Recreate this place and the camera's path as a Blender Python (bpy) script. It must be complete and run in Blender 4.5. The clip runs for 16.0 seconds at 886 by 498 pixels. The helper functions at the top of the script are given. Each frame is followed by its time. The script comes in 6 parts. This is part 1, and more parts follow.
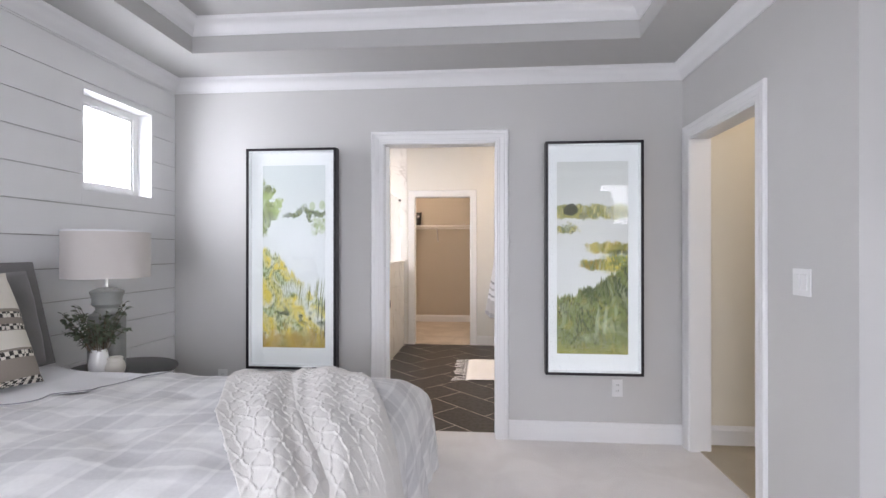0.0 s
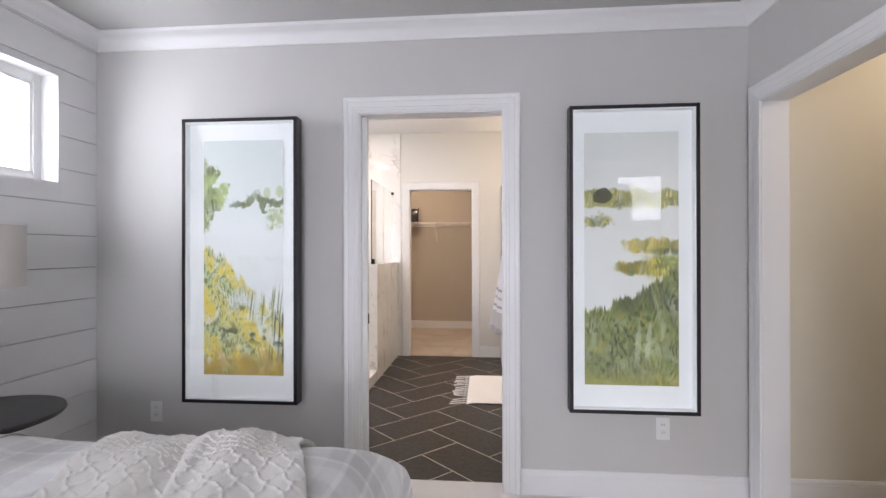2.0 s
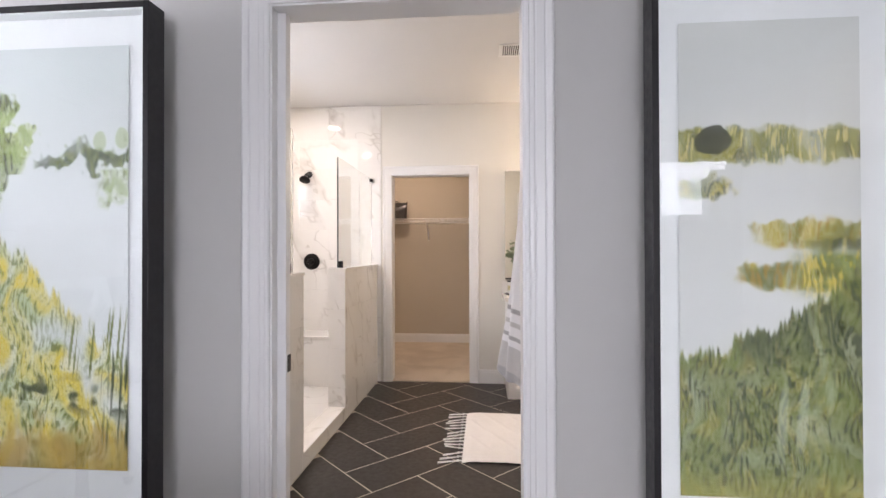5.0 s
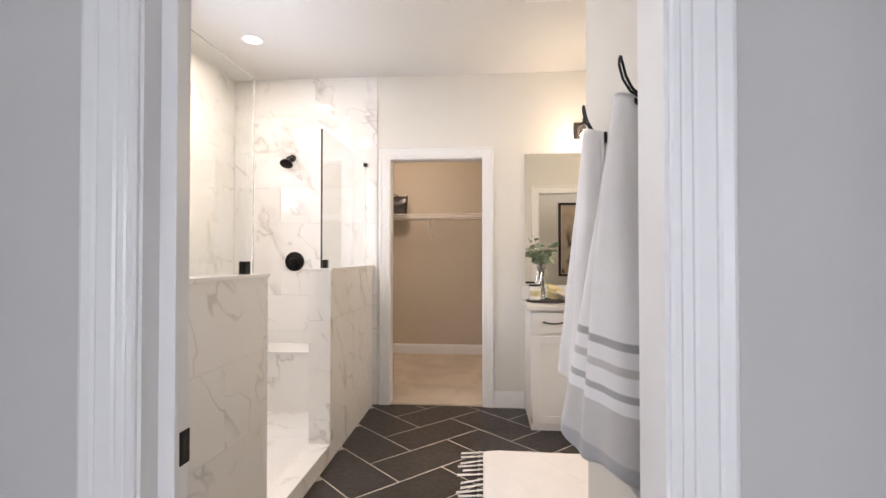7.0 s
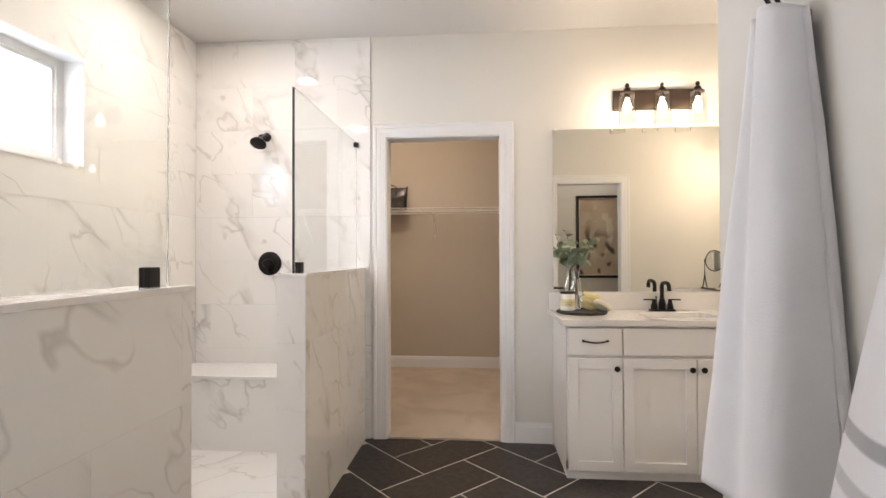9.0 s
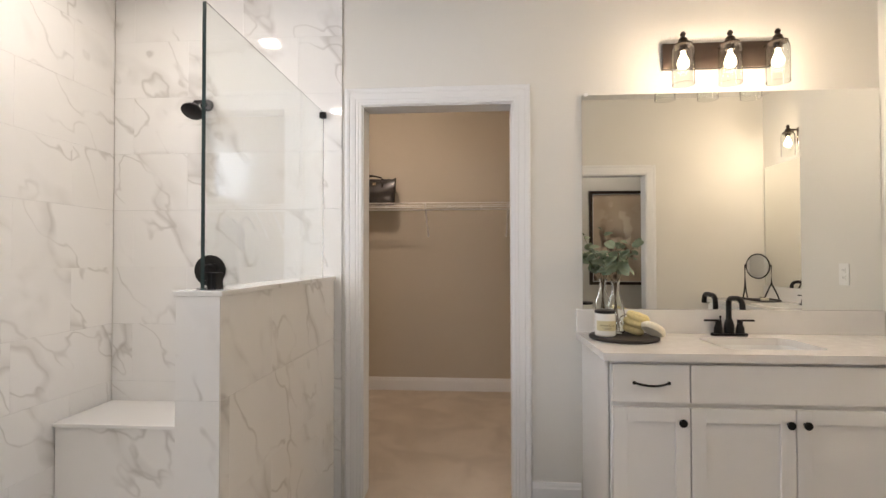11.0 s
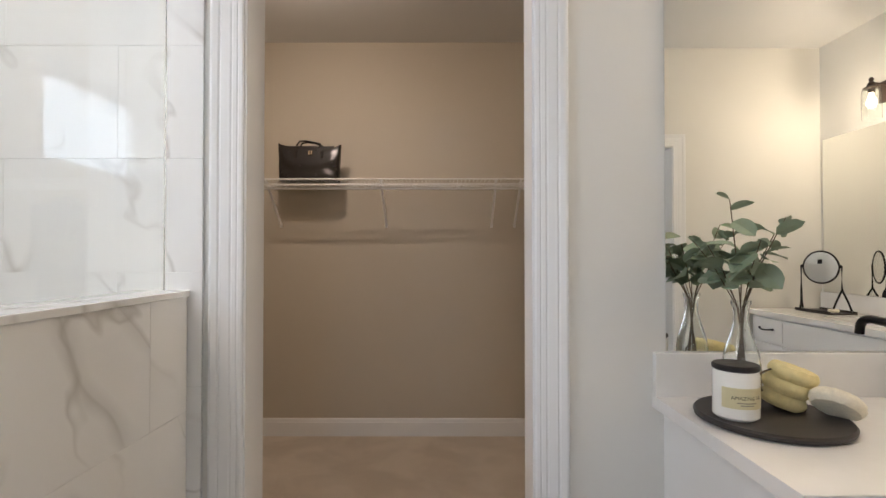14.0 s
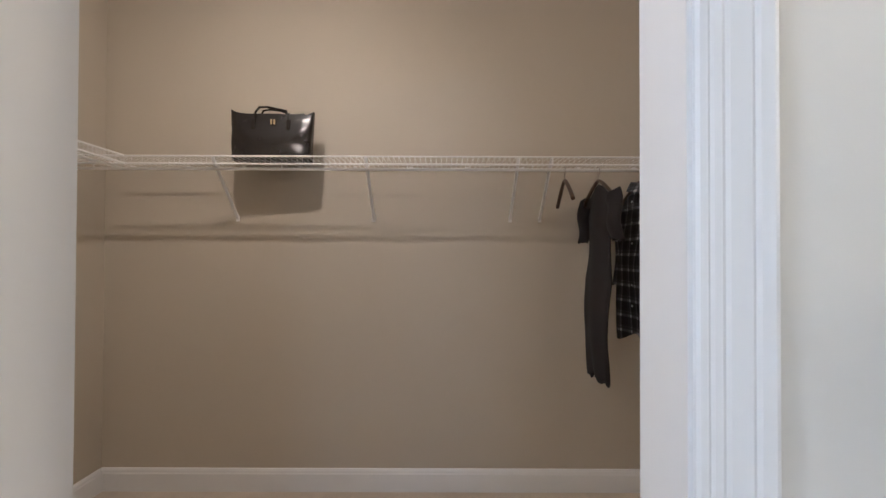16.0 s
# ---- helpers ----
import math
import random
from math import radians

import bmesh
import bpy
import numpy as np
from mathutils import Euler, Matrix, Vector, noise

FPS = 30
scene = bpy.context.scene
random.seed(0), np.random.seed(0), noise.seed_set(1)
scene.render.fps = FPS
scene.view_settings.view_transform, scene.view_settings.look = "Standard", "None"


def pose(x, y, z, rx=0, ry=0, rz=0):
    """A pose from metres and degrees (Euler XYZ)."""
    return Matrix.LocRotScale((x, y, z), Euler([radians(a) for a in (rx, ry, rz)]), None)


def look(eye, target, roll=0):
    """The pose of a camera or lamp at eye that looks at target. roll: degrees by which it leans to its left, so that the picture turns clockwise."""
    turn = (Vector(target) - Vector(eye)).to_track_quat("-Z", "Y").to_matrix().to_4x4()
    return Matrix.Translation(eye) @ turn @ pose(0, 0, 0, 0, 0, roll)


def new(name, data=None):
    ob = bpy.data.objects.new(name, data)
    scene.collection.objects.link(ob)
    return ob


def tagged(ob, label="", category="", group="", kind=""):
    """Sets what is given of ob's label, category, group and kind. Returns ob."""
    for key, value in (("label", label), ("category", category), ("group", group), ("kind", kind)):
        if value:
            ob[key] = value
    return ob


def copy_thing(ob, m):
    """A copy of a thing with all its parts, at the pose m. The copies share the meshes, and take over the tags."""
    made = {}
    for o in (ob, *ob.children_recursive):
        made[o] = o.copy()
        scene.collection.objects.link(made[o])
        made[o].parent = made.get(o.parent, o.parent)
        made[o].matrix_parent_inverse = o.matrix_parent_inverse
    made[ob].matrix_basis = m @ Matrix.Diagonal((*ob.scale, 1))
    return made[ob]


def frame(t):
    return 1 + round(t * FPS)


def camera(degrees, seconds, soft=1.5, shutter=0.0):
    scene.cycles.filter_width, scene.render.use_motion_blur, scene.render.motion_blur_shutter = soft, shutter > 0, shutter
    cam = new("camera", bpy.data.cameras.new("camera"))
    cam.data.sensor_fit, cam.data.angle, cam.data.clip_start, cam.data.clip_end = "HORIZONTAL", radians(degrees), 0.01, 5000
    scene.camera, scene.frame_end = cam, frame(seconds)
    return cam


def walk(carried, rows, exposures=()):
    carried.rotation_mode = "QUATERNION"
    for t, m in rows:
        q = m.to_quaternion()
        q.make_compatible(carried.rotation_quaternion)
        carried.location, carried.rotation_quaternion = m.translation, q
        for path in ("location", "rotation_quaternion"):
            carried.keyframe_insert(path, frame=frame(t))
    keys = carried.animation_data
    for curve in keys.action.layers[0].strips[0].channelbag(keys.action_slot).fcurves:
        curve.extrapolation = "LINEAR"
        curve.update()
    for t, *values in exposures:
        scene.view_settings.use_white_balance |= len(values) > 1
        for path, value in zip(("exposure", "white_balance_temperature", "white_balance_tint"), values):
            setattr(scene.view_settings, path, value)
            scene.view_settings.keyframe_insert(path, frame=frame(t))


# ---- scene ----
cam = camera(84.6, 16.0)
PATH = [
    (0, (-0.035, 0.685, 1.311), (-0.2, 2.678, 1.316), 0.0),
    (0.5, (-0.062, 0.87, 1.312), (-0.233, 2.863, 1.322), 0.0),
    (1, (-0.058, 1.065, 1.31), (-0.23, 3.057, 1.316), -0.1),
    (1.5, (-0.043, 1.262, 1.311), (-0.214, 3.254, 1.322), -0.1),
    (2, (-0.044, 1.454, 1.306), (-0.22, 3.446, 1.311), -0.1),
    (2.5, (-0.067, 1.672, 1.306), (-0.241, 3.664, 1.316), -0.0),
    (3, (-0.074, 1.859, 1.299), (-0.249, 3.851, 1.305), -0.1),
    (3.5, (-0.059, 2.058, 1.301), (-0.233, 4.05, 1.311), -0.1),
    (4, (-0.063, 2.241, 1.305), (-0.23, 4.234, 1.311), -0.1),
    (6.5, (-0.129, 3.205, 1.227), (-0.301, 5.197, 1.264), -0.2),
    (7, (-0.211, 3.386, 1.237), (-0.375, 5.379, 1.268), 0.0),
    (7.5, (-0.269, 3.546, 1.242), (-0.432, 5.539, 1.274), -0.1),
    (8, (-0.291, 3.736, 1.239), (-0.451, 5.729, 1.269), -0.2),
    (8.5, (-0.298, 3.94, 1.242), (-0.457, 5.933, 1.268), -0.3),
    (9, (-0.336, 4.133, 1.244), (-0.497, 6.127, 1.272), -0.2),
    (11.5, (-0.421, 5.119, 1.263), (-0.544, 7.115, 1.301), 0.0),
    (12, (-0.452, 5.313, 1.245), (-0.545, 7.311, 1.285), 0.0),
    (12.5, (-0.437, 5.513, 1.25), (-0.497, 7.512, 1.289), 0.0),
    (13, (-0.411, 5.698, 1.255), (-0.446, 7.698, 1.297), 0.0),
    (13.5, (-0.415, 5.908, 1.255), (-0.437, 7.908, 1.289), 0.0),
    (14, (-0.455, 6.121, 1.257), (-0.459, 8.121, 1.286), 0.0),
    (14.5, (-0.465, 6.302, 1.257), (-0.465, 8.302, 1.291), 0.1),
    (15, (-0.441, 6.512, 1.264), (-0.446, 8.512, 1.299), 0.1),
    (15.5, (-0.435, 6.696, 1.262), (-0.444, 8.695, 1.299), 0.1),
    (16, (-0.487, 6.888, 1.276), (-0.485, 8.887, 1.302), 0.2),
]
walk(cam, [(t, look(eye, target, roll)) for t, eye, target, roll in PATH],
     exposures=[(0, -0.08, 6500, 20), (4, -0.24, 6600, 22), (7, -0.06, 6500, 19), (9, -0.25, 6450, 18), (12.5, -0.6, 6250, 15), (14.5, -0.54, 5850, 14), (16, -0.22, 5400, 13)])

# ---- world, sun and large lights ----
world = bpy.data.worlds.new("sky")
scene.world = world
world.use_nodes = True
wn = world.node_tree.nodes
sky = wn.new("ShaderNodeTexSky")
sky.sky_type, sky.sun_disc = "NISHITA", False
sky.sun_elevation, sky.sun_rotation = radians(52), radians(60)
world.node_tree.links.new(sky.outputs[0], wn["Background"].inputs[0])
wn["Background"].inputs[1].default_value = 0.12

sun = new("sun", bpy.data.lights.new("sun", "SUN"))
sun.data.energy, sun.data.angle, sun.data.color = 3.0, radians(0.5), (1, 0.95, 0.88)
sun.matrix_world = pose(0, 0, 8, 38, 0, 120)


def area_lamp(name, m, sx, sy, watts, color):
    """A lamp that fills an opening or a fitting."""
    data = bpy.data.lights.new(name, "AREA")
    data.shape, data.size, data.size_y, data.energy, data.color = "RECTANGLE", sx, sy, watts, color
    ob = new(name, data)
    ob.matrix_world = m
    return ob


def point_lamp(name, p, radius, watts, color):
    data = bpy.data.lights.new(name, "POINT")
    data.shadow_soft_size, data.energy, data.color = radius, watts, color
    ob = new(name, data)
    ob.location = p
    return ob


DAY, WARM, SOFT_WARM = (0.88, 0.94, 1.0), (1.0, 0.80, 0.56), (1.0, 0.89, 0.74)
# daylight in the window openings, plus fill through an added south window
area_lamp("daylight", pose(-2.56, 3.558, 1.95, 0, -68, 0), 1.0, 1.0, 72, DAY)
area_lamp("daylight", pose(2.25, -0.78, 1.95, 55, 0, 0), 0.9, 0.9, 15, DAY)
# bedroom fill: this south window is unseen and added to brighten the room
area_lamp("daylight", pose(-0.3, -0.78, 1.40, 48, 0, 0), 2.0, 1.5, 92, DAY)
area_lamp("daylight", pose(-2.60, 5.97, 1.968, 0, -68, 0), 1.0, 1.2, 74, (0.84, 0.92, 1.0))
# electric light: shower, vanities, closet; then added fill in toilet room and hall
for p in ((-1.82, 6.65), (-1.8, 5.07)):
    area_lamp("downlight_lamp", pose(p[0], p[1], 2.745, 0, 0, 0), 0.11, 0.11, 13, SOFT_WARM)
for x in (0.587, 0.803, 1.019):
    point_lamp("vanity_bulb_lamp", (x, 7.302, 2.19), 0.025, 4.4, WARM)
for y in (5.78, 5.996, 6.212):
    point_lamp("vanity_bulb_lamp", (2.128, y, 2.19), 0.025, 7.5, WARM)
area_lamp("closet_lamp", pose(-1.2, 8.38, 2.66, 0, 0, 0), 0.03, 0.03, 10, (1.0, 0.80, 0.60))
point_lamp("closet_lamp", (-1.2, 8.38, 2.63), 0.015, 21, (1.0, 0.80, 0.60))
point_lamp("closet_lamp", (0.75, 7.85, 2.62), 0.015, 10, (1.0, 0.80, 0.60))
# no fitting here: fill light added to brighten the toilet room
point_lamp("toilet_room_lamp", (1.0, 4.65, 2.6), 0.08, 9, SOFT_WARM)
# unseen fill light, added to brighten the hall beyond the doorway
point_lamp("hall_lamp", (2.3, 3.4, 2.4), 0.1, 15, (1.0, 0.86, 0.64))

# ---- materials ----
def shader(name, rough=0.5, metal=0.0):
    m = bpy.data.materials.new(name)
    m.use_nodes = True
    b = m.node_tree.nodes["Principled BSDF"]
    b.inputs["Roughness"].default_value, b.inputs["Metallic"].default_value = rough, metal
    return m, m.node_tree.nodes, m.node_tree.links, b


def mix_rgb(n, l, fac, a, b, mode="MIX"):
    x = n.new("ShaderNodeMix")
    x.data_type, x.blend_type = "RGBA", mode
    for sock, v in ((x.inputs["Factor"], fac), (x.inputs["A"], a), (x.inputs["B"], b)):
        if isinstance(v, bpy.types.NodeSocket):
            l.new(v, sock)
        elif isinstance(v, (int, float)):
            sock.default_value = v
        else:
            sock.default_value = (*v, 1)
    return x.outputs["Result"]


def noise_tex(n, l, scale, detail=4, rough=0.55, vec=None, distortion=0.0):
    t = n.new("ShaderNodeTexNoise")
    t.inputs["Scale"].default_value, t.inputs["Detail"].default_value = scale, detail
    t.inputs["Roughness"].default_value, t.inputs["Distortion"].default_value = rough, distortion
    if vec is not None:
        l.new(vec, t.inputs["Vector"])
    return t.outputs["Fac"]


def ramp(n, l, fac, stops):
    r = n.new("ShaderNodeValToRGB")
    els = r.color_ramp.elements
    while len(els) < len(stops):
        els.new(0.5)
    for e, (p, c) in zip(els, stops):
        e.position, e.color = p, (*c, 1) if not isinstance(c, (int, float)) else (c, c, c, 1)
    l.new(fac, r.inputs[0])
    return r.outputs["Color"]


def bump(n, l, b, height, strength=0.3, distance=0.002):
    k = n.new("ShaderNodeBump")
    k.inputs["Strength"].default_value, k.inputs["Distance"].default_value = strength, distance
    l.new(height, k.inputs["Height"])
    l.new(k.outputs[0], b.inputs["Normal"])


def place(n):
    return n.new("ShaderNodeNewGeometry").outputs["Position"]


def local(n):
    return n.new("ShaderNodeTexCoord").outputs["Object"]


def plain(name, color, rough=0.5, metal=0.0, vary=0.06, scale=6.0, grain=180.0, relief=0.15, coat=0.0, wear=0.06):
    """Paint, metal or plastic: a colour with faint blotches and a fine relief."""
    m, n, l, b = shader(name, rough, metal)
    v = place(n)
    dark = tuple(c * (1 - vary) for c in color)
    lite = tuple(min(1, c * (1 + vary * 0.6)) for c in color)
    l.new(mix_rgb(n, l, noise_tex(n, l, scale, 5, vec=v), dark, lite), b.inputs["Base Color"])
    l.new(ramp(n, l, noise_tex(n, l, scale * 2.3, 4, vec=v), [(0.3, max(0.02, rough - wear)), (0.7, min(1, rough + wear))]), b.inputs["Roughness"])
    if relief:
        bump(n, l, b, noise_tex(n, l, grain, 3, vec=v), relief, 0.0008)
    b.inputs["Coat Weight"].default_value = coat
    return m


def woven(name, color, color2, scale=260.0, relief=0.5, rough=0.9, sheen=0.3, vary_scale=9.0):
    """Cloth or pile: two tones in small and large noise, with a thread relief."""
    m, n, l, b = shader(name, rough)
    v = local(n)
    f = mix_rgb(n, l, 0.5, noise_tex(n, l, scale * 0.35, 3, vec=v), noise_tex(n, l, vary_scale, 4, vec=v))
    l.new(mix_rgb(n, l, f, color, color2), b.inputs["Base Color"])
    b.inputs["Sheen Weight"].default_value = sheen
    bump(n, l, b, noise_tex(n, l, scale, 2, vec=v), relief, 0.002)
    return m


def marble(name, rough=0.045):
    m, n, l, b = shader(name, rough)
    info = n.new("ShaderNodeObjectInfo")
    shift = n.new("ShaderNodeVectorMath")
    shift.operation = "MULTIPLY_ADD"
    l.new(info.outputs["Random"], shift.inputs[0])
    shift.inputs[1].default_value = (0.3, 0.3, 0.3)
    l.new(place(n), shift.inputs[2])
    # veins drawn out along one falling diagonal
    dot = n.new("ShaderNodeVectorMath")
    dot.operation = "DOT_PRODUCT"
    l.new(shift.outputs[0], dot.inputs[0])
    dot.inputs[1].default_value = (0.56, 0.56, -0.61)
    back = n.new("ShaderNodeVectorMath")
    back.operation = "SCALE"
    back.inputs[0].default_value = (-0.56 * 0.91, -0.56 * 0.91, 0.61 * 0.91)
    l.new(dot.outputs["Value"], back.inputs["Scale"])
    along_vein = n.new("ShaderNodeVectorMath")
    along_vein.operation = "ADD"
    l.new(shift.outputs[0], along_vein.inputs[0])
    l.new(back.outputs[0], along_vein.inputs[1])
    v = along_vein.outputs[0]
    grey = (0.47, 0.45, 0.425)
    white = (0.82, 0.815, 0.80)
    wide = noise_tex(n, l, 2.2, 3, 0.38, v, 0.05)
    vein = ramp(n, l, wide, [(0.472, 0.0), (0.497, 0.8), (0.504, 0.4), (0.55, 0.0)])
    thin = noise_tex(n, l, 4.0, 3, 0.42, v, 0.08)
    vein2 = ramp(n, l, thin, [(0.485, 0.0), (0.5, 0.75), (0.515, 0.0)])
    where = ramp(n, l, noise_tex(n, l, 3.0, 3, 0.5, place(n)), [(0.41, 0.0), (0.58, 0.78)])
    cloud = ramp(n, l, noise_tex(n, l, 2.6, 6, 0.6, v), [(0.4, 0.0), (0.8, 0.10)])
    c = mix_rgb(n, l, cloud, white, grey)
    c = mix_rgb(n, l, mix_rgb(n, l, 1.0, vein, where, "MULTIPLY"), c, grey)
    c = mix_rgb(n, l, mix_rgb(n, l, 1.0, vein2, where, "MULTIPLY"), c, grey)
    l.new(c, b.inputs["Base Color"])
    return m


def glass_of(name, tint=(0.97, 0.99, 0.98)):
    m, n, l, b = shader(name, 0.0)
    b.inputs["Base Color"].default_value = (*tint, 1)
    b.inputs["Transmission Weight"].default_value = 1.0
    b.inputs["IOR"].default_value = 1.45
    return m


def glow(name, color, strength):
    m, n, l, b = shader(name, 0.4)
    b.inputs["Base Color"].default_value = (0.8, 0.8, 0.8, 1)
    b.inputs["Emission Color"].default_value = (*color, 1)
    b.inputs["Emission Strength"].default_value = strength
    return m


def slate(name):
    m, n, l, b = shader(name, 0.42)
    v = place(n)
    info = n.new("ShaderNodeObjectInfo")
    base = mix_rgb(n, l, noise_tex(n, l, 9, 6, 0.6, v), (0.015, 0.012, 0.0115), (0.028, 0.023, 0.022))
    tone = mix_rgb(n, l, info.outputs["Random"], (0.8, 0.8, 0.8), (1.15, 1.12, 1.1))
    l.new(mix_rgb(n, l, 1.0, base, tone, "MULTIPLY"), b.inputs["Base Color"])
    l.new(ramp(n, l, noise_tex(n, l, 30, 5, vec=v), [(0.3, 0.34), (0.7, 0.5)]), b.inputs["Roughness"])
    bump(n, l, b, noise_tex(n, l, 60, 5, vec=v), 0.2, 0.0015)
    return m


def carpet_of(name, a, c):
    m, n, l, b = shader(name, 1.0)
    v = place(n)
    f = mix_rgb(n, l, 0.45, noise_tex(n, l, 420, 2, vec=v), ramp(n, l, noise_tex(n, l, 3.2, 4, 0.5, v, 0.8), [(0.4, 0.0), (0.62, 1.0)]))
    l.new(mix_rgb(n, l, f, a, c), b.inputs["Base Color"])
    b.inputs["Sheen Weight"].default_value = 0.2
    bump(n, l, b, noise_tex(n, l, 380, 3, vec=v), 0.9, 0.006)
    return m


def wood_of(name, a, c, rough=0.4, scale=(2, 30, 30)):
    m, n, l, b = shader(name, rough)
    mp = n.new("ShaderNodeMapping")
    mp.inputs["Scale"].default_value = scale
    l.new(local(n), mp.inputs[0])
    f = noise_tex(n, l, 1.6, 6, 0.6, mp.outputs[0], 0.6)
    l.new(mix_rgb(n, l, f, a, c), b.inputs["Base Color"])
    bump(n, l, b, f, 0.2, 0.001)
    return m


def attribute_paint(name, rough=0.7):
    """Water-colour on paper: the pigment is a colour attribute of the sheet."""
    m, n, l, b = shader(name, rough)
    a = n.new("ShaderNodeVertexColor")
    a.layer_name = "pigment"
    l.new(mix_rgb(n, l, 0.08, a.outputs["Color"], noise_tex(n, l, 300, 3, vec=place(n)), "SOFT_LIGHT"), b.inputs["Base Color"])
    bump(n, l, b, noise_tex(n, l, 400, 2, vec=place(n)), 0.2, 0.0006)
    return m


M = dict(
    wall=plain("wall_paint", (0.565, 0.56, 0.545), 0.62, vary=0.03, scale=2.0, grain=260, relief=0.12),
    bath_wall=plain("bath_wall_paint", (0.70, 0.685, 0.643), 0.6, vary=0.03, scale=2.0, grain=260, relief=0.12),
    closet_wall=plain("closet_wall_paint", (0.51, 0.455, 0.368), 0.65, vary=0.035, scale=2.0, grain=260, relief=0.12),
    hall_wall=plain("hall_wall_paint", (0.70, 0.66, 0.56), 0.65, vary=0.03, scale=2.0, relief=0.12),
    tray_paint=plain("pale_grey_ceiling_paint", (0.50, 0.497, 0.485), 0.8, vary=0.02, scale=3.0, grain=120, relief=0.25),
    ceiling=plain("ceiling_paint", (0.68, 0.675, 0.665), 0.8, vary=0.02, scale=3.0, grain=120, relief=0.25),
    trim=plain("white_trim_paint", (0.77, 0.77, 0.768), 0.36, vary=0.012, scale=3.0, grain=90, relief=0.05, wear=0.015),
    shiplap=plain("white_board_paint", (0.78, 0.785, 0.78), 0.4, vary=0.03, scale=4.0, grain=110, relief=0.1),
    joint=plain("joint_shadow_gap", (0.30, 0.28, 0.26), 0.9, vary=0.1, scale=8, relief=0),
    carpet=carpet_of("cream_carpet", (0.80, 0.77, 0.76), (0.92, 0.90, 0.89)),
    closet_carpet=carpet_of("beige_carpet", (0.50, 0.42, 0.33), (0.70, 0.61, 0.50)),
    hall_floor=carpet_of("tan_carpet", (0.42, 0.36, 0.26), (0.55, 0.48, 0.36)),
    slate=slate("dark_brown_porcelain"),
    grout=plain("pale_floor_grout", (0.66, 0.61, 0.55), 0.9, vary=0.12, scale=20, relief=0.2),
    white_grout=plain("white_grout", (0.80, 0.79, 0.76), 0.85, vary=0.06, scale=20, relief=0.2),
    marble=marble("veined_marble_tile"),
    shower_floor=marble("marble_mosaic", 0.3),
    black=plain("matt_black_metal", (0.012, 0.011, 0.011), 0.38, 0.6, vary=0.2, scale=30, relief=0.05),
    bronze=plain("dark_bronze_metal", (0.045, 0.032, 0.025), 0.35, 0.7, vary=0.25, scale=30, relief=0.05),
    frame_black=plain("black_lacquer", (0.008, 0.006, 0.008), 0.42, vary=0.2, scale=20, relief=0.05),
    mat_board=plain("white_mat_board", (0.80, 0.81, 0.81), 0.85, vary=0.02, scale=9, relief=0.1),
    paper=attribute_paint("water_colour_paper"),
    glass=glass_of("clear_glass"),
    shower_glass=glass_of("shower_glass", (0.96, 0.985, 0.975)),
    edge_glass=plain("polished_glass_edge", (0.03, 0.05, 0.05), 0.1, vary=0.1, relief=0),
    cabinet=plain("white_cabinet_paint", (0.80, 0.795, 0.785), 0.35, vary=0.02, scale=4, grain=120, relief=0.05),
    quartz=plain("white_quartz", (0.78, 0.765, 0.745), 0.14, vary=0.06, scale=14, grain=60, relief=0.02),
    porcelain=plain("white_porcelain", (0.82, 0.82, 0.81), 0.1, vary=0.02, scale=5, relief=0),
    plastic=plain("white_plastic", (0.78, 0.78, 0.77), 0.35, vary=0.02, scale=9, relief=0),
    wire=plain("white_vinyl_wire", (0.80, 0.79, 0.77), 0.35, vary=0.03, scale=20, relief=0),
)
mm, nn, ll, bb = shader("mirror_silver", 0.0, 1.0)
bb.inputs["Base Color"].default_value = (0.88, 0.89, 0.87, 1)
M["mirror"] = mm


# ---- mesh helpers ----
def finish(name, bm, material, parent=None, label="", smooth=False):
    me = bpy.data.meshes.new(name)
    bmesh.ops.recalc_face_normals(bm, faces=bm.faces)
    bm.to_mesh(me)
    bm.free()
    if smooth:
        me.polygons.foreach_set("use_smooth", [True] * len(me.polygons))
        me.set_sharp_from_angle(angle=radians(38))
    for m in (material if isinstance(material, (list, tuple)) else [material]):
        me.materials.append(M[m] if isinstance(m, str) else m)
    ob = new(name, me)
    if parent is not None:
        ob.parent = parent
    if label:
        ob["label"] = label
    return ob


def part(name, bm, material, parent, label="", smooth=False):
    return finish(name, bm, material, parent, label, smooth)


def empty(name, p=(0, 0, 0), label="", category="", group="", turn=0.0):
    ob = new(name)
    ob.empty_display_size = 0.05
    ob.matrix_world = pose(*p, 0, 0, turn)
    return tagged(ob, label, category, group)


def structure(ob, label, category):
    return tagged(ob, label, category, kind="structure")


def box(bm, lo, hi, bevel=0.0, segments=2):
    """An upright box from corner to corner."""
    lo, hi = Vector(lo), Vector(hi)
    r = bmesh.ops.create_cube(bm, size=1, matrix=Matrix.Translation((lo + hi) / 2) @ Matrix.Diagonal((*(hi - lo), 1)))
    if bevel:
        es = list({e for v in r["verts"] for e in v.link_edges})
        bmesh.ops.bevel(bm, geom=es, offset=bevel, segments=segments, profile=0.6, affect="EDGES")
    return bm


def boxes(*items, bevel=0.0):
    bm = bmesh.new()
    for lo, hi in items:
        box(bm, lo, hi, bevel)
    return bm


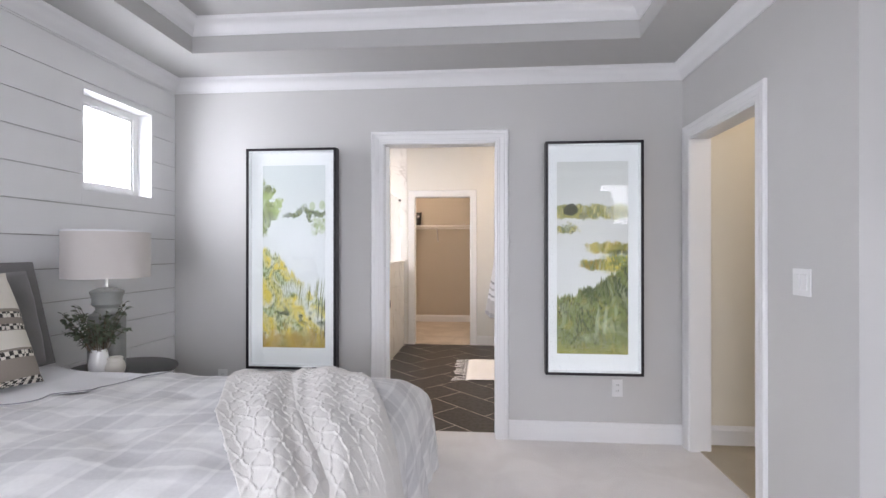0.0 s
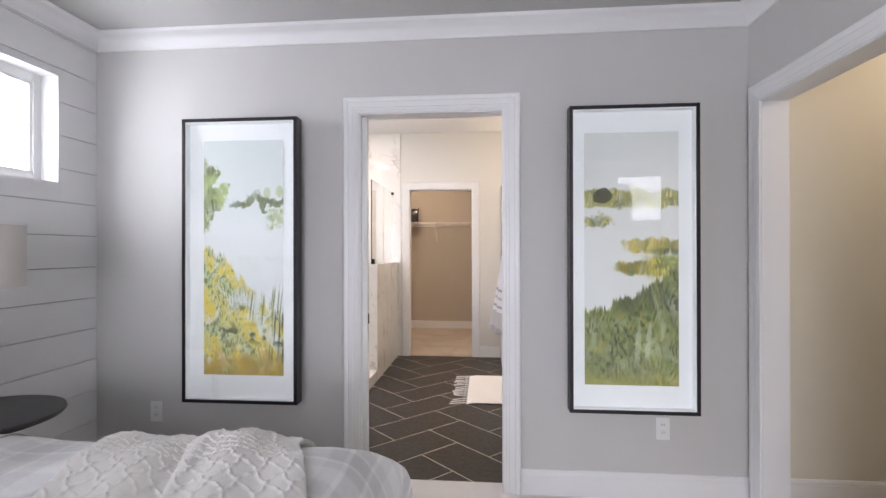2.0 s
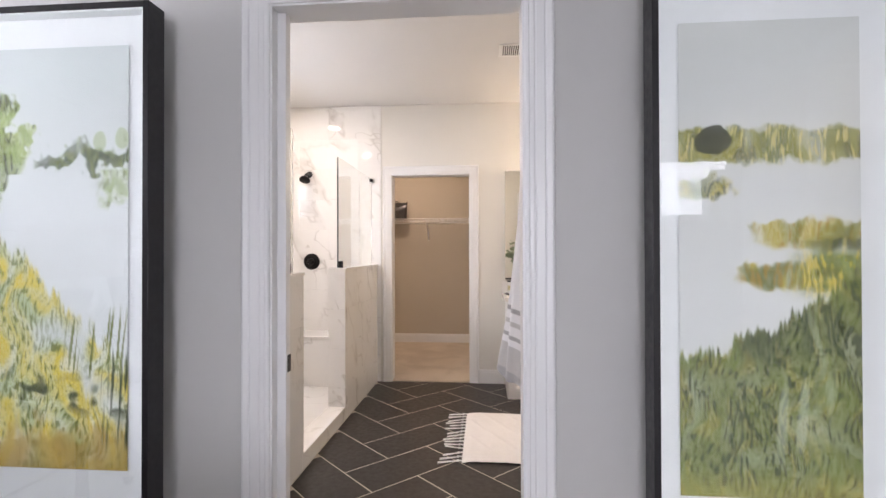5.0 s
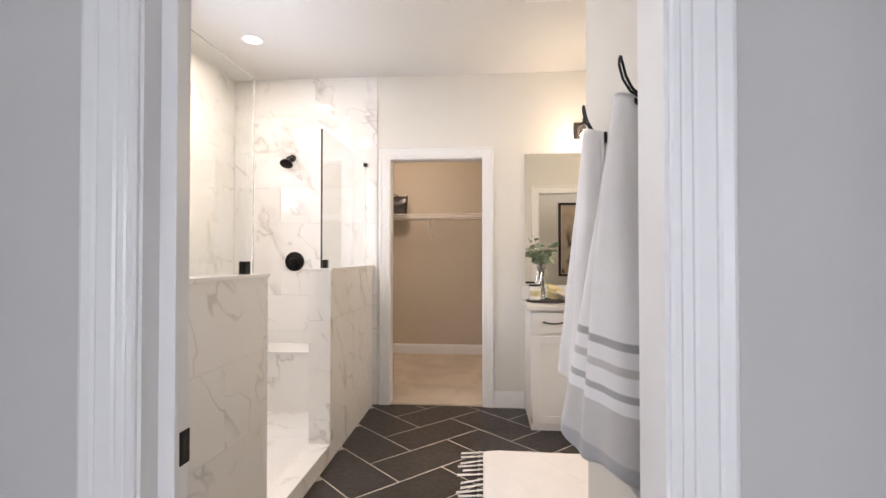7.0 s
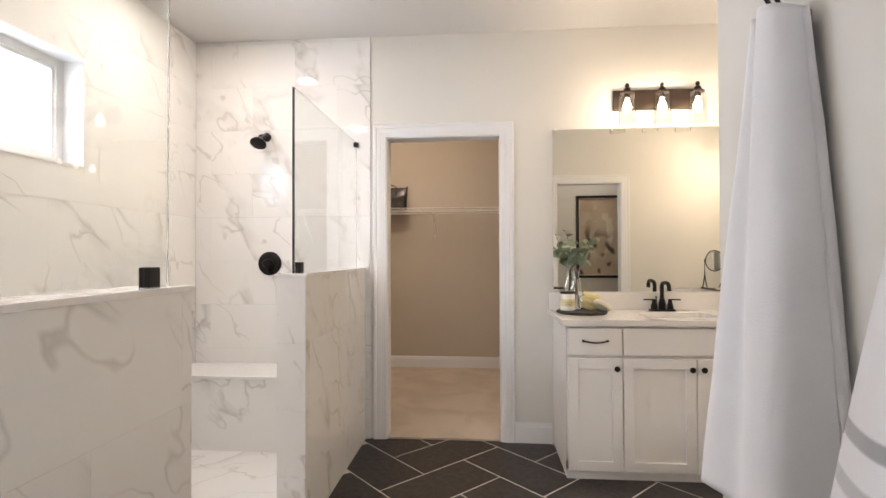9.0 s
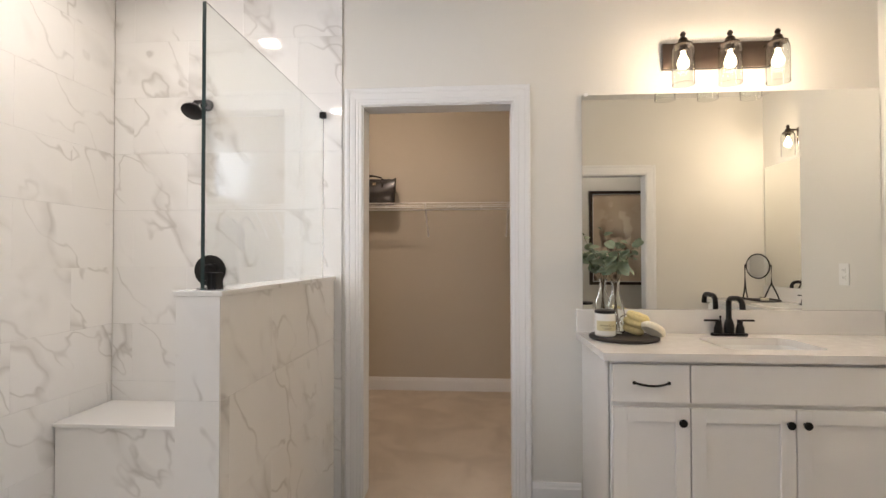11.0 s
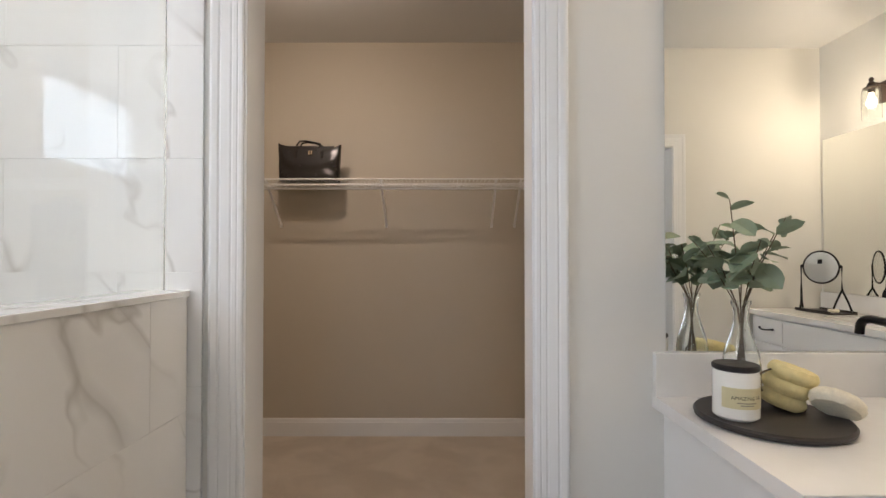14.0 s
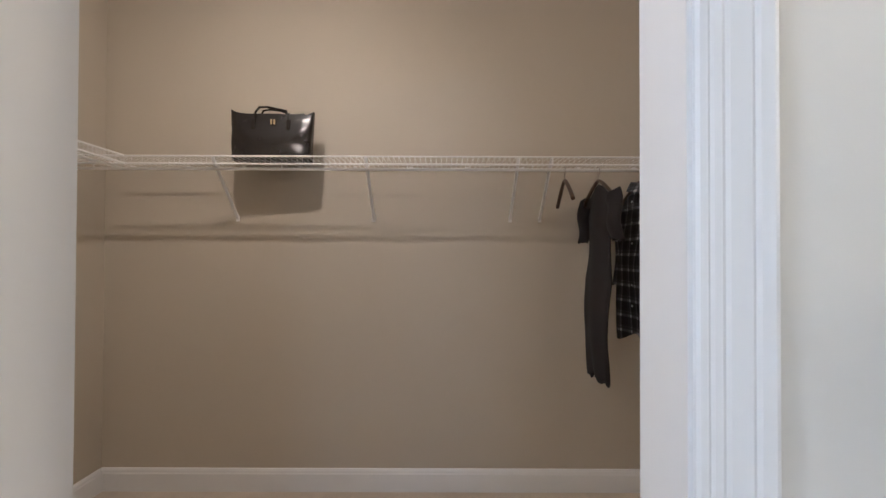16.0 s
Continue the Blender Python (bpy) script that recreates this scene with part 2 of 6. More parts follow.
def spun(profile, segments=32, axis_at=(0, 0, 0), closed=False):
    """A turned body from (radius, height) pairs."""
    bm = bmesh.new()
    rings = []
    for r, z in profile:
        if r < 1e-5:
            rings.append([bm.verts.new((axis_at[0], axis_at[1], axis_at[2] + z))])
        else:
            rings.append([bm.verts.new((axis_at[0] + r * math.cos(2 * math.pi * i / segments), axis_at[1] + r * math.sin(2 * math.pi * i / segments), axis_at[2] + z)) for i in range(segments)])
    pairs = list(zip(rings, rings[1:])) + ([(rings[-1], rings[0])] if closed else [])
    for a, b in pairs:
        for i in range(segments):
            j = (i + 1) % segments
            vs = [a[i % len(a)], a[j % len(a)], b[j % len(b)], b[i % len(b)]]
            vs = list(dict.fromkeys(vs))
            if len(vs) > 2:
                bm.faces.new(vs)
    return bm


def tube(bm, points, radius, sides=8, taper=1.0, caps=True):
    """A round bar through points."""
    pts = [Vector(p) for p in points]
    rings = []
    up = Vector((0, 0, 1))
    for i, p in enumerate(pts):
        d = (pts[min(i + 1, len(pts) - 1)] - pts[max(i - 1, 0)]).normalized()
        side = d.cross(up)
        if side.length < 0.05:
            side = d.cross(Vector((0, 1, 0)))
        side.normalize()
        other = side.cross(d).normalized()
        k = radius * (1 + (taper - 1) * i / max(1, len(pts) - 1))
        rings.append([bm.verts.new(p + k * (math.cos(2 * math.pi * s / sides) * side + math.sin(2 * math.pi * s / sides) * other)) for s in range(sides)])
    for a, b in zip(rings, rings[1:]):
        for s in range(sides):
            bm.faces.new((a[s], a[(s + 1) % sides], b[(s + 1) % sides], b[s]))
    if caps:
        bm.faces.new(rings[0][::-1])
        bm.faces.new(rings[-1])
    return bm


def arc(c, r, a0, a1, n, plane="xz"):
    out = []
    for i in range(n + 1):
        a = radians(a0 + (a1 - a0) * i / n)
        u, v = r * math.cos(a), r * math.sin(a)
        d = {"xz": (u, 0, v), "xy": (u, v, 0), "yz": (0, u, v)}[plane]
        out.append((c[0] + d[0], c[1] + d[1], c[2] + d[2]))
    return out


def ring_sweep(polygon, profile, closed_path=True):
    """A moulding round a room: polygon of inner wall corners, profile of (distance from the wall, height)."""
    bm = bmesh.new()
    n = len(polygon)
    rows = []
    for i in range(n):
        p, a, b = Vector(polygon[i]), Vector(polygon[i - 1]), Vector(polygon[(i + 1) % n])
        n1 = Vector((-(p - a).y, (p - a).x)).normalized()
        n2 = Vector((-(b - p).y, (b - p).x)).normalized()
        rows.append([bm.verts.new((p.x + d * (n1 + n2).x, p.y + d * (n1 + n2).y, z)) for d, z in profile])
    for i in range(n):
        a, b = rows[i], rows[(i + 1) % n]
        for k in range(len(profile)):
            q = (k + 1) % len(profile)
            bm.faces.new((a[k], a[q], b[q], b[k]))
    return bm


def run_sweep(p0, p1, normal, profile):
    """A straight moulding on a wall from p0 to p1; profile of (distance from the wall, height)."""
    bm = bmesh.new()
    rows = []
    for p in (p0, p1):
        rows.append([bm.verts.new((p[0] + normal[0] * d, p[1] + normal[1] * d, z)) for d, z in profile])
    k = len(profile)
    for i in range(k):
        bm.faces.new((rows[0][i], rows[0][(i + 1) % k], rows[1][(i + 1) % k], rows[1][i]))
    bm.faces.new(rows[0])
    bm.faces.new(rows[1][::-1])
    return bm


CASING = [(0, 0), (0, 0.009), (0.004, 0.012), (0.012, 0.0128), (0.015, 0.0112), (0.019, 0.0128), (0.027, 0.0138), (0.031, 0.0122), (0.036, 0.0142), (0.058, 0.0165), (0.062, 0.0148), (0.067, 0.018), (0.080, 0.0205), (0.085, 0.019), (0.089, 0.013), (0.089, 0)]


def casing(name, a0, a1, top, to_world, parent=None, base=0.0):
    """Door trim swept round an opening from a0 to a1 along the wall; to_world turns (along, proud, height) into a place."""
    bm = bmesh.new()
    rows = []
    for sx, x, z, up in ((-1, a0, base, 0), (-1, a0, top, 1), (1, a1, top, 1), (1, a1, base, 0)):
        rows.append([bm.verts.new(to_world(x + sx * u, v, z + up * u)) for u, v in CASING])
    for a, b in zip(rows, rows[1:]):
        for i in range(len(CASING) - 1):
            bm.faces.new((a[i], a[i + 1], b[i + 1], b[i]))
    bm.faces.new(rows[0])
    bm.faces.new(rows[-1][::-1])
    return finish(name, bm, "trim", parent)


def wall(name, lo, hi, holes, material, label):
    """A wall slab from lo to hi with rectangular holes (along0, along1, z0, z1) that go right through."""
    along = 0 if hi[0] - lo[0] > hi[1] - lo[1] else 1
    us = sorted({lo[along], hi[along], *[h[i] for h in holes for i in (0, 1)]})
    zs = sorted({lo[2], hi[2], *[h[i] for h in holes for i in (2, 3)]})
    bm = bmesh.new()
    for u0, u1 in zip(us, us[1:]):
        runs = []
        for z0, z1 in zip(zs, zs[1:]):
            mu, mz = (u0 + u1) / 2, (z0 + z1) / 2
            if any(h[0] < mu < h[1] and h[2] < mz < h[3] for h in holes):
                continue
            if runs and runs[-1][1] == z0:
                runs[-1][1] = z1
            else:
                runs.append([z0, z1])
        for z0, z1 in runs:
            a, b = list(lo), list(hi)
            a[along], b[along], a[2], b[2] = u0, u1, z0, z1
            box(bm, a, b)
    bmesh.ops.remove_doubles(bm, verts=bm.verts, dist=1e-5)
    return structure(finish(name, bm, material), label, "wall")


def extruded(points, depth, plane="xy", at=0.0):
    """A flat outline given depth; plane xy lies flat from z=at, xz stands from y=at, yz stands from x=at."""
    bm = bmesh.new()
    def put(u, v, w):
        return {"xy": (u, v, w), "xz": (u, w, v), "yz": (w, u, v)}[plane]
    a = [bm.verts.new(put(u, v, at)) for u, v in points]
    b = [bm.verts.new(put(u, v, at + depth)) for u, v in points]
    bm.faces.new(a)
    bm.faces.new(b[::-1])
    k = len(points)
    for i in range(k):
        bm.faces.new((a[i], a[(i + 1) % k], b[(i + 1) % k], b[i]))
    return bm


def oval(cx, cy, rx, ry, n=32):
    return [(cx + rx * math.cos(2 * math.pi * i / n), cy + ry * math.sin(2 * math.pi * i / n)) for i in range(n)]


# ---- structure ----
CEIL, SOFFIT = 2.755, 2.555
WIN = (3.262, 3.855, 1.655, 2.247)
BWIN = (5.50, 6.44, 1.69, 2.247)
structure(finish("floor_bedroom", boxes(((-2.5, -0.7, -0.1), (3.4, 4.205, 0.0))), "carpet"), "cream cut-pile carpet over the bedroom floor", "floor")
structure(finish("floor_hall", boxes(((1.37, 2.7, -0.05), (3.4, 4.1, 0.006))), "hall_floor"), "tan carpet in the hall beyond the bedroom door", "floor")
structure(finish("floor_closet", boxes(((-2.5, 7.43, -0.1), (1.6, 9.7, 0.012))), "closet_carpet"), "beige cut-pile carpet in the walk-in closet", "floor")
structure(finish("floor_shower", boxes(((-2.5, 4.2, -0.1), (-1.14, 7.43, 0.035))), "shower_floor"), "pale marble shower floor", "floor")
structure(finish("floor_toilet_room", boxes(((0.25, 4.2, -0.05), (2.3, 5.1, 0.0))), "slate"), "dark porcelain floor of the toilet room", "floor")

wall("wall_west", (-2.46, -0.7, 0), (-2.312, 4.20, 2.76), [WIN], "joint", "bedroom outer wall behind the white shiplap boards")
wall("wall_north", (-2.46, 4.10, 0), (1.43, 4.21, 2.76), [(-0.745, 0.055, -1, 2.064)], "wall", "pale grey painted bedroom wall with a doorway")
wall("wall_east", (1.31, 2.55, 0), (1.43, 4.10, 2.76), [(3.20, 3.985, -1, 2.05)], "wall", "pale grey painted bedroom wall with a hall doorway")
wall("wall_alcove", (1.43, 2.55, 0), (3.4, 2.67, 2.76), [], "wall", "pale grey painted bedroom wall")
wall("wall_far_east", (3.3, -0.7, 0), (3.42, 2.55, 2.76), [], "wall", "pale grey painted bedroom wall")
wall("wall_south", (-2.46, -0.7, 0), (3.42, -0.58, 2.76), [(-1.25, 0.65, 0.55, 2.05), (1.95, 2.55, 1.655, 2.247)], "wall", "pale grey painted bedroom wall with a small window and an added large opening")
wall("wall_hall_north", (1.43, 4.10, 0), (3.4, 4.21, 2.76), [], "hall_wall", "warm cream hall wall")
wall("wall_hall_east", (3.3, 2.67, 0), (3.42, 4.10, 2.76), [], "hall_wall", "warm cream hall wall")
structure(finish("ceiling_hall", boxes(((1.31, 2.5, 2.70), (3.42, 4.2, 2.77))), "ceiling"), "white painted hall ceiling", "ceiling")

wall("wall_shower_west", (-2.5, 4.21, 0), (-2.36, 7.42, 2.80), [BWIN], "white_grout", "shower outer wall behind marble tiles")
wall("wall_closet_front", (-2.5, 7.424, 0), (2.4, 7.54, 2.80), [(-0.994, -0.209, -1, 2.055)], "bath_wall", "cream painted bathroom wall with the closet doorway")
wall("wall_towel", (0.172, 4.21, 0), (0.29, 5.22, 2.80), [], "bath_wall", "white painted wall with towel hooks")
wall("wall_toilet_room", (0.29, 5.10, 0), (2.25, 5.22, 2.80), [(0.485, 1.19, -1, 2.05)], "bath_wall", "cream painted wall with the toilet room doorway")
wall("wall_bath_east", (2.25, 4.21, 0), (2.37, 7.424, 2.80), [], "bath_wall", "cream painted bathroom wall")
wall("wall_stub", (1.56, 6.82, 0), (1.68, 7.424, 2.80), [], "bath_wall", "short cream wall beside the vanity")
wall("wall_closet_west", (-2.46, 7.54, 0), (-2.31, 9.64, 2.80), [], "closet_wall", "beige painted closet wall")
wall("wall_closet_back", (-2.46, 9.515, 0), (1.6, 9.64, 2.80), [], "closet_wall", "beige painted closet wall")
wall("wall_closet_east", (1.45, 7.54, 0), (1.57, 9.515, 2.80), [], "closet_wall", "beige painted closet wall")
structure(finish("closet_lining", boxes(((-2.31, 7.541, 0), (-0.994, 7.546, CEIL)), ((-0.209, 7.541, 0), (1.45, 7.546, CEIL)), ((-0.994, 7.541, 2.055), (-0.209, 7.546, CEIL))), "closet_wall"), "beige painted inner face of the closet front wall", "wall")
structure(finish("bath_lining", boxes(((0.055, 4.211, 0), (0.172, 4.216, CEIL)), ((-1.13, 4.211, 0), (-0.745, 4.216, CEIL)), ((-0.745, 4.211, 2.064), (0.055, 4.216, CEIL)), ((0.29, 4.211, 0), (2.25, 4.216, CEIL))), "bath_wall"), "cream painted bathroom side of the bedroom wall", "wall")
structure(finish("ceiling_bathroom", boxes(((-2.5, 4.2, CEIL), (2.4, 7.45, 2.82))), "ceiling"), "white painted bathroom ceiling", "ceiling")
structure(finish("ceiling_closet", boxes(((-2.5, 7.45, CEIL), (1.6, 9.7, 2.82))), "ceiling"), "white painted closet ceiling", "ceiling")

# bedroom tray ceiling
TX0, TX1, TY0, TY1 = -1.87, 0.88, -0.1, 3.62
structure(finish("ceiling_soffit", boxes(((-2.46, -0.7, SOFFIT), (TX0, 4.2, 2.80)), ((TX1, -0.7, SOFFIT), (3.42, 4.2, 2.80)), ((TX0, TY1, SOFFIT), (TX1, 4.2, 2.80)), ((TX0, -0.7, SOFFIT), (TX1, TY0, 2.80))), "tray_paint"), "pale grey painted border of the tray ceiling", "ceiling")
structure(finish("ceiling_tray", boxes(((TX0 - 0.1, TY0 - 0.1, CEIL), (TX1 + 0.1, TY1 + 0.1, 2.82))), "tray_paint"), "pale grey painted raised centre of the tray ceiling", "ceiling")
CROWN = [(0, 0), (0.010, 0), (0.014, 0.012), (0.022, 0.018), (0.034, 0.040), (0.058, 0.066), (0.070, 0.072), (0.078, 0.082), (0.082, 0.092), (0, 0.092)]
ROOM = [(-2.30, -0.58), (3.3, -0.58), (3.3, 2.55), (1.31, 2.55), (1.31, 4.10), (-2.30, 4.10)]
structure(finish("crown_trim", ring_sweep(ROOM, [(d, SOFFIT - 0.094 + z) for d, z in CROWN]), "trim", smooth=True), "white painted crown moulding along the bedroom walls", "trim")
TRAY = [(TX0, TY0), (TX1, TY0), (TX1, TY1), (TX0, TY1)]
structure(finish("tray_trim", ring_sweep(TRAY, [(d, CEIL - 0.094 + z) for d, z in CROWN]), "trim", smooth=True), "white painted crown moulding inside the ceiling tray", "trim")

BASE = [(0, 0), (0.015, 0), (0.015, 0.105), (0.012, 0.112), (0.011, 0.122), (0.006, 0.132), (0, 0.134)]
for k, (p0, p1, nrm, where) in enumerate([
        ((-2.30, 4.10), (-0.831, 4.10), (0, -1), "bedroom"), ((0.141, 4.10), (1.31, 4.10), (0, -1), "bedroom"), ((1.31, 2.55), (1.31, 3.10), (-1, 0), "bedroom"),
        ((-2.30, -0.58), (-2.30, 4.085), (1, 0), "bedroom"), ((-2.28, -0.58), (3.3, -0.58), (0, 1), "bedroom"), ((1.31, 2.55), (3.3, 2.55), (0, -1), "bedroom"),
        ((1.43, 4.10), (3.3, 4.10), (0, -1), "hall"), ((3.3, 2.67), (3.3, 4.085), (-1, 0), "hall"),
        ((-0.122, 7.424), (0.12, 7.424), (0, -1), "bathroom"), ((0.172, 4.216), (0.172, 5.22), (-1, 0), "bathroom"), ((0.16, 5.22), (0.387, 5.22), (0, 1), "bathroom"), ((1.288, 5.22), (1.72, 5.22), (0, 1), "bathroom"),
        ((-2.31, 9.515), (1.45, 9.515), (0, -1), "closet"), ((-2.31, 7.546), (-2.31, 9.5), (1, 0), "closet"), ((1.45, 7.546), (1.45, 9.5), (-1, 0), "closet"),
        ((-2.295, 7.546), (-1.09, 7.546), (0, 1), "closet"), ((-0.115, 7.546), (1.435, 7.546), (0, 1), "closet"), ((0.29, 4.216), (2.25, 4.216), (0, 1), "toilet room")]):
    structure(finish("baseboard", run_sweep(p0, p1, nrm, BASE), "trim"), "white painted baseboard in the " + where, "baseboard")

# door linings and casings
def door_set(name, a0, a1, w0, w1, axis, label, top=2.05, back=True):
    """Jambs, head and casings of a cased opening from a0 to a1 in a wall from w0 to w1."""
    def to(side, sign):
        return lambda u, v, z: (u, side + sign * v, z) if axis == "x" else (side + sign * v, u, z)
    def slab(u0, u1, z0, z1, d0, d1):
        lo, hi = ((u0, d0, z0), (u1, d1, z1)) if axis == "x" else ((d0, u0, z0), (d1, u1, z1))
        return boxes((lo, hi))
    d = structure(empty(name, (0, 0, 0), label, "door frame"), label, "door frame")
    part("jamb", slab(a0 - 0.004, a0 + 0.014, 0, top, w0 - 0.003, w1 + 0.003), "trim", d)
    part("jamb", slab(a1 - 0.014, a1 + 0.004, 0, top, w0 - 0.003, w1 + 0.003), "trim", d)
    part("head_jamb", slab(a0 - 0.004, a1 + 0.004, top - 0.014, top + 0.006, w0 - 0.002, w1 + 0.002), "trim", d)
    casing("casing", a0 + 0.008, a1 - 0.008, top - 0.008, to(w0, -1), d)
    if back:
        casing("casing", a0 + 0.008, a1 - 0.008, top - 0.008, to(w1, 1), d)
    return d


bath_door = door_set("door_1", -0.749, 0.059, 4.10, 4.21, "x", "white cased doorway with a pocket door slid open", top=2.072)
hall_door = door_set("door_2", 3.196, 3.989, 1.31, 1.43, "y", "white cased doorway to the hall, standing open")
closet_door = door_set("door_3", -0.998, -0.205, 7.424, 7.546, "x", "white cased doorway to the closet, standing open", top=2.064)
wc_door = door_set("door_4", 0.481, 1.194, 5.10, 5.22, "x", "white cased doorway to the toilet room, standing open")
# pocket door edge and its latch
part("door_panel", boxes(((-0.765, 4.137, 0.01), (-0.707, 4.174, 2.055)), bevel=0.002), "trim", bath_door, "white painted edge of the pocket door")
part("latch_plate", boxes(((-0.72, 4.150, 0.892), (-0.7055, 4.1765, 0.948)), bevel=0.001), "black", bath_door, "matt black edge pull")
part("latch_cup", boxes(((-0.706, 4.156, 0.905), (-0.7045, 4.164, 0.935))), "bronze", bath_door)
part("strike_plate", boxes(((1.345, 3.2095, 0.92), (1.372, 3.213, 1.0)), bevel=0.001), "black", hall_door, "dark metal strike plate")


def window_set(name, u0, u1, z0, z1, face, depth, to, label):
    """A square fixed window: lining, sash bars and one pane. to(u, d, z) places a point; d runs outwards from the face."""
    w = structure(empty(name, (0, 0, 0), label, "window"), label, "window")
    def slab(a0, a1, d0, d1, b0, b1):
        p, q = to(a0, d0, b0), to(a1, d1, b1)
        return boxes((tuple(map(min, p, q)), tuple(map(max, p, q))))
    t = 0.012
    for nm, s in (("reveal", (u0, u0 + t, 0, depth, z0, z1)), ("reveal", (u1 - t, u1, 0, depth, z0, z1)), ("head", (u0 + t, u1 - t, 0.001, depth, z1 - t, z1)), ("sill", (u0 + t, u1 - t, -0.001, depth, z0, z0 + t))):
        part(nm, slab(*s), "trim", w)
    f = 0.042
    a, b, c, e = u0 + t, u1 - t, z0 + t, z1 - t
    for nm, s in (("stile", (a, a + f, depth - 0.06, depth - 0.015, c, e)), ("stile", (b - f, b, depth - 0.06, depth - 0.015, c, e)), ("rail", (a + f, b - f, depth - 0.058, depth - 0.017, c, c + f)), ("rail", (a + f, b - f, depth - 0.058, depth - 0.017, e - f, e))):
        part(nm, slab(*s), "plastic", w)
    g = 0.016
    a, b, c, e = a + f, b - f, c + f, e - f
    for nm, s in (("bead", (a, a + g, depth - 0.05, depth - 0.03, c, e)), ("bead", (b - g, b, depth - 0.05, depth - 0.03, c, e)), ("bead", (a + g, b - g, depth - 0.049, depth - 0.031, c, c + g)), ("bead", (a + g, b - g, depth - 0.049, depth - 0.031, e - g, e))):
        part(nm, slab(*s), "plastic", w)
    p = part("pane", slab(a + g, b - g, depth - 0.042, depth - 0.038, c + g, e - g), "glass", w)
    p.visible_shadow = False
    return w


window_set("window_1", *WIN, -2.30, 0.16, lambda u, d, z: (-2.30 - d, u, z), "small square white-framed window high in the shiplap wall")
window_set("window_3", *BWIN, -2.345, 0.17, lambda u, d, z: (-2.345 - d, u, z), "small square white-framed window in the marble shower wall")
window_set("window_4", 1.95, 2.55, 1.655, 2.247, -0.58, 0.12, lambda u, d, z: (u, -0.58 - d, z), "small square white-framed bedroom window")
# unseen window, added as the opening for the bedroom fill light
window_set("window_2", -1.25, 0.65, 0.55, 2.05, -0.58, 0.12, lambda u, d, z: (u, -0.58 - d, z), "large unseen bedroom window, added for its fill light")
structure(finish("ground", boxes(((-400, -400, -0.6), (400, 400, -0.45))), plain("lawn", (0.07, 0.11, 0.04), 0.95, vary=0.4, scale=0.6, grain=30)), "green lawn round the house", "ground")


# ---- bedroom: shiplap ----
def shiplap():
    """Boards of one height laid over the west wall, cut round the windows."""
    w = structure(empty("shiplap", (0, 0, 0), "white painted horizontal shiplap boards on the bed wall", "wall cladding"), "white painted horizontal shiplap boards on the bed wall", "wall cladding")
    pitch, z = 0.177, 1.036 - 0.177 * 5
    cuts = [WIN]
    while z < 2.46:
        z0, z1 = max(0.135, z + 0.002), min(2.465, z + pitch - 0.002)
        if z1 - z0 > 0.005:
            spans = [(-0.57, 4.098, z0, z1)]
            for a, b, c, d in cuts:
                out = []
                for y0, y1, e, f in spans:
                    if f <= c or e >= d or y1 <= a or y0 >= b:
                        out.append((y0, y1, e, f))
                        continue
                    out += [(y0, a, e, f), (b, y1, e, f)]
                    if e < c:
                        out.append((a, b, e, c))
                    if f > d:
                        out.append((a, b, d, f))
                spans = out
            for y0, y1, e, f in spans:
                part("board", boxes(((-2.3125, y0, e), (-2.30, y1, f)), bevel=0.0008), "shiplap", w)
        z += pitch


shiplap()


# ---- bedroom: bed ----
BX0, BX1, BY0, BY1, BTOP = -2.17, -0.27, 1.22, 2.93, 0.748


BR = 0.18


def fall(d, r=BR):
    """How far cloth has dropped d metres of cloth past the start of a rounded edge: (outwards, down)."""
    q = r * math.pi / 2
    if d <= 0:
        return 0.0, 0.0
    if d < q:
        return r * math.sin(d / r), r * (1 - math.cos(d / r))
    return r + 0.14 * (d - q), r + (d - q)


def bed_height(x, y):
    """Height of the made bed over a point of its plan."""
    r = BR
    def drop(d):
        return r - math.sqrt(max(0.0, r * r - d * d)) if d < r else r + (d - r) * 4
    dx, dy = max(0.0, x - (BX1 - r)), max(0.0, y - (BY1 - r), (BY0 + r) - y)
    puff = 0.017 * noise.noise((x * 2.6, y * 2.1, 3.0)) + 0.013 * noise.noise((x * 6, y * 6, 1.0))
    crown = 0.03 * (1 - ((y - 2.0) / 0.8) ** 2)
    return BTOP + puff + crown - max(drop(dx), drop(dy))


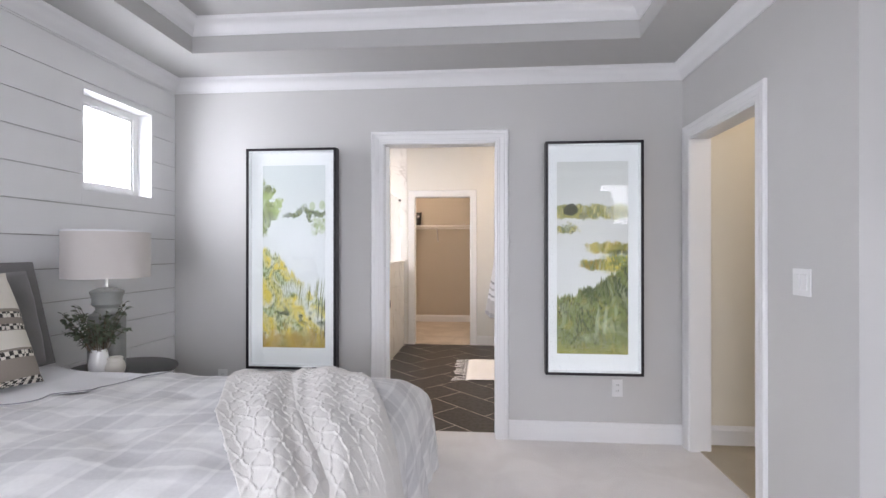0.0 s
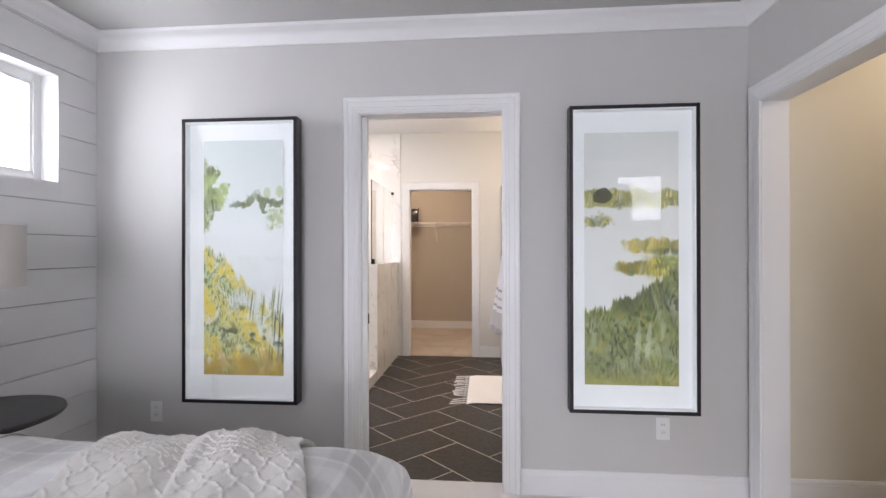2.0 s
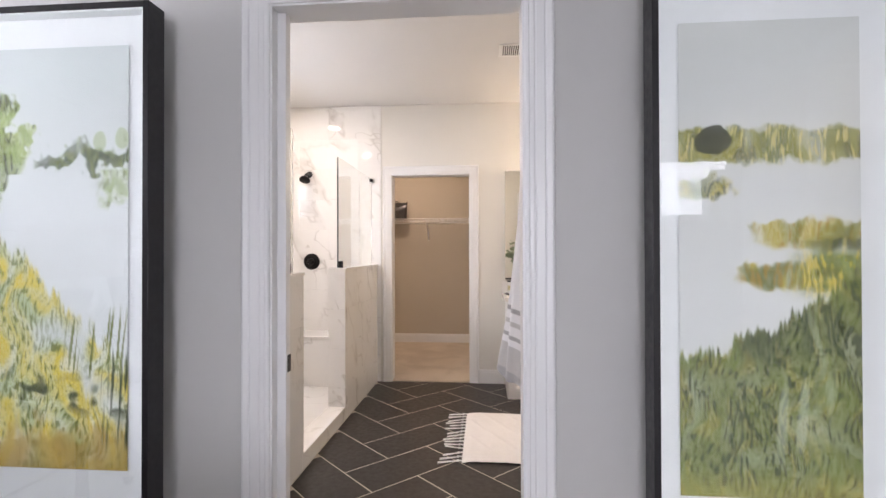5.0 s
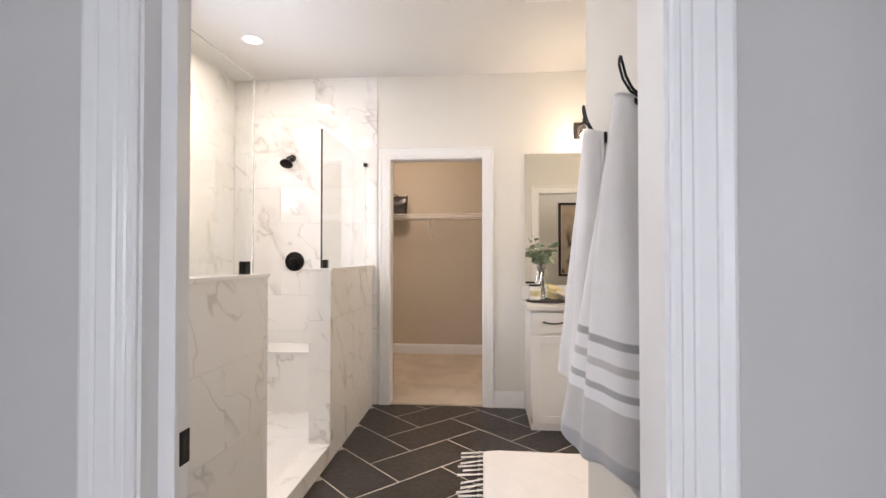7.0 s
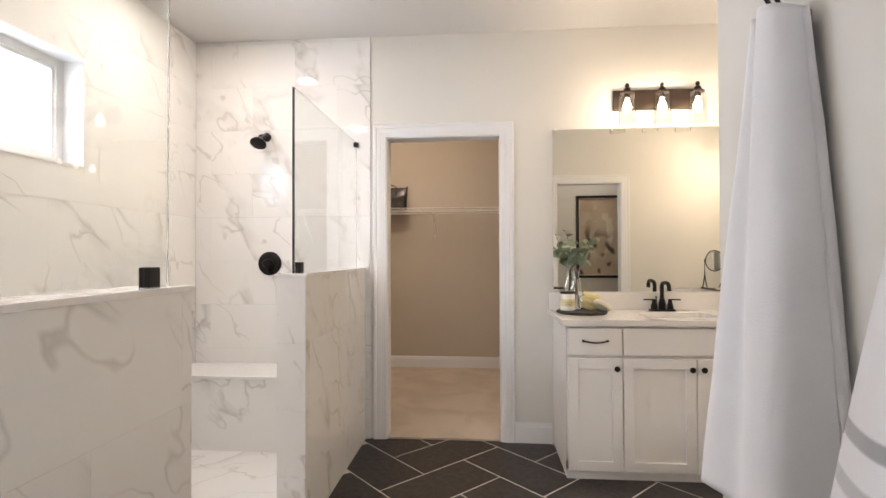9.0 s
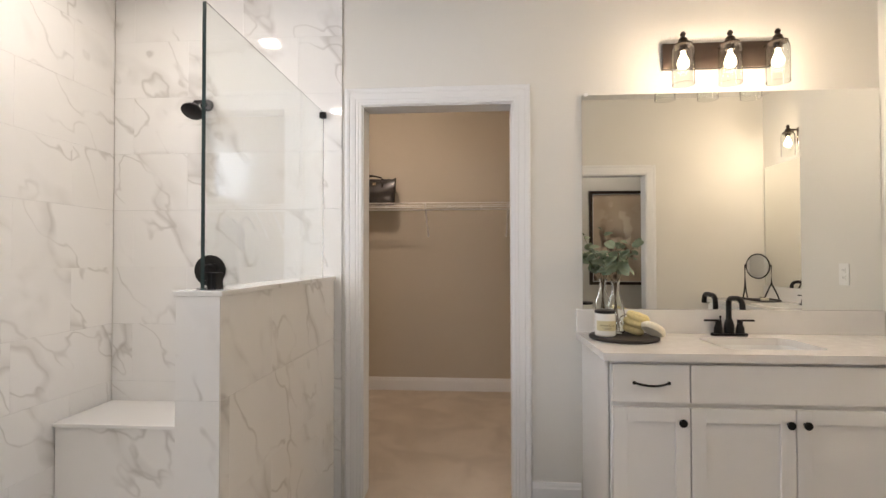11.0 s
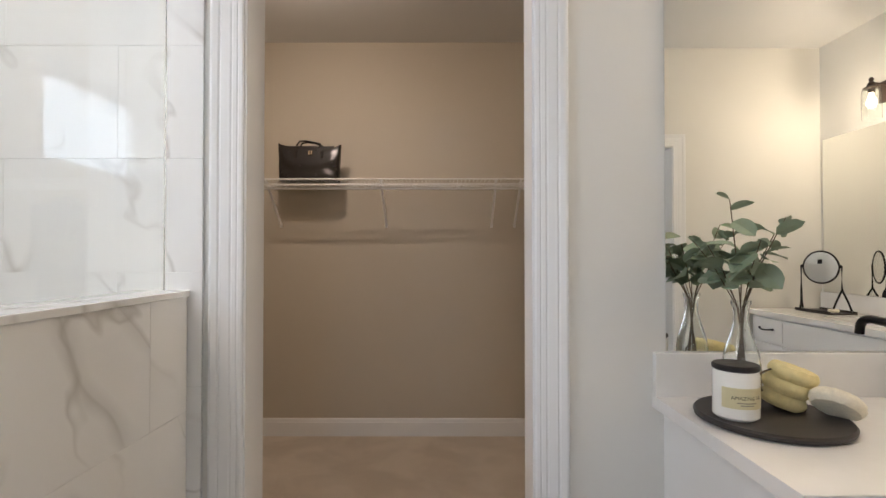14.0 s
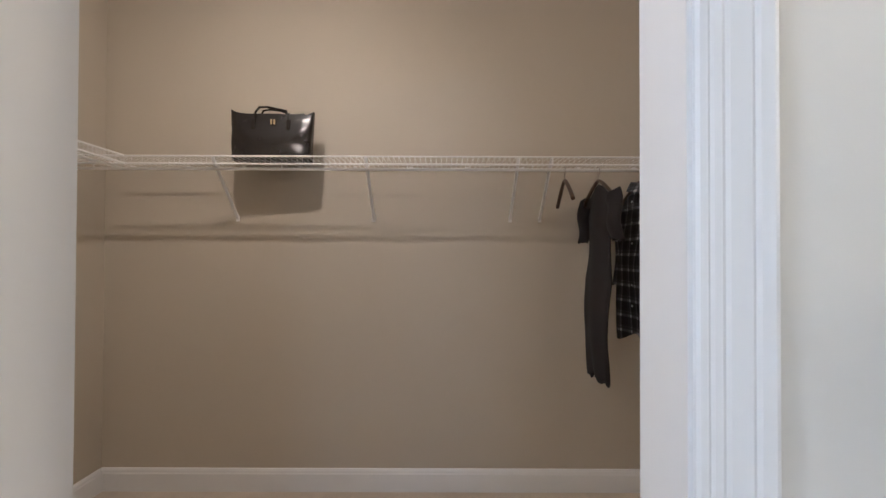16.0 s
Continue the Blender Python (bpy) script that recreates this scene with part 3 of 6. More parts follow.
def plaid(name):
    """Soft grey and white checks, woven."""
    m, n, l, b = shader(name, 0.9)
    v = local(n)
    sep = n.new("ShaderNodeSeparateXYZ")
    wob = n.new("ShaderNodeVectorMath")
    wob.operation = "ADD"
    l.new(v, wob.inputs[0])
    wv = n.new("ShaderNodeTexNoise")
    wv.inputs["Scale"].default_value = 3.0
    l.new(v, wv.inputs["Vector"])
    sc = n.new("ShaderNodeVectorMath")
    sc.operation = "SCALE"
    sc.inputs["Scale"].default_value = 0.03
    l.new(wv.outputs["Color"], sc.inputs[0])
    l.new(sc.outputs[0], wob.inputs[1])
    l.new(wob.outputs[0], sep.inputs[0])
    def stripes(sock, off):
        k = n.new("ShaderNodeMath")
        k.operation = "MULTIPLY_ADD"
        l.new(sock, k.inputs[0])
        k.inputs[1].default_value, k.inputs[2].default_value = 1 / 0.30, off
        f = n.new("ShaderNodeMath")
        f.operation = "FRACT"
        l.new(k.outputs[0], f.inputs[0])
        return ramp(n, l, f.outputs[0], [(0.0, 0.0), (0.04, 0.5), (0.18, 0.55), (0.2, 0.1), (0.24, 0.08), (0.26, 0.85), (0.50, 0.8), (0.53, 0.1), (0.56, 0.08), (0.58, 0.45), (0.72, 0.4), (0.75, 0.0)])
    yz = n.new("ShaderNodeMath")
    yz.operation = "SUBTRACT"
    l.new(sep.outputs["Y"], yz.inputs[0])
    l.new(sep.outputs["Z"], yz.inputs[1])
    xz = n.new("ShaderNodeMath")
    xz.operation = "SUBTRACT"
    l.new(sep.outputs["X"], xz.inputs[0])
    l.new(sep.outputs["Z"], xz.inputs[1])
    f = mix_rgb(n, l, 0.5, stripes(xz.outputs[0], 0.1), stripes(yz.outputs[0], 0.45))
    slub = noise_tex(n, l, 90, 3, vec=v)
    f = mix_rgb(n, l, 0.25, f, slub)
    l.new(ramp(n, l, f, [(0.08, (0.85, 0.85, 0.84)), (0.55, (0.63, 0.63, 0.63)), (0.85, (0.49, 0.49, 0.50))]), b.inputs["Base Color"])
    b.inputs["Sheen Weight"].default_value = 0.25
    bump(n, l, b, noise_tex(n, l, 330, 2, vec=v), 0.35, 0.0015)
    return m


M["plaid"] = plaid("grey_plaid_cotton")
M["linen"] = woven("white_cotton", (0.70, 0.70, 0.71), (0.80, 0.80, 0.81), 320, 0.3)
M["knit"] = woven("ivory_knit", (0.66, 0.64, 0.60), (0.80, 0.78, 0.74), 240, 0.6)
M["grey_linen"] = woven("charcoal_linen", (0.14, 0.135, 0.135), (0.21, 0.202, 0.20), 300, 0.5)
M["mattress"] = woven("white_mattress_ticking", (0.66, 0.66, 0.65), (0.75, 0.75, 0.74), 200, 0.3)


def cloth_grid(nu, nv, fn):
    bm = bmesh.new()
    vs = [[bm.verts.new(fn(i / nu, j / nv)) for j in range(nv + 1)] for i in range(nu + 1)]
    for i in range(nu):
        for j in range(nv):
            bm.faces.new((vs[i][j], vs[i + 1][j], vs[i + 1][j + 1], vs[i][j + 1]))
    return bm


def thicken(ob, t):
    s = ob.modifiers.new("thickness", "SOLIDIFY")
    s.thickness, s.offset = t, -1
    return ob


bed = empty("bed", (-1.2, 2.0, 0), "made queen bed with a grey plaid duvet", "bed")
bed_m = bed.matrix_world.inverted()


def bed_part(name, bm, material, label="", smooth=True):
    bm.transform(bed_m)
    return part(name, bm, material, bed, label, smooth)


bed_part("bed_base", boxes(((BX0 + 0.02, BY0 + 0.1, 0.08), (BX1 - 0.1, BY1 - 0.1, 0.32)), bevel=0.02), "mattress", "white box spring")
bed_part("mattress", boxes(((BX0 + 0.02, BY0 + 0.08, 0.32), (BX1 - 0.08, BY1 - 0.08, 0.66)), bevel=0.05), "mattress")
for lx in (BX0 + 0.12, BX1 - 0.2):
    for ly in (BY0 + 0.2, BY1 - 0.2):
        bed_part("leg", spun([(0, 0), (0.022, 0), (0.03, 0.08), (0, 0.08)], 12, (lx, ly, 0.0)), "frame_black")
bed_part("headboard", boxes(((-2.298, BY0 + 0.05, 0.1), (-2.20, BY1 - 0.3, 0.95)), bevel=0.025), "grey_linen", "low charcoal upholstered headboard")


def duvet_point(u, v):
    """The duvet: flat on top, rounded over and hanging at the foot and both sides."""
    r, hang = BR, 0.46
    lx = BX1 - r - (BX0 + 0.35)
    s = u * (lx + hang)
    ox, dx = fall(s - lx, r)
    x = BX0 + 0.35 + min(s, lx) + ox
    ly = (BY1 - BY0) / 2 - r
    t = (v * 2 - 1) * (ly + hang)
    oy, dy = fall(abs(t) - ly, r)
    mid = (BY0 + BY1) / 2
    y = mid + math.copysign(min(abs(t), ly) + oy, t)
    d = max(dx, dy)
    z = BTOP - d
    top = max(0.0, 1 - d / 0.12)
    z += top * 0.03 * (1 - ((y - 2.0) / 0.8) ** 2)
    z += (0.017 * noise.noise((x * 2.6, y * 2.1, 3.0)) + 0.013 * noise.noise((x * 6, y * 6, 1.0))) * (0.3 + 0.7 * top)
    wr = 0.006 * noise.noise((x * 14, y * 5, 7.0)) + 0.004 * noise.noise((x * 5, y * 19, 9.0))
    z += wr * top
    # tufted dimples
    for tx in (-1.62, -1.12, -0.62):
        for ty in (1.6, 2.02, 2.45):
            q = ((x - tx) ** 2 + (y - ty) ** 2) / 0.0035
            if q < 6:
                z -= 0.022 * math.exp(-q) * top
    # soft pleats where it hangs
    if d > 0.05:
        k = min(1, (d - 0.05) / 0.2)
        if dx >= dy:
            x += k * (0.016 * math.sin(y * 19) + 0.01 * math.sin(y * 41 + 1))
        else:
            y += k * (0.014 * math.sin(x * 17) + 0.008 * math.sin(x * 37 + 1)) * (1 if t > 0 else -1)
    return x, y, z


duvet = bed_part("duvet", cloth_grid(110, 120, duvet_point), "plaid", "grey and white plaid cotton duvet")
thicken(duvet, 0.02)


def fold_point(u, v):
    x = -2.12 + u * (0.40 + 0.03 * abs(math.sin(v * 33)))
    y = BY0 + 0.02 + v * (BY1 - BY0 - 0.04)
    x += (1 - u) * 0.0 + u * 0.58 * (v - 0.5)
    z = bed_height(x, y) + 0.005 + 0.006 * noise.noise((x * 9, y * 7, 5.0)) + 0.02 * (1 - u) ** 2
    return x, y, z


fold = bed_part("turned_down_sheet", cloth_grid(40, 120, fold_point), "linen", "white sheet folded back with a scalloped grey hem")
thicken(fold, 0.005)
hem = bmesh.new()
tube(hem, [Vector(fold_point(1.0, v / 120)) + Vector((0.001, 0, -0.001)) for v in range(121)], 0.0022, 6)
bed_part("scalloped_hem", hem, woven("grey_thread", (0.2, 0.2, 0.21), (0.3, 0.3, 0.31)), "grey embroidered hem")


def cushion(w, h, t, n=26, flange=0.0):
    """A plump pillow standing in its own xz plane."""
    bm = bmesh.new()
    for side in (1, -1):
        vs = []
        for i in range(n + 1):
            row = []
            for j in range(n + 1):
                a, b = 2 * i / n - 1, 2 * j / n - 1
                k = (max(0, 1 - abs(a) ** 2.6) * max(0, 1 - abs(b) ** 2.6)) ** 0.5
                pinch = 1 - 0.07 * (1 - abs(b) ** 2) * abs(a) ** 3
                pinch2 = 1 - 0.07 * (1 - abs(a) ** 2) * abs(b) ** 3
                wob = 0.05 * noise.noise((a * 2, b * 2, side * 3.0 + w * 10))
                row.append(bm.verts.new((a * w / 2 * pinch, side * t / 2 * k * (1 + wob * 3), h / 2 + b * h / 2 * pinch2)))
            vs.append(row)
        for i in range(n):
            for j in range(n):
                bm.faces.new((vs[i][j], vs[i + 1][j], vs[i + 1][j + 1], vs[i][j + 1]))
    bmesh.ops.remove_doubles(bm, verts=bm.verts, dist=1e-4)
    if flange:
        box(bm, (-w / 2 - flange, -0.005, 0.0), (w / 2 + flange, 0.005, h + flange), 0.004)
    return bm


def striped_weave(name):
    m, n, l, b = shader(name, 0.95)
    v = local(n)
    sep = n.new("ShaderNodeSeparateXYZ")
    l.new(v, sep.inputs[0])
    k = n.new("ShaderNodeMath")
    k.operation = "DIVIDE"
    l.new(sep.outputs["Z"], k.inputs[0])
    k.inputs[1].default_value = 0.46
    dark, tan, cream = (0.05, 0.045, 0.04), (0.30, 0.26, 0.22), (0.72, 0.68, 0.60)
    band = ramp(n, l, k.outputs[0], [(0.0, tan), (0.10, tan), (0.30, cream), (0.44, cream), (0.45, tan), (0.62, tan), (0.64, cream)])
    r = band.node.color_ramp
    r.interpolation = "CONSTANT"
    chk = n.new("ShaderNodeTexChecker")
    chk.inputs["Scale"].default_value = 62
    chk.inputs["Color1"].default_value, chk.inputs["Color2"].default_value = (*dark, 1), (*cream, 1)
    l.new(v, chk.inputs["Vector"])
    rib = ramp(n, l, k.outputs[0], [(0.0, 1.0), (0.06, 0.0), (0.22, 1.0), (0.28, 0.0), (0.46, 1.0), (0.505, 0.0), (0.56, 1.0), (0.61, 0.0)])
    rib.node.color_ramp.interpolation = "CONSTANT"
    l.new(mix_rgb(n, l, rib, band, chk.outputs["Color"]), b.inputs["Base Color"])
    bump(n, l, b, noise_tex(n, l, 160, 3, vec=v), 0.8, 0.004)
    return m


def pillow(p, rx, rz, w, h, t, material, label, flange=0.0):
    ob = finish("pillow", cushion(w, h, t, flange=flange), material, smooth=True)
    ob.matrix_world = pose(*p, 0, 0, 0) @ pose(0, 0, 0, 0, 0, rz) @ pose(0, 0, 0, rx, 0, 0)
    return tagged(ob, label, "pillow")


pillow((-2.03, 2.47, 0.785), -14, 90, 0.60, 0.45, 0.18, "grey_linen", "charcoal linen pillow with a flat flange leaning on the headboard", 0.035)
pillow((-2.04, 1.66, 0.79), -14, 90, 0.62, 0.48, 0.17, "grey_linen", "charcoal linen pillow leaning on the headboard")
pillow((-1.80, 2.225, 0.79), -24, 84, 0.52, 0.47, 0.18, striped_weave("striped_wool"), "cream and taupe striped woven cushion on the bed")
# knitted throw
LEFT = [(-1.14, 2.75), (-1.08, 2.60), (-0.89, 2.18), (-0.56, 1.70), (-0.39, 1.30)]
RIGHT = [(-0.56, 2.75), (-0.49, 2.62), (-0.35, 2.28), (-0.18, 1.86), (-0.10, 1.40)]


def along(line, b):
    k = min(len(line) - 2, int(b * (len(line) - 1)))
    f = b * (len(line) - 1) - k
    return [p + (q - p) * f for p, q in zip(line[k], line[k + 1])]


def throw_point(u, v):
    """The throw runs over the foot of the bed, gathered into lobes, and hangs down the far side."""
    b = max(0.0, v * 1.22 - 0.22)
    (x0, y0), (x1, y1) = along(LEFT, b), along(RIGHT, b)
    a = u
    x, y = x0 + (x1 - x0) * a, y0 + (y1 - y0) * a
    lobes = 0.022 * math.sin(math.pi * min(1, a / 0.46)) ** 0.8 if a < 0.46 else 0.026 * math.sin(math.pi * (a - 0.46) / 0.54) ** 0.7
    lobes += 0.013 * math.sin(a * 19 + b * 5) * (0.5 + 0.5 * b) + 0.016 * math.exp(-((a - 0.55 + 0.2 * b) / 0.045) ** 2) + 0.012 * noise.noise((x * 5, y * 4, 2.0))
    if v < 0.18:
        d = (0.18 - v) * 1.22 * 1.6
        ox, dz = fall(d, BR)
        y, z = y + ox, bed_height(min(x, BX1 - 0.02), BY1 - BR) + 0.012 + lobes - dz
        y += 0.012 * math.sin(x * 30) * min(1, d * 5)
    else:
        yy = min(y, BY1 - BR)
        z = bed_height(min(x, BX1 - 0.02), yy) + 0.012 + lobes
        if x > BX1 - 0.02:
            z -= (x - (BX1 - 0.02)) * 2.5
    # raised lattice of knitted cords
    p, q = a * 19.0 + 0.5 * noise.noise((a * 3, v * 6, 8.0)), v * 36.0 + 0.6 * noise.noise((a * 4, v * 5, 11.0))
    d1 = abs(((p + q) / 2 + 0.12 * math.sin(q * 3.1)) % 1 - 0.5)
    d2 = abs(((p - q) / 2 + 0.12 * math.sin(q * 3.1)) % 1 - 0.5)
    cord = max(math.exp(-(d1 / 0.06) ** 2), math.exp(-(d2 / 0.06) ** 2))
    z += 0.0055 * cord * (0.65 + 0.35 * math.sin(q * 12))
    return x, y, z


throw = finish("throw_blanket", cloth_grid(180, 350, throw_point), "knit", smooth=True)
thicken(throw, 0.012)
tagged(throw, "ivory knitted throw with a raised diamond lattice draped over the bed", "blanket")


# ---- bedroom: nightstand and what stands on it ----
M["black_wood"] = wood_of("black_stained_wood", (0.018, 0.017, 0.017), (0.04, 0.037, 0.036), 0.45, (3, 22, 22))
NS = (-1.965, 3.14)
stand = empty("nightstand", (*NS, 0), "round black wooden pedestal nightstand beside the bed", "nightstand")
part("tabletop", spun([(0, 0.65), (0.23, 0.65), (0.262, 0.662), (0.27, 0.672), (0.267, 0.681), (0.255, 0.685), (0, 0.685)], 56), "black_wood", stand, smooth=True)
part("column", spun([(0, 0.02), (0.035, 0.02), (0.03, 0.1), (0.022, 0.3), (0.028, 0.5), (0.05, 0.6), (0.075, 0.65), (0, 0.65)], 24), "black_wood", stand, smooth=True)
part("base", spun([(0, 0), (0.19, 0), (0.195, 0.012), (0.18, 0.024), (0.05, 0.034), (0, 0.034)], 40), "black_wood", stand, smooth=True)

M["ceramic_grey"] = plain("weathered_grey_ceramic", (0.30, 0.31, 0.29), 0.7, vary=0.25, scale=14, grain=60, relief=0.4)
M["lampshade"] = woven("oatmeal_linen", (0.56, 0.52, 0.49), (0.64, 0.60, 0.57), 360, 0.35)
lamp = empty("table_lamp", (-2.03, 3.12, 0.735), "grey ceramic table lamp with an oatmeal drum shade, unlit", "lamp")
part("lamp_base", spun([(0, -0.05), (0.10, -0.05), (0.104, -0.04), (0.104, 0.225), (0.100, 0.243), (0.078, 0.252), (0.064, 0.268), (0.062, 0.28), (0.072, 0.29), (0.086, 0.30), (0.082, 0.315), (0.084, 0.335), (0.094, 0.36), (0.097, 0.367), (0.094, 0.372), (0.05, 0.388), (0.018, 0.392), (0, 0.392)], 40), "ceramic_grey", lamp, smooth=True)
part("stem", spun([(0, 0.385), (0.011, 0.385), (0.011, 0.56), (0, 0.56)], 16), plain("brushed_nickel", (0.5, 0.49, 0.47), 0.3, 1.0, relief=0), lamp, "brushed nickel stem")
shade = part("shade", spun([(0.242, 0.445), (0.242, 0.70), (0.239, 0.70), (0.239, 0.445)], 64, closed=True), "lampshade", lamp, smooth=True)
part("shade_trim", spun([(0.2425, 0.692), (0.2435, 0.692), (0.2435, 0.702), (0.2365, 0.702), (0.2365, 0.692)], 64, closed=True), "linen", shade, "white rolled rim")
sp = bmesh.new()
for k in range(3):
    a = radians(120 * k + 20)
    tube(sp, [(0.012 * math.cos(a), 0.012 * math.sin(a), 0.55), (0.239 * math.cos(a), 0.239 * math.sin(a), 0.66)], 0.002, 6)
part("shade_spider", sp, "black", lamp)


def leaf_mesh(length, width, curl=0.15, n=4, round_tip=False):
    """A single leaf along +x, folded on its midrib."""
    bm = bmesh.new()
    rows = []
    for i in range(n + 1):
        t = i / n
        w = width * (math.sin(math.pi * t ** 0.75) if not round_tip else math.sqrt(max(0.0, 1 - (2 * t - 1) ** 2)))
        x, z = length * t, -curl * length * t * t
        w = max(w, width * 0.03)
        rows.append([bm.verts.new((x, -w / 2, z + w * 0.12)), bm.verts.new((x, 0, z)), bm.verts.new((x, w / 2, z + w * 0.12))])
    for a, b in zip(rows, rows[1:]):
        bm.faces.new((a[0], a[1], b[1], b[0]))
        bm.faces.new((a[1], a[2], b[2], b[1]))
    return bm


def leaf_colour(name, a, b2, rough=0.5):
    m, n, l, b = shader(name, rough)
    g = n.new("ShaderNodeNewGeometry")
    c = mix_rgb(n, l, g.outputs["Random Per Island"], a, b2)
    c = mix_rgb(n, l, mix_rgb(n, l, 0.5, noise_tex(n, l, 40, 4, vec=g.outputs["Position"]), (0.4, 0.4, 0.4)), c, tuple(v * 0.7 for v in a))
    l.new(c, b.inputs["Base Color"])
    b.inputs["Subsurface Weight"].default_value = 0.05
    return m


def add_leaf(bm, m, length, width, curl, round_tip=False):
    k = leaf_mesh(length, width, curl, round_tip=round_tip)
    k.transform(m)
    me = bpy.data.meshes.new("leaf")
    k.to_mesh(me)
    k.free()
    bm.from_mesh(me)
    bpy.data.meshes.remove(me)


M["boxwood"] = leaf_colour("dusty_green_leaf", (0.07, 0.10, 0.055), (0.16, 0.19, 0.12))
M["twig"] = plain("brown_twig", (0.12, 0.085, 0.05), 0.8, vary=0.2)
plant = empty("potted_plant", (-1.95, 2.97, 0.685), "small leafy green sprigs in a white vase on the nightstand", "plant")
part("vase", spun([(0, 0), (0.026, 0), (0.034, 0.012), (0.036, 0.045), (0.030, 0.08), (0.026, 0.094), (0.023, 0.094), (0.026, 0.08), (0.031, 0.045), (0.028, 0.014), (0, 0.012)], 28), "porcelain", plant, smooth=True)
rng = random.Random(4)
leaves, twigs = bmesh.new(), bmesh.new()
for k in range(34):
    az, out, up = rng.uniform(0, 2 * math.pi), rng.uniform(0.02, 0.115), rng.uniform(0.07, 0.17)
    if k % 6 == 0:
        az, out, up = rng.uniform(2.9, 4.6), 0.11, rng.uniform(0.06, 0.15)
    tip = Vector((out * math.cos(az), out * math.sin(az), 0.085 + up))
    base = Vector((0.012 * math.cos(az), 0.012 * math.sin(az), 0.06))
    mid = (base + tip) / 2 + Vector((0, 0, 0.02))
    tube(twigs, [base, mid, tip], 0.0013, 5, 0.6)
    for q in range(9):
        f = 0.35 + 0.65 * q / 8
        p = base.lerp(tip, f) + Vector((0, 0, 0.02 * math.sin(math.pi * f)))
        mt = Matrix.Translation(p) @ Euler((rng.uniform(-0.6, 0.6), rng.uniform(-0.9, 0.5), az + rng.uniform(-1.8, 1.8))).to_matrix().to_4x4()
        add_leaf(leaves, mt, rng.uniform(0.016, 0.03), rng.uniform(0.011, 0.019), 0.2)
part("twigs", twigs, "twig", plant)
tagged(part("foliage", leaves, "boxwood", plant, "dusty green leaves"), kind="stuff")
plant.scale = (1.28, 1.28, 1.4)
jar = empty("jar", (-1.89, 3.00, 0.685), "small cream stoneware jar on the nightstand", "jar")
part("jar_body", spun([(0, 0), (0.03, 0), (0.041, 0.012), (0.044, 0.03), (0.038, 0.05), (0.032, 0.056), (0.034, 0.066), (0.031, 0.07), (0.027, 0.066), (0.03, 0.05), (0.036, 0.03), (0, 0.008)], 28), plain("cream_stoneware", (0.66, 0.63, 0.56), 0.35, vary=0.08, scale=40), jar, smooth=True)
jar.scale = (1.1, 1.1, 1.25)
lamp.scale = (0.83, 0.83, 0.97)


# ---- framed landscapes ----
def lerp3(a, b, f):
    f = max(0.0, min(1.0, f))
    return tuple(p + (q - p) * f for p, q in zip(a, b))


def step(a, b, x):
    f = max(0.0, min(1.0, (x - a) / (b - a)))
    return f * f * (3 - 2 * f)


def nz(x, y, s):
    return noise.noise((x, y, s))


PALE, MIST = (0.70, 0.72, 0.72), (0.60, 0.63, 0.62)
OLIVE, DEEP, GOLD, OCHRE, LIME = (0.20, 0.23, 0.05), (0.075, 0.10, 0.05), (0.68, 0.56, 0.13), (0.46, 0.32, 0.07), (0.33, 0.40, 0.14)


def grass(c, u, v, amount, seed, pal, wash=0.4):
    """Loose washes, fine upright strokes and dry-brush specks."""
    warp = nz(u * 5, v * 9, seed + 1)
    big = nz(u * 4.5 + warp, v * 8 + warp, seed + 5)
    mid = nz(u * 17 + warp * 3, v * 20 + 2 * warp, seed)
    fine = nz(u * 62 + v * 10 + warp * 4, v * 44, seed + 3)
    speck = nz(u * 120, v * 150, seed + 7)
    tone = lerp3(pal[0], pal[1], 0.5 + big * 1.3 + mid * 0.6)
    tone = lerp3(tone, pal[3], step(0.0, 0.5, mid - big * 0.4) * 0.6)
    tone = lerp3(tone, PALE, wash * step(-0.05, 0.5, nz(u * 8 + warp * 2, v * 11, seed + 9) + fine * 0.35))
    tone = lerp3(tone, pal[2], step(0.10, 0.42, fine + big * 0.5 + mid * 0.25) * 0.75)
    tone = lerp3(tone, pal[2], step(0.25, 0.45, speck + mid * 0.4) * 0.4)
    return lerp3(c, tone, amount * (0.8 + 0.2 * step(-0.4, 0.1, fine + speck)))


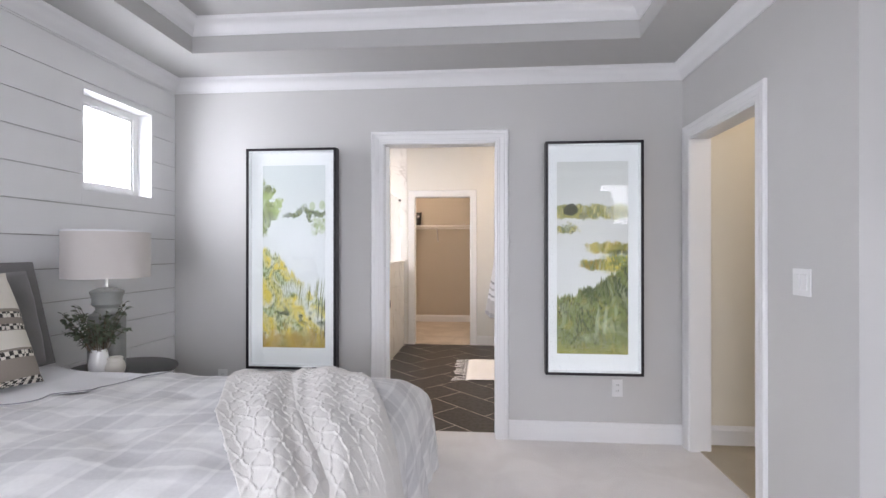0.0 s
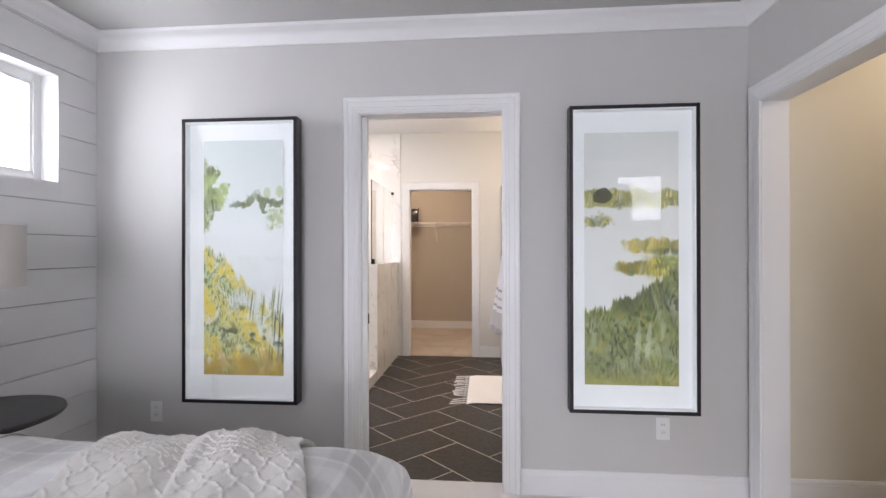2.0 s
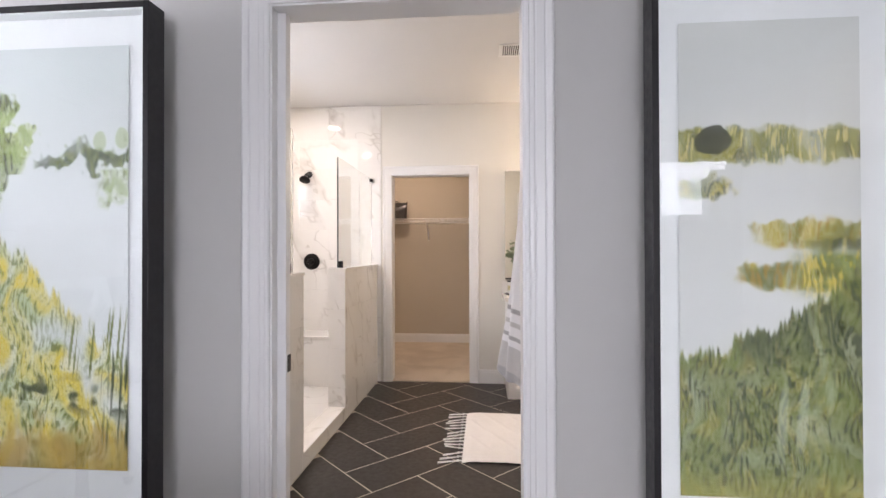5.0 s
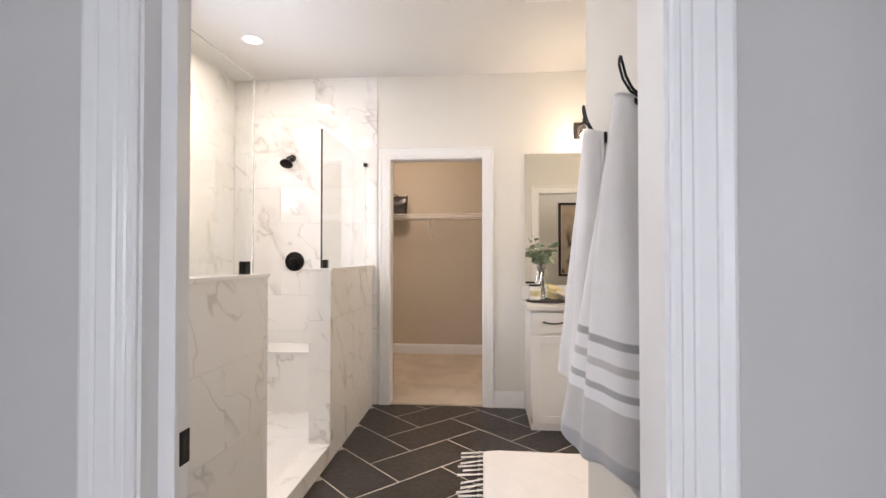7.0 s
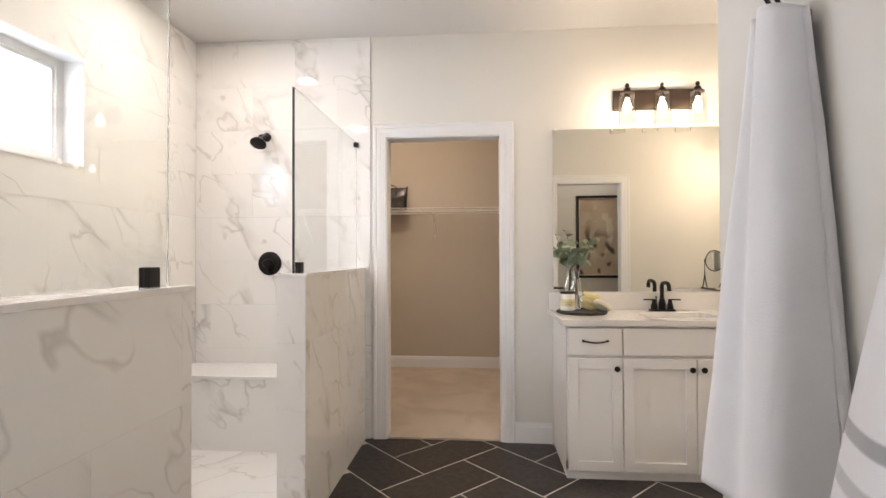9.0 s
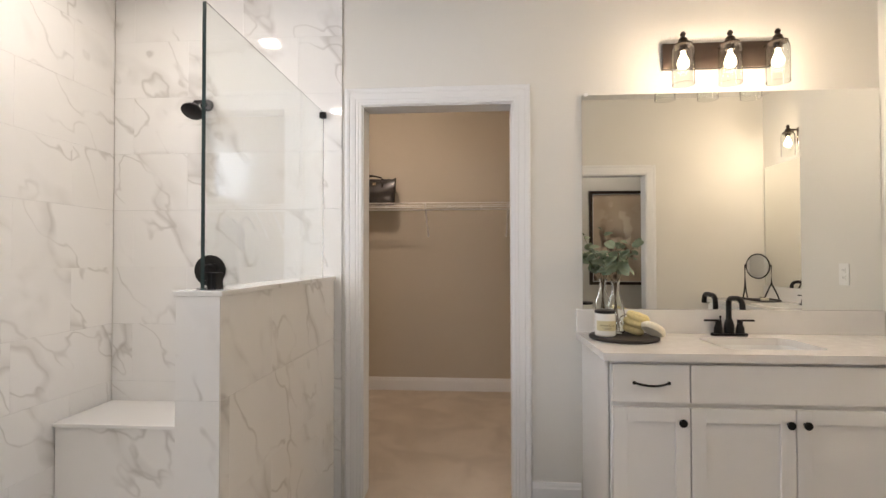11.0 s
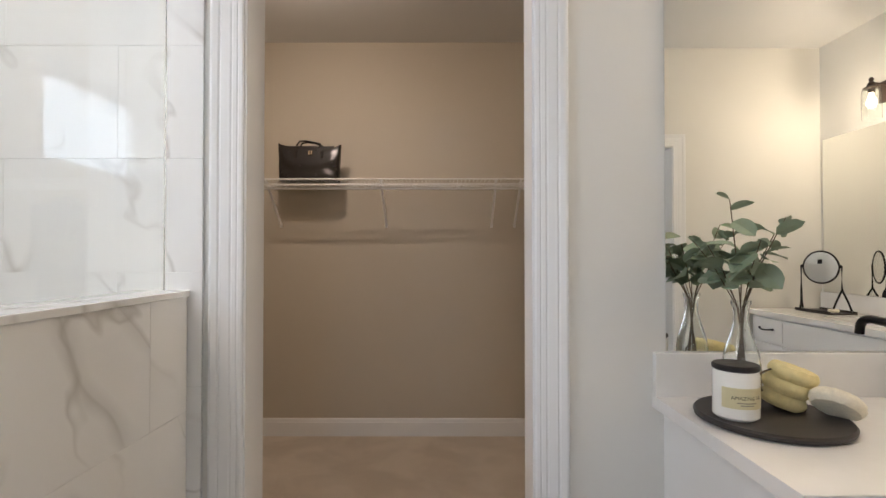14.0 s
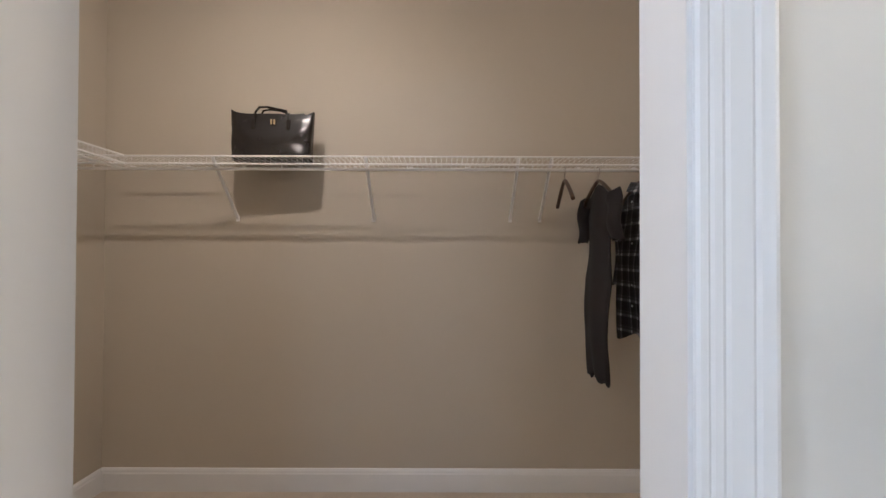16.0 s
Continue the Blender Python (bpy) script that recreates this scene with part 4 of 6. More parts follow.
def marsh_one(u, v):
    """A pale river between a leafy bank and golden reeds; u to the right, v downwards, 0 to 1."""
    c = lerp3(MIST, PALE, step(0.0, 0.5, v + 0.1 * nz(u * 2, v * 3, 1)))
    n = nz(u * 7, v * 18, 2) * 0.05 + nz(u * 22, v * 50, 4) * 0.03
    # leafy tree on the bank
    t = 0.33 - abs(v - 0.235 + n) * 1.7 + n * 2.2
    if v > 0.30:
        t = 0.30 - (v - 0.2) * 1.45 + n * 2
    m = step(-0.02, 0.05, t - u) * step(0.085, 0.14, v + n) * (1 - step(0.38, 0.42, v))
    c = grass(c, u, v, m, 11, (LIME, OLIVE, DEEP, (0.55, 0.6, 0.35)))
    # far bank
    edge = 0.272 - 0.02 * u
    m = step(0.30, 0.36, u) * step(edge - 0.03, edge - 0.012, v + n * 0.8) * (1 - step(edge + 0.016, edge + 0.034, v + n))
    c = grass(c, u, v, m * 0.95, 13, (DEEP, OLIVE, (0.10, 0.14, 0.10), LIME))
    m = step(0.72, 0.86, u + n * 2) * step(0.285, 0.30, v) * (1 - step(0.36, 0.395, v + n))
    c = grass(c, u, v, m * 0.75, 14, (LIME, (0.45, 0.52, 0.28), OLIVE, PALE))
    for a, b, w in ((0.795, 0.205, 0.045), (0.955, 0.198, 0.05)):
        q = ((u - a) / w) ** 2 + ((v - b - 0.02) / 0.025) ** 2 + n * 6
        c = lerp3(c, lerp3(LIME, PALE, 0.35), 0.7 * (1 - step(0.7, 1.2, q)))
    # reeds on the near bank
    line = 0.465 + 0.06 * u + 0.30 * max(0.0, u - 0.22) ** 0.9 + 0.05 * nz(u * 18, 0.3, 8)
    m = step(line - 0.012, line + 0.02, v + 0.03 * nz(u * 40, v * 12, 9))
    low = step(0.70, 0.9, v)
    c = grass(c, u, v, m, 17, (GOLD, lerp3(LIME, PALE, 0.35), OLIVE, lerp3(GOLD, PALE, 0.4)), 0.65)
    blank = step(0.18, 0.5, nz(u * 4, v * 7, 21) + 0.1) * m * step(0.62, 0.7, v) * (1 - step(0.87, 0.9, v))
    c = lerp3(c, lerp3(PALE, MIST, 0.4), blank * 0.9)
    mid = math.exp(-((v - 0.80 - 0.05 * u) / 0.035) ** 2) * m
    c = lerp3(c, DEEP, mid * step(0.0, 0.35, nz(u * 9, v * 34, 23)) * 0.85)
    c = lerp3(c, OCHRE, m * step(0.885, 0.94, v + n) * (0.65 + 0.35 * nz(u * 9, v * 14, 25)))
    dark = step(0.76, 0.9, u + 0.1 * nz(u * 5, v * 5, 3)) * step(0.70, 0.78, v + 0.08 * nz(u * 50, 0, 5)) * (1 - step(0.92, 0.96, v))
    c = lerp3(c, DEEP, dark * step(0.0, 0.25, nz(u * 48 + v * 6, v * 6, 29)) * 0.95)
    shoot = step(0.5, 0.62, u) * step(0.60, 0.66, v) * (1 - step(0.76, 0.8, v))
    c = lerp3(c, OLIVE, shoot * step(0.22, 0.34, nz(u * 42 + v * 14, v * 5, 31)) * 0.85)
    return c


def marsh_two(u, v):
    """A grey sky, a far bank with one dark tree, islands, and a wide green meadow."""
    c = lerp3((0.62, 0.63, 0.61), (0.69, 0.70, 0.69), step(0.0, 0.7, v + 0.12 * nz(u * 2, v * 4, 41)))
    n = nz(u * 9, v * 24, 42) * 0.022 + nz(u * 30, v * 70, 43) * 0.010
    def isle(v0, v1, u0, seed, pal, k=1.0):
        thin = step(u0, u0 + 0.22, u + n * 4)
        mid = (v0 + v1) / 2
        half = (v1 - v0) / 2 * (0.25 + 0.75 * thin)
        m = thin * step(-0.012, 0.004, half - abs(v - mid + n * 0.7))
        return grass(c, u, v * 0.6, m * k, seed, pal)
    warm = (lerp3(GOLD, OLIVE, 0.4), OLIVE, OCHRE, lerp3(GOLD, PALE, 0.3))
    c = isle(0.232, 0.292, -0.25, 44, (lerp3(OLIVE, GOLD, 0.35), OLIVE, lerp3(GOLD, PALE, 0.3), DEEP), 0.92)
    q = ((u - 0.19) / 0.11) ** 2 + ((v - 0.252) / 0.032) ** 2 + n * 26 + max(0.0, v - 0.262) * 12
    c = lerp3(c, (0.10, 0.105, 0.07), 0.9 * (1 - step(0.75, 1.1, q)))
    m = (1 - step(0.24, 0.32, u + n * 3)) * step(-0.01, 0.004, 0.016 - abs(v - 0.352 + n))
    c = grass(c, u, v, m * 0.85, 47, (OLIVE, GOLD, DEEP, OLIVE))
    c = isle(0.425, 0.475, 0.34, 48, warm)
    c = isle(0.462, 0.485, 0.62, 49, (DEEP, OLIVE, OLIVE, GOLD), 0.9)
    c = isle(0.515, 0.555, 0.24, 50, (GOLD, OLIVE, OCHRE, OLIVE))
    m = step(0.55, 0.8, u) * step(0.47, 0.50, v) * (1 - step(0.55, 0.6, v))
    c = grass(c, u, v, m, 51, (lerp3(LIME, OLIVE, 0.4), OLIVE, GOLD, LIME))
    line = 0.715 - 0.10 * u - 0.09 * u * u + 0.03 * nz(u * 22, 0.5, 52)
    m = step(line - 0.008, line + 0.014, v + 0.022 * nz(u * 60, v * 18, 53))
    c = grass(c, u, v, m, 54, (lerp3(LIME, OLIVE, 0.6), OLIVE, DEEP, lerp3(GOLD, OLIVE, 0.45)), 0.22)
    dark = math.exp(-((v - 0.70 + 0.06 * u) / 0.05) ** 2 - ((u - 0.52) / 0.30) ** 2) * m
    c = lerp3(c, DEEP, 0.75 * dark * (0.7 + nz(u * 12, v * 16, 57)))
    streak = step(0.12, 0.4, nz(u * 13 + v * 3.5, v * 4.2, 58)) * step(0.42, 0.55, u) * (1 - step(0.85, 0.95, u)) * step(0.72, 0.78, v) * (1 - step(0.88, 0.94, v))
    c = lerp3(c, (0.62, 0.66, 0.58), streak * m * 0.4)
    c = lerp3(c, lerp3(GOLD, OLIVE, 0.4), m * step(0.93, 1.0, v) * 0.4)
    return c


def bloom(u, v):
    """Loose brown branches and blossoms on a beige ground."""
    c = lerp3((0.50, 0.42, 0.33), (0.62, 0.56, 0.48), 0.5 + 0.9 * nz(u * 3, v * 3, 61))
    f = nz(u * 6, v * 6, 62) + 0.5 * nz(u * 14, v * 14, 63)
    k = math.exp(-((u - 0.55) / 0.28) ** 2 - ((v - 0.45) / 0.3) ** 2)
    c = lerp3(c, (0.74, 0.68, 0.60), step(0.05, 0.4, f) * k)
    c = lerp3(c, (0.11, 0.075, 0.06), step(0.1, 0.4, nz(u * 8 + 2, v * 8, 64) + 0.35 * k - 0.1) * step(0.5, 0.75, v + 0.25 * u) * 0.9)
    return c


def paper_sheet(name, w, h, nx, ny, fn, parent, label, y):
    """A sheet of paper in the xz plane, facing -y, with pigment laid by fn."""
    verts = [(w * (i / nx - 0.5), y, h * (0.5 - j / ny)) for j in range(ny + 1) for i in range(nx + 1)]
    faces = [(a, a + nx + 1, a + nx + 2, a + 1) for j in range(ny) for a in range(j * (nx + 1), j * (nx + 1) + nx)]
    me = bpy.data.meshes.new(name)
    me.from_pydata(verts, [], faces)
    col = me.color_attributes.new("pigment", "FLOAT_COLOR", "POINT")
    data = []
    for j in range(ny + 1):
        for i in range(nx + 1):
            data += [*[k * (0.52 + 0.48 * min(1.0, k / 0.62)) for k in fn(i / nx, j / ny)], 1.0]
    col.data.foreach_set("color", data)
    me.materials.append(M["paper"])
    ob = new(name, me)
    ob.parent = parent
    ob["label"] = label
    return ob


def picture(x0, x1, z0, z1, y_wall, depth, fn, art, label, face=0.018, turn=0, grid=(150, 400), material="frame_black", glazed=True, sink=0.035, thick=0.072):
    """A box frame with a mat, a floated sheet and a pane. art: the sheet's (left, right, bottom, top) inside the frame as fractions."""
    w, h = x1 - x0, z1 - z0
    p = empty("framed_picture", ((x0 + x1) / 2, y_wall, (z0 + z1) / 2), label, "picture", "", turn)
    d = -depth
    back = d + min(depth - 0.001, thick)
    for nm, lo, hi in (("frame_side", (-w / 2, d, -h / 2), (-w / 2 + face, back, h / 2)), ("frame_side", (w / 2 - face, d, -h / 2), (w / 2, back, h / 2)), ("frame_rail", (-w / 2 + face, d, -h / 2), (w / 2 - face, back, -h / 2 + face)), ("frame_rail", (-w / 2 + face, d, h / 2 - face), (w / 2 - face, back, h / 2))):
        part(nm, boxes((lo, hi), bevel=0.0015), material, p)
    part("mat_board", boxes(((-w / 2 + face, d + sink + 0.006, -h / 2 + face), (w / 2 - face, d + sink + 0.012, h / 2 - face))), "mat_board", p, "white mat board")
    part("spacer", boxes(((-w / 2 + face, d + 0.006, -h / 2 + face), (-w / 2 + face + 0.006, d + sink + 0.006, h / 2 - face)), ((w / 2 - face - 0.006, d + 0.006, -h / 2 + face), (w / 2 - face, d + sink + 0.006, h / 2 - face)), ((-w / 2 + face + 0.006, d + 0.006, h / 2 - face - 0.006), (w / 2 - face - 0.006, d + sink + 0.006, h / 2 - face)), ((-w / 2 + face + 0.006, d + 0.006, -h / 2 + face), (w / 2 - face - 0.006, d + sink + 0.006, -h / 2 + face + 0.006))), "mat_board", p)
    if depth > thick:
        for zc in (-h * 0.3, h * 0.3):
            part("hanging_cleat", boxes(((-w * 0.35, d + sink + 0.012, zc - 0.03), (w * 0.35, -0.001, zc + 0.03))), "black_wood", p)
    l, r, b, t = art
    sheet = paper_sheet("artwork", w * (r - l), h * (t - b), *grid, fn, p, "water-colour painting", 0)
    sheet.location = (w * ((l + r) / 2 - 0.5), d + sink, h * ((b + t) / 2 - 0.5))
    if glazed:
        g = part("glazing", boxes(((-w / 2 + face, d + 0.003, -h / 2 + face), (w / 2 - face, d + 0.005, h / 2 - face))), "glass", p)
        g.visible_shadow = False
    return p


picture(-1.684, -1.043, 0.486, 2.018, 4.098, 0.145, marsh_one, (0.165, 0.865, 0.095, 0.925), "black framed landscape of a pale river and golden reeds")
picture(0.376, 1.009, 0.486, 2.032, 4.098, 0.145, marsh_two, (0.125, 0.855, 0.088, 0.915), "black framed landscape of marsh islands and a green meadow")


def outlet(p, turn, label, gang=1, switch=False):
    """A white wall plate with two sockets or rockers; it faces -y before the turn."""
    o = empty("wall_switch" if switch else "power_outlet", p, label, "switch" if switch else "outlet", "", turn)
    w = 0.035 * (1 if gang == 1 else 1.65)
    part("plate", boxes(((-w, -0.006, -0.058), (w, 0, 0.058)), bevel=0.002), "plastic", o)
    if switch:
        for g in range(gang):
            cx = (g - (gang - 1) / 2) * 0.046
            part("rocker", boxes(((cx - 0.016, -0.010, -0.033), (cx + 0.016, -0.005, 0.033)), bevel=0.002), "plastic", o)
    else:
        for z in (-0.02, 0.02):
            s = part("socket", boxes(((-0.017, -0.009, z - 0.014), (0.017, -0.005, z + 0.014)), bevel=0.003), "plastic", o)
            for cx in (-0.006, 0.006):
                part("slot", boxes(((cx - 0.001, -0.0095, z - 0.002), (cx + 0.001, -0.0085, z + 0.007))), "black", s)
    return o


outlet((0.876, 4.099, 0.37), 0, "white double power outlet low on the grey wall")
outlet((-1.93, 4.099, 0.385), 0, "white double power outlet low on the grey wall")
outlet((1.309, 2.86, 1.176), -90, "white double light switch plate on the grey wall", 2, True)


# ---- bathroom: vanities ----
def shaker(w, h, name, parent, at, knob=None, pull=False, flat=False):
    """A door or drawer front, its frame and sunk panel; it faces -y with its lower left corner at `at`."""
    x, y, z = at
    t, s = 0.019, 0.055
    if flat:
        d = part(name, boxes(((x, y - t, z), (x + w, y, z + h)), bevel=0.002), "cabinet", parent)
    else:
        bm = boxes(((x, y - t, z), (x + s, y, z + h)), ((x + w - s, y - t, z), (x + w, y, z + h)), ((x + s, y - t, z), (x + w - s, y, z + s)), ((x + s, y - t, z + h - s), (x + w - s, y, z + h)), bevel=0.0015)
        d = part(name, bm, "cabinet", parent)
        part("panel", boxes(((x + s - 0.002, y - 0.009, z + s - 0.002), (x + w - s + 0.002, y - 0.003, z + h - s + 0.002))), "cabinet", d)
    if knob:
        kx, kz = knob
        k = spun([(0, 0), (0.006, 0), (0.006, 0.012), (0.015, 0.018), (0.016, 0.024), (0.012, 0.029), (0, 0.030)], 20)
        k.transform(Matrix.Translation((x + kx, y - t, z + kz)) @ pose(0, 0, 0, 90, 0, 0))
        part("knob", k, "black", d, "matt black knob", True)
    if pull:
        bm = bmesh.new()
        cx, cz = x + w / 2, z + h / 2 + 0.004
        pts = [(cx - 0.064 + 0.128 * i / 14, y - t - 0.006 - 0.02 * math.sin(math.pi * i / 14) ** 0.6, cz - 0.007 * math.sin(math.pi * i / 14)) for i in range(15)]
        tube(bm, pts, 0.0045, 8)
        for sx in (-1, 1):
            bmesh.ops.create_uvsphere(bm, u_segments=12, v_segments=8, radius=0.0075, matrix=Matrix.Translation((cx + sx * 0.066, y - t - 0.006, cz)))
            box(bm, (cx + sx * 0.066 - 0.004, y - t - 0.006, cz - 0.004), (cx + sx * 0.066 + 0.004, y - t + 0.001, cz + 0.004))
        part("pull", bm, "black", d, "matt black bow pull", True)
    return d


def vanity(place_m, width, label):
    """A base cabinet: drawers at the ends, two doors under the basin. Its back is at y=0.509, its left end at x=0."""
    v = empty("vanity_cabinet", (0, 0, 0), label, "cabinet")
    v.matrix_world = place_m
    for nm, lo, hi in (("side_panel", (0, 0.0, 0.10), (0.018, 0.509, 0.855)), ("side_panel", (width - 0.018, 0.0, 0.10), (width, 0.509, 0.855)), ("bottom_panel", (0.018, 0.0, 0.10), (width - 0.018, 0.497, 0.118)), ("back_panel", (0.018, 0.497, 0.10), (width - 0.018, 0.509, 0.855))):
        part(nm, boxes((lo, hi), bevel=0.001), "cabinet", v)
    part("face_frame", boxes(((0.0, -0.001, 0.10), (width, 0.018, 0.125)), ((0.0, -0.001, 0.665), (width, 0.018, 0.69)), ((0.0, -0.001, 0.835), (width, 0.018, 0.855)), ((0, -0.0005, 0.125), (0.03, 0.0175, 0.665)), ((width - 0.03, -0.0005, 0.125), (width, 0.0175, 0.665)), ((0, -0.0005, 0.69), (0.03, 0.0175, 0.835)), ((width - 0.03, -0.0005, 0.69), (width, 0.0175, 0.835)), ((0.29, -0.0004, 0.125), (0.33, 0.0174, 0.835)), ((width - 0.33, -0.0004, 0.125), (width - 0.29, 0.0174, 0.835)), ((width / 2 - 0.02, -0.0004, 0.125), (width / 2 + 0.02, 0.0174, 0.69))), "cabinet", v)
    part("toe_board", boxes(((0.0, 0.0, 0.0), (width, 0.02, 0.045)), ((0, 0.02, 0), (0.02, 0.509, 0.10)), ((0.0, 0.02, 0.045), (width, 0.045, 0.10)), bevel=0.001), "cabinet", v)
    a, b = 0.305, width - 0.305
    m = width / 2
    g = 0.0025
    shaker(a - 0.008 - g, 0.148, "drawer_front", v, (0.008, -0.001, 0.692), pull=True, flat=True)
    shaker(b - a - 2 * g, 0.148, "false_front", v, (a + g, -0.001, 0.692), flat=True)
    shaker(width - 0.008 - b - g, 0.148, "drawer_front", v, (b + g, -0.001, 0.692), pull=True, flat=True)
    h = 0.622
    shaker(a - 0.008 - g, h, "cabinet_door", v, (0.008, -0.001, 0.05), knob=(a - 0.045, h - 0.052))
    shaker(m - a - 2 * g, h, "cabinet_door", v, (a + g, -0.001, 0.05), knob=(m - a - 0.033, h - 0.052))
    shaker(b - m - 2 * g, h, "cabinet_door", v, (m + g, -0.001, 0.05), knob=(0.028, h - 0.052))
    shaker(width - 0.008 - b - g, h, "cabinet_door", v, (b + g, -0.001, 0.05), knob=(0.035, h - 0.052))
    return v


def countertop(place_m, width, label, side_splash=True):
    """A stone top with an undermount basin, backsplash and a return; its back is at y=0.509."""
    c = empty("countertop", (0, 0, 0), label, "countertop")
    c.matrix_world = place_m
    x0, x1, y0 = -0.03, width + 0.03, -0.035
    hx0, hx1, hy0, hy1 = width / 2 - 0.205, width / 2 + 0.205, 0.075, 0.37
    t0, t1 = 0.855, 0.887
    bm = bmesh.new()
    outer = [(x0, y0), (x1, y0), (x1, 0.509), (x0, 0.509)]
    r = 0.05
    inner = []
    for cx, cy, a0 in ((hx1 - r, hy1 - r, 0), (hx0 + r, hy1 - r, 90), (hx0 + r, hy0 + r, 180), (hx1 - r, hy0 + r, 270)):
        inner += [(p[0], p[1]) for p in arc((cx, cy, 0), r, a0, a0 + 90, 6, "xy")]
    for z in (t0, t1):
        vo = [bm.verts.new((x, y, z)) for x, y in outer]
        vi = [bm.verts.new((x, y, z)) for x, y in inner]
        eo = [bm.edges.new((vo[i], vo[(i + 1) % 4])) for i in range(4)]
        ei = [bm.edges.new((vi[i], vi[(i + 1) % len(vi)])) for i in range(len(vi))]
        bmesh.ops.triangle_fill(bm, edges=eo + ei, use_beauty=True)
    bm.verts.ensure_lookup_table()
    k = len(outer) + len(inner)
    for i in range(4):
        j = (i + 1) % 4
        bm.faces.new((bm.verts[i], bm.verts[j], bm.verts[k + j], bm.verts[k + i]))
    for i in range(len(inner)):
        j = (i + 1) % len(inner)
        bm.faces.new((bm.verts[4 + i], bm.verts[k + 4 + i], bm.verts[k + 4 + j], bm.verts[4 + j]))
    part("slab", bm, "quartz", c)
    part("backsplash", boxes(((x0, 0.487, t1), (x1, 0.508, t1 + 0.116)), bevel=0.002), "quartz", c)
    # the basin: rounded walls that fall to a drain
    bm = bmesh.new()
    rows = []
    mx, my = (hx0 + hx1) / 2, (hy0 + hy1) / 2
    for s, z in ((1.03, t0 - 0.001), (1.0, t0 - 0.02), (0.97, t0 - 0.09), (0.86, t0 - 0.125), (0.45, t0 - 0.137), (0.08, t0 - 0.142)):
        rows.append([bm.verts.new((mx + (x - mx) * s, my + (y - my) * s, z)) for x, y in inner])
    for a, b in zip(rows, rows[1:]):
        for i in range(len(inner)):
            j = (i + 1) % len(inner)
            bm.faces.new((a[i], a[j], b[j], b[i]))
    bm.faces.new(rows[-1])
    s = part("basin", bm, "porcelain", c, "white rectangular undermount basin", True)
    part("drain", spun([(0, 0), (0.02, 0), (0.022, 0.003), (0.016, 0.004), (0, 0.002)], 20, (mx, my, t0 - 0.141)), "black", s)
    return c


def faucet(place_m):
    """A matt black centre-set tap: plate, two lever posts, squared gooseneck spout and lift rod; spout towards -y."""
    f = empty("faucet", (0, 0, 0), "matt black two-handle bathroom faucet on the counter", "faucet")
    f.matrix_world = place_m
    part("base_plate", extruded([(x, y) for x, y in ([(p[0], p[1]) for p in arc((0.058, 0, 0), 0.026, -90, 90, 10, "xy")] + [(p[0], p[1]) for p in arc((-0.058, 0, 0), 0.026, 90, 270, 10, "xy")])], 0.012, "xy"), "black", f)
    bm = bmesh.new()
    pts = [(0, 0.002, 0.03), (0, 0.002, 0.15)] + arc((0, -0.028, 0.15), 0.03, 0, 80, 6, "yz") + [(0, -0.075, 0.184), (0, -0.088, 0.182)] + arc((0, -0.088, 0.150), 0.032, 95, 168, 6, "yz") + [(0, -0.122, 0.135)]
    tube(bm, pts, 0.0125, 16)
    part("spout", bm, "black", f, smooth=True)
    part("spout_collar", spun([(0, 0.01), (0.022, 0.01), (0.022, 0.05), (0.017, 0.072), (0.0125, 0.08), (0, 0.08)], 20), "black", f, smooth=True)
    for sx in (-1, 1):
        h = part("handle", spun([(0, 0.01), (0.02, 0.01), (0.019, 0.035), (0.014, 0.05), (0.012, 0.055), (0.013, 0.072), (0.0, 0.074)], 20, (sx * 0.05, 0, 0)), "black", f, smooth=True)
        part("lever", boxes(((min(sx * 0.038, sx * 0.115), -0.008, 0.068), (max(sx * 0.038, sx * 0.115), 0.008, 0.077)), bevel=0.003), "black", h)
    bm = bmesh.new()
    tube(bm, [(-0.02, 0.022, 0.01), (-0.028, 0.026, 0.085)], 0.003, 8)
    bmesh.ops.create_uvsphere(bm, u_segments=10, v_segments=6, radius=0.006, matrix=Matrix.Translation((-0.028, 0.026, 0.087)))
    part("lift_rod", bm, "black", f, smooth=True)
    return f


M["bulb"] = glow("warm_bulb", (1.0, 0.80, 0.52), 55.0)


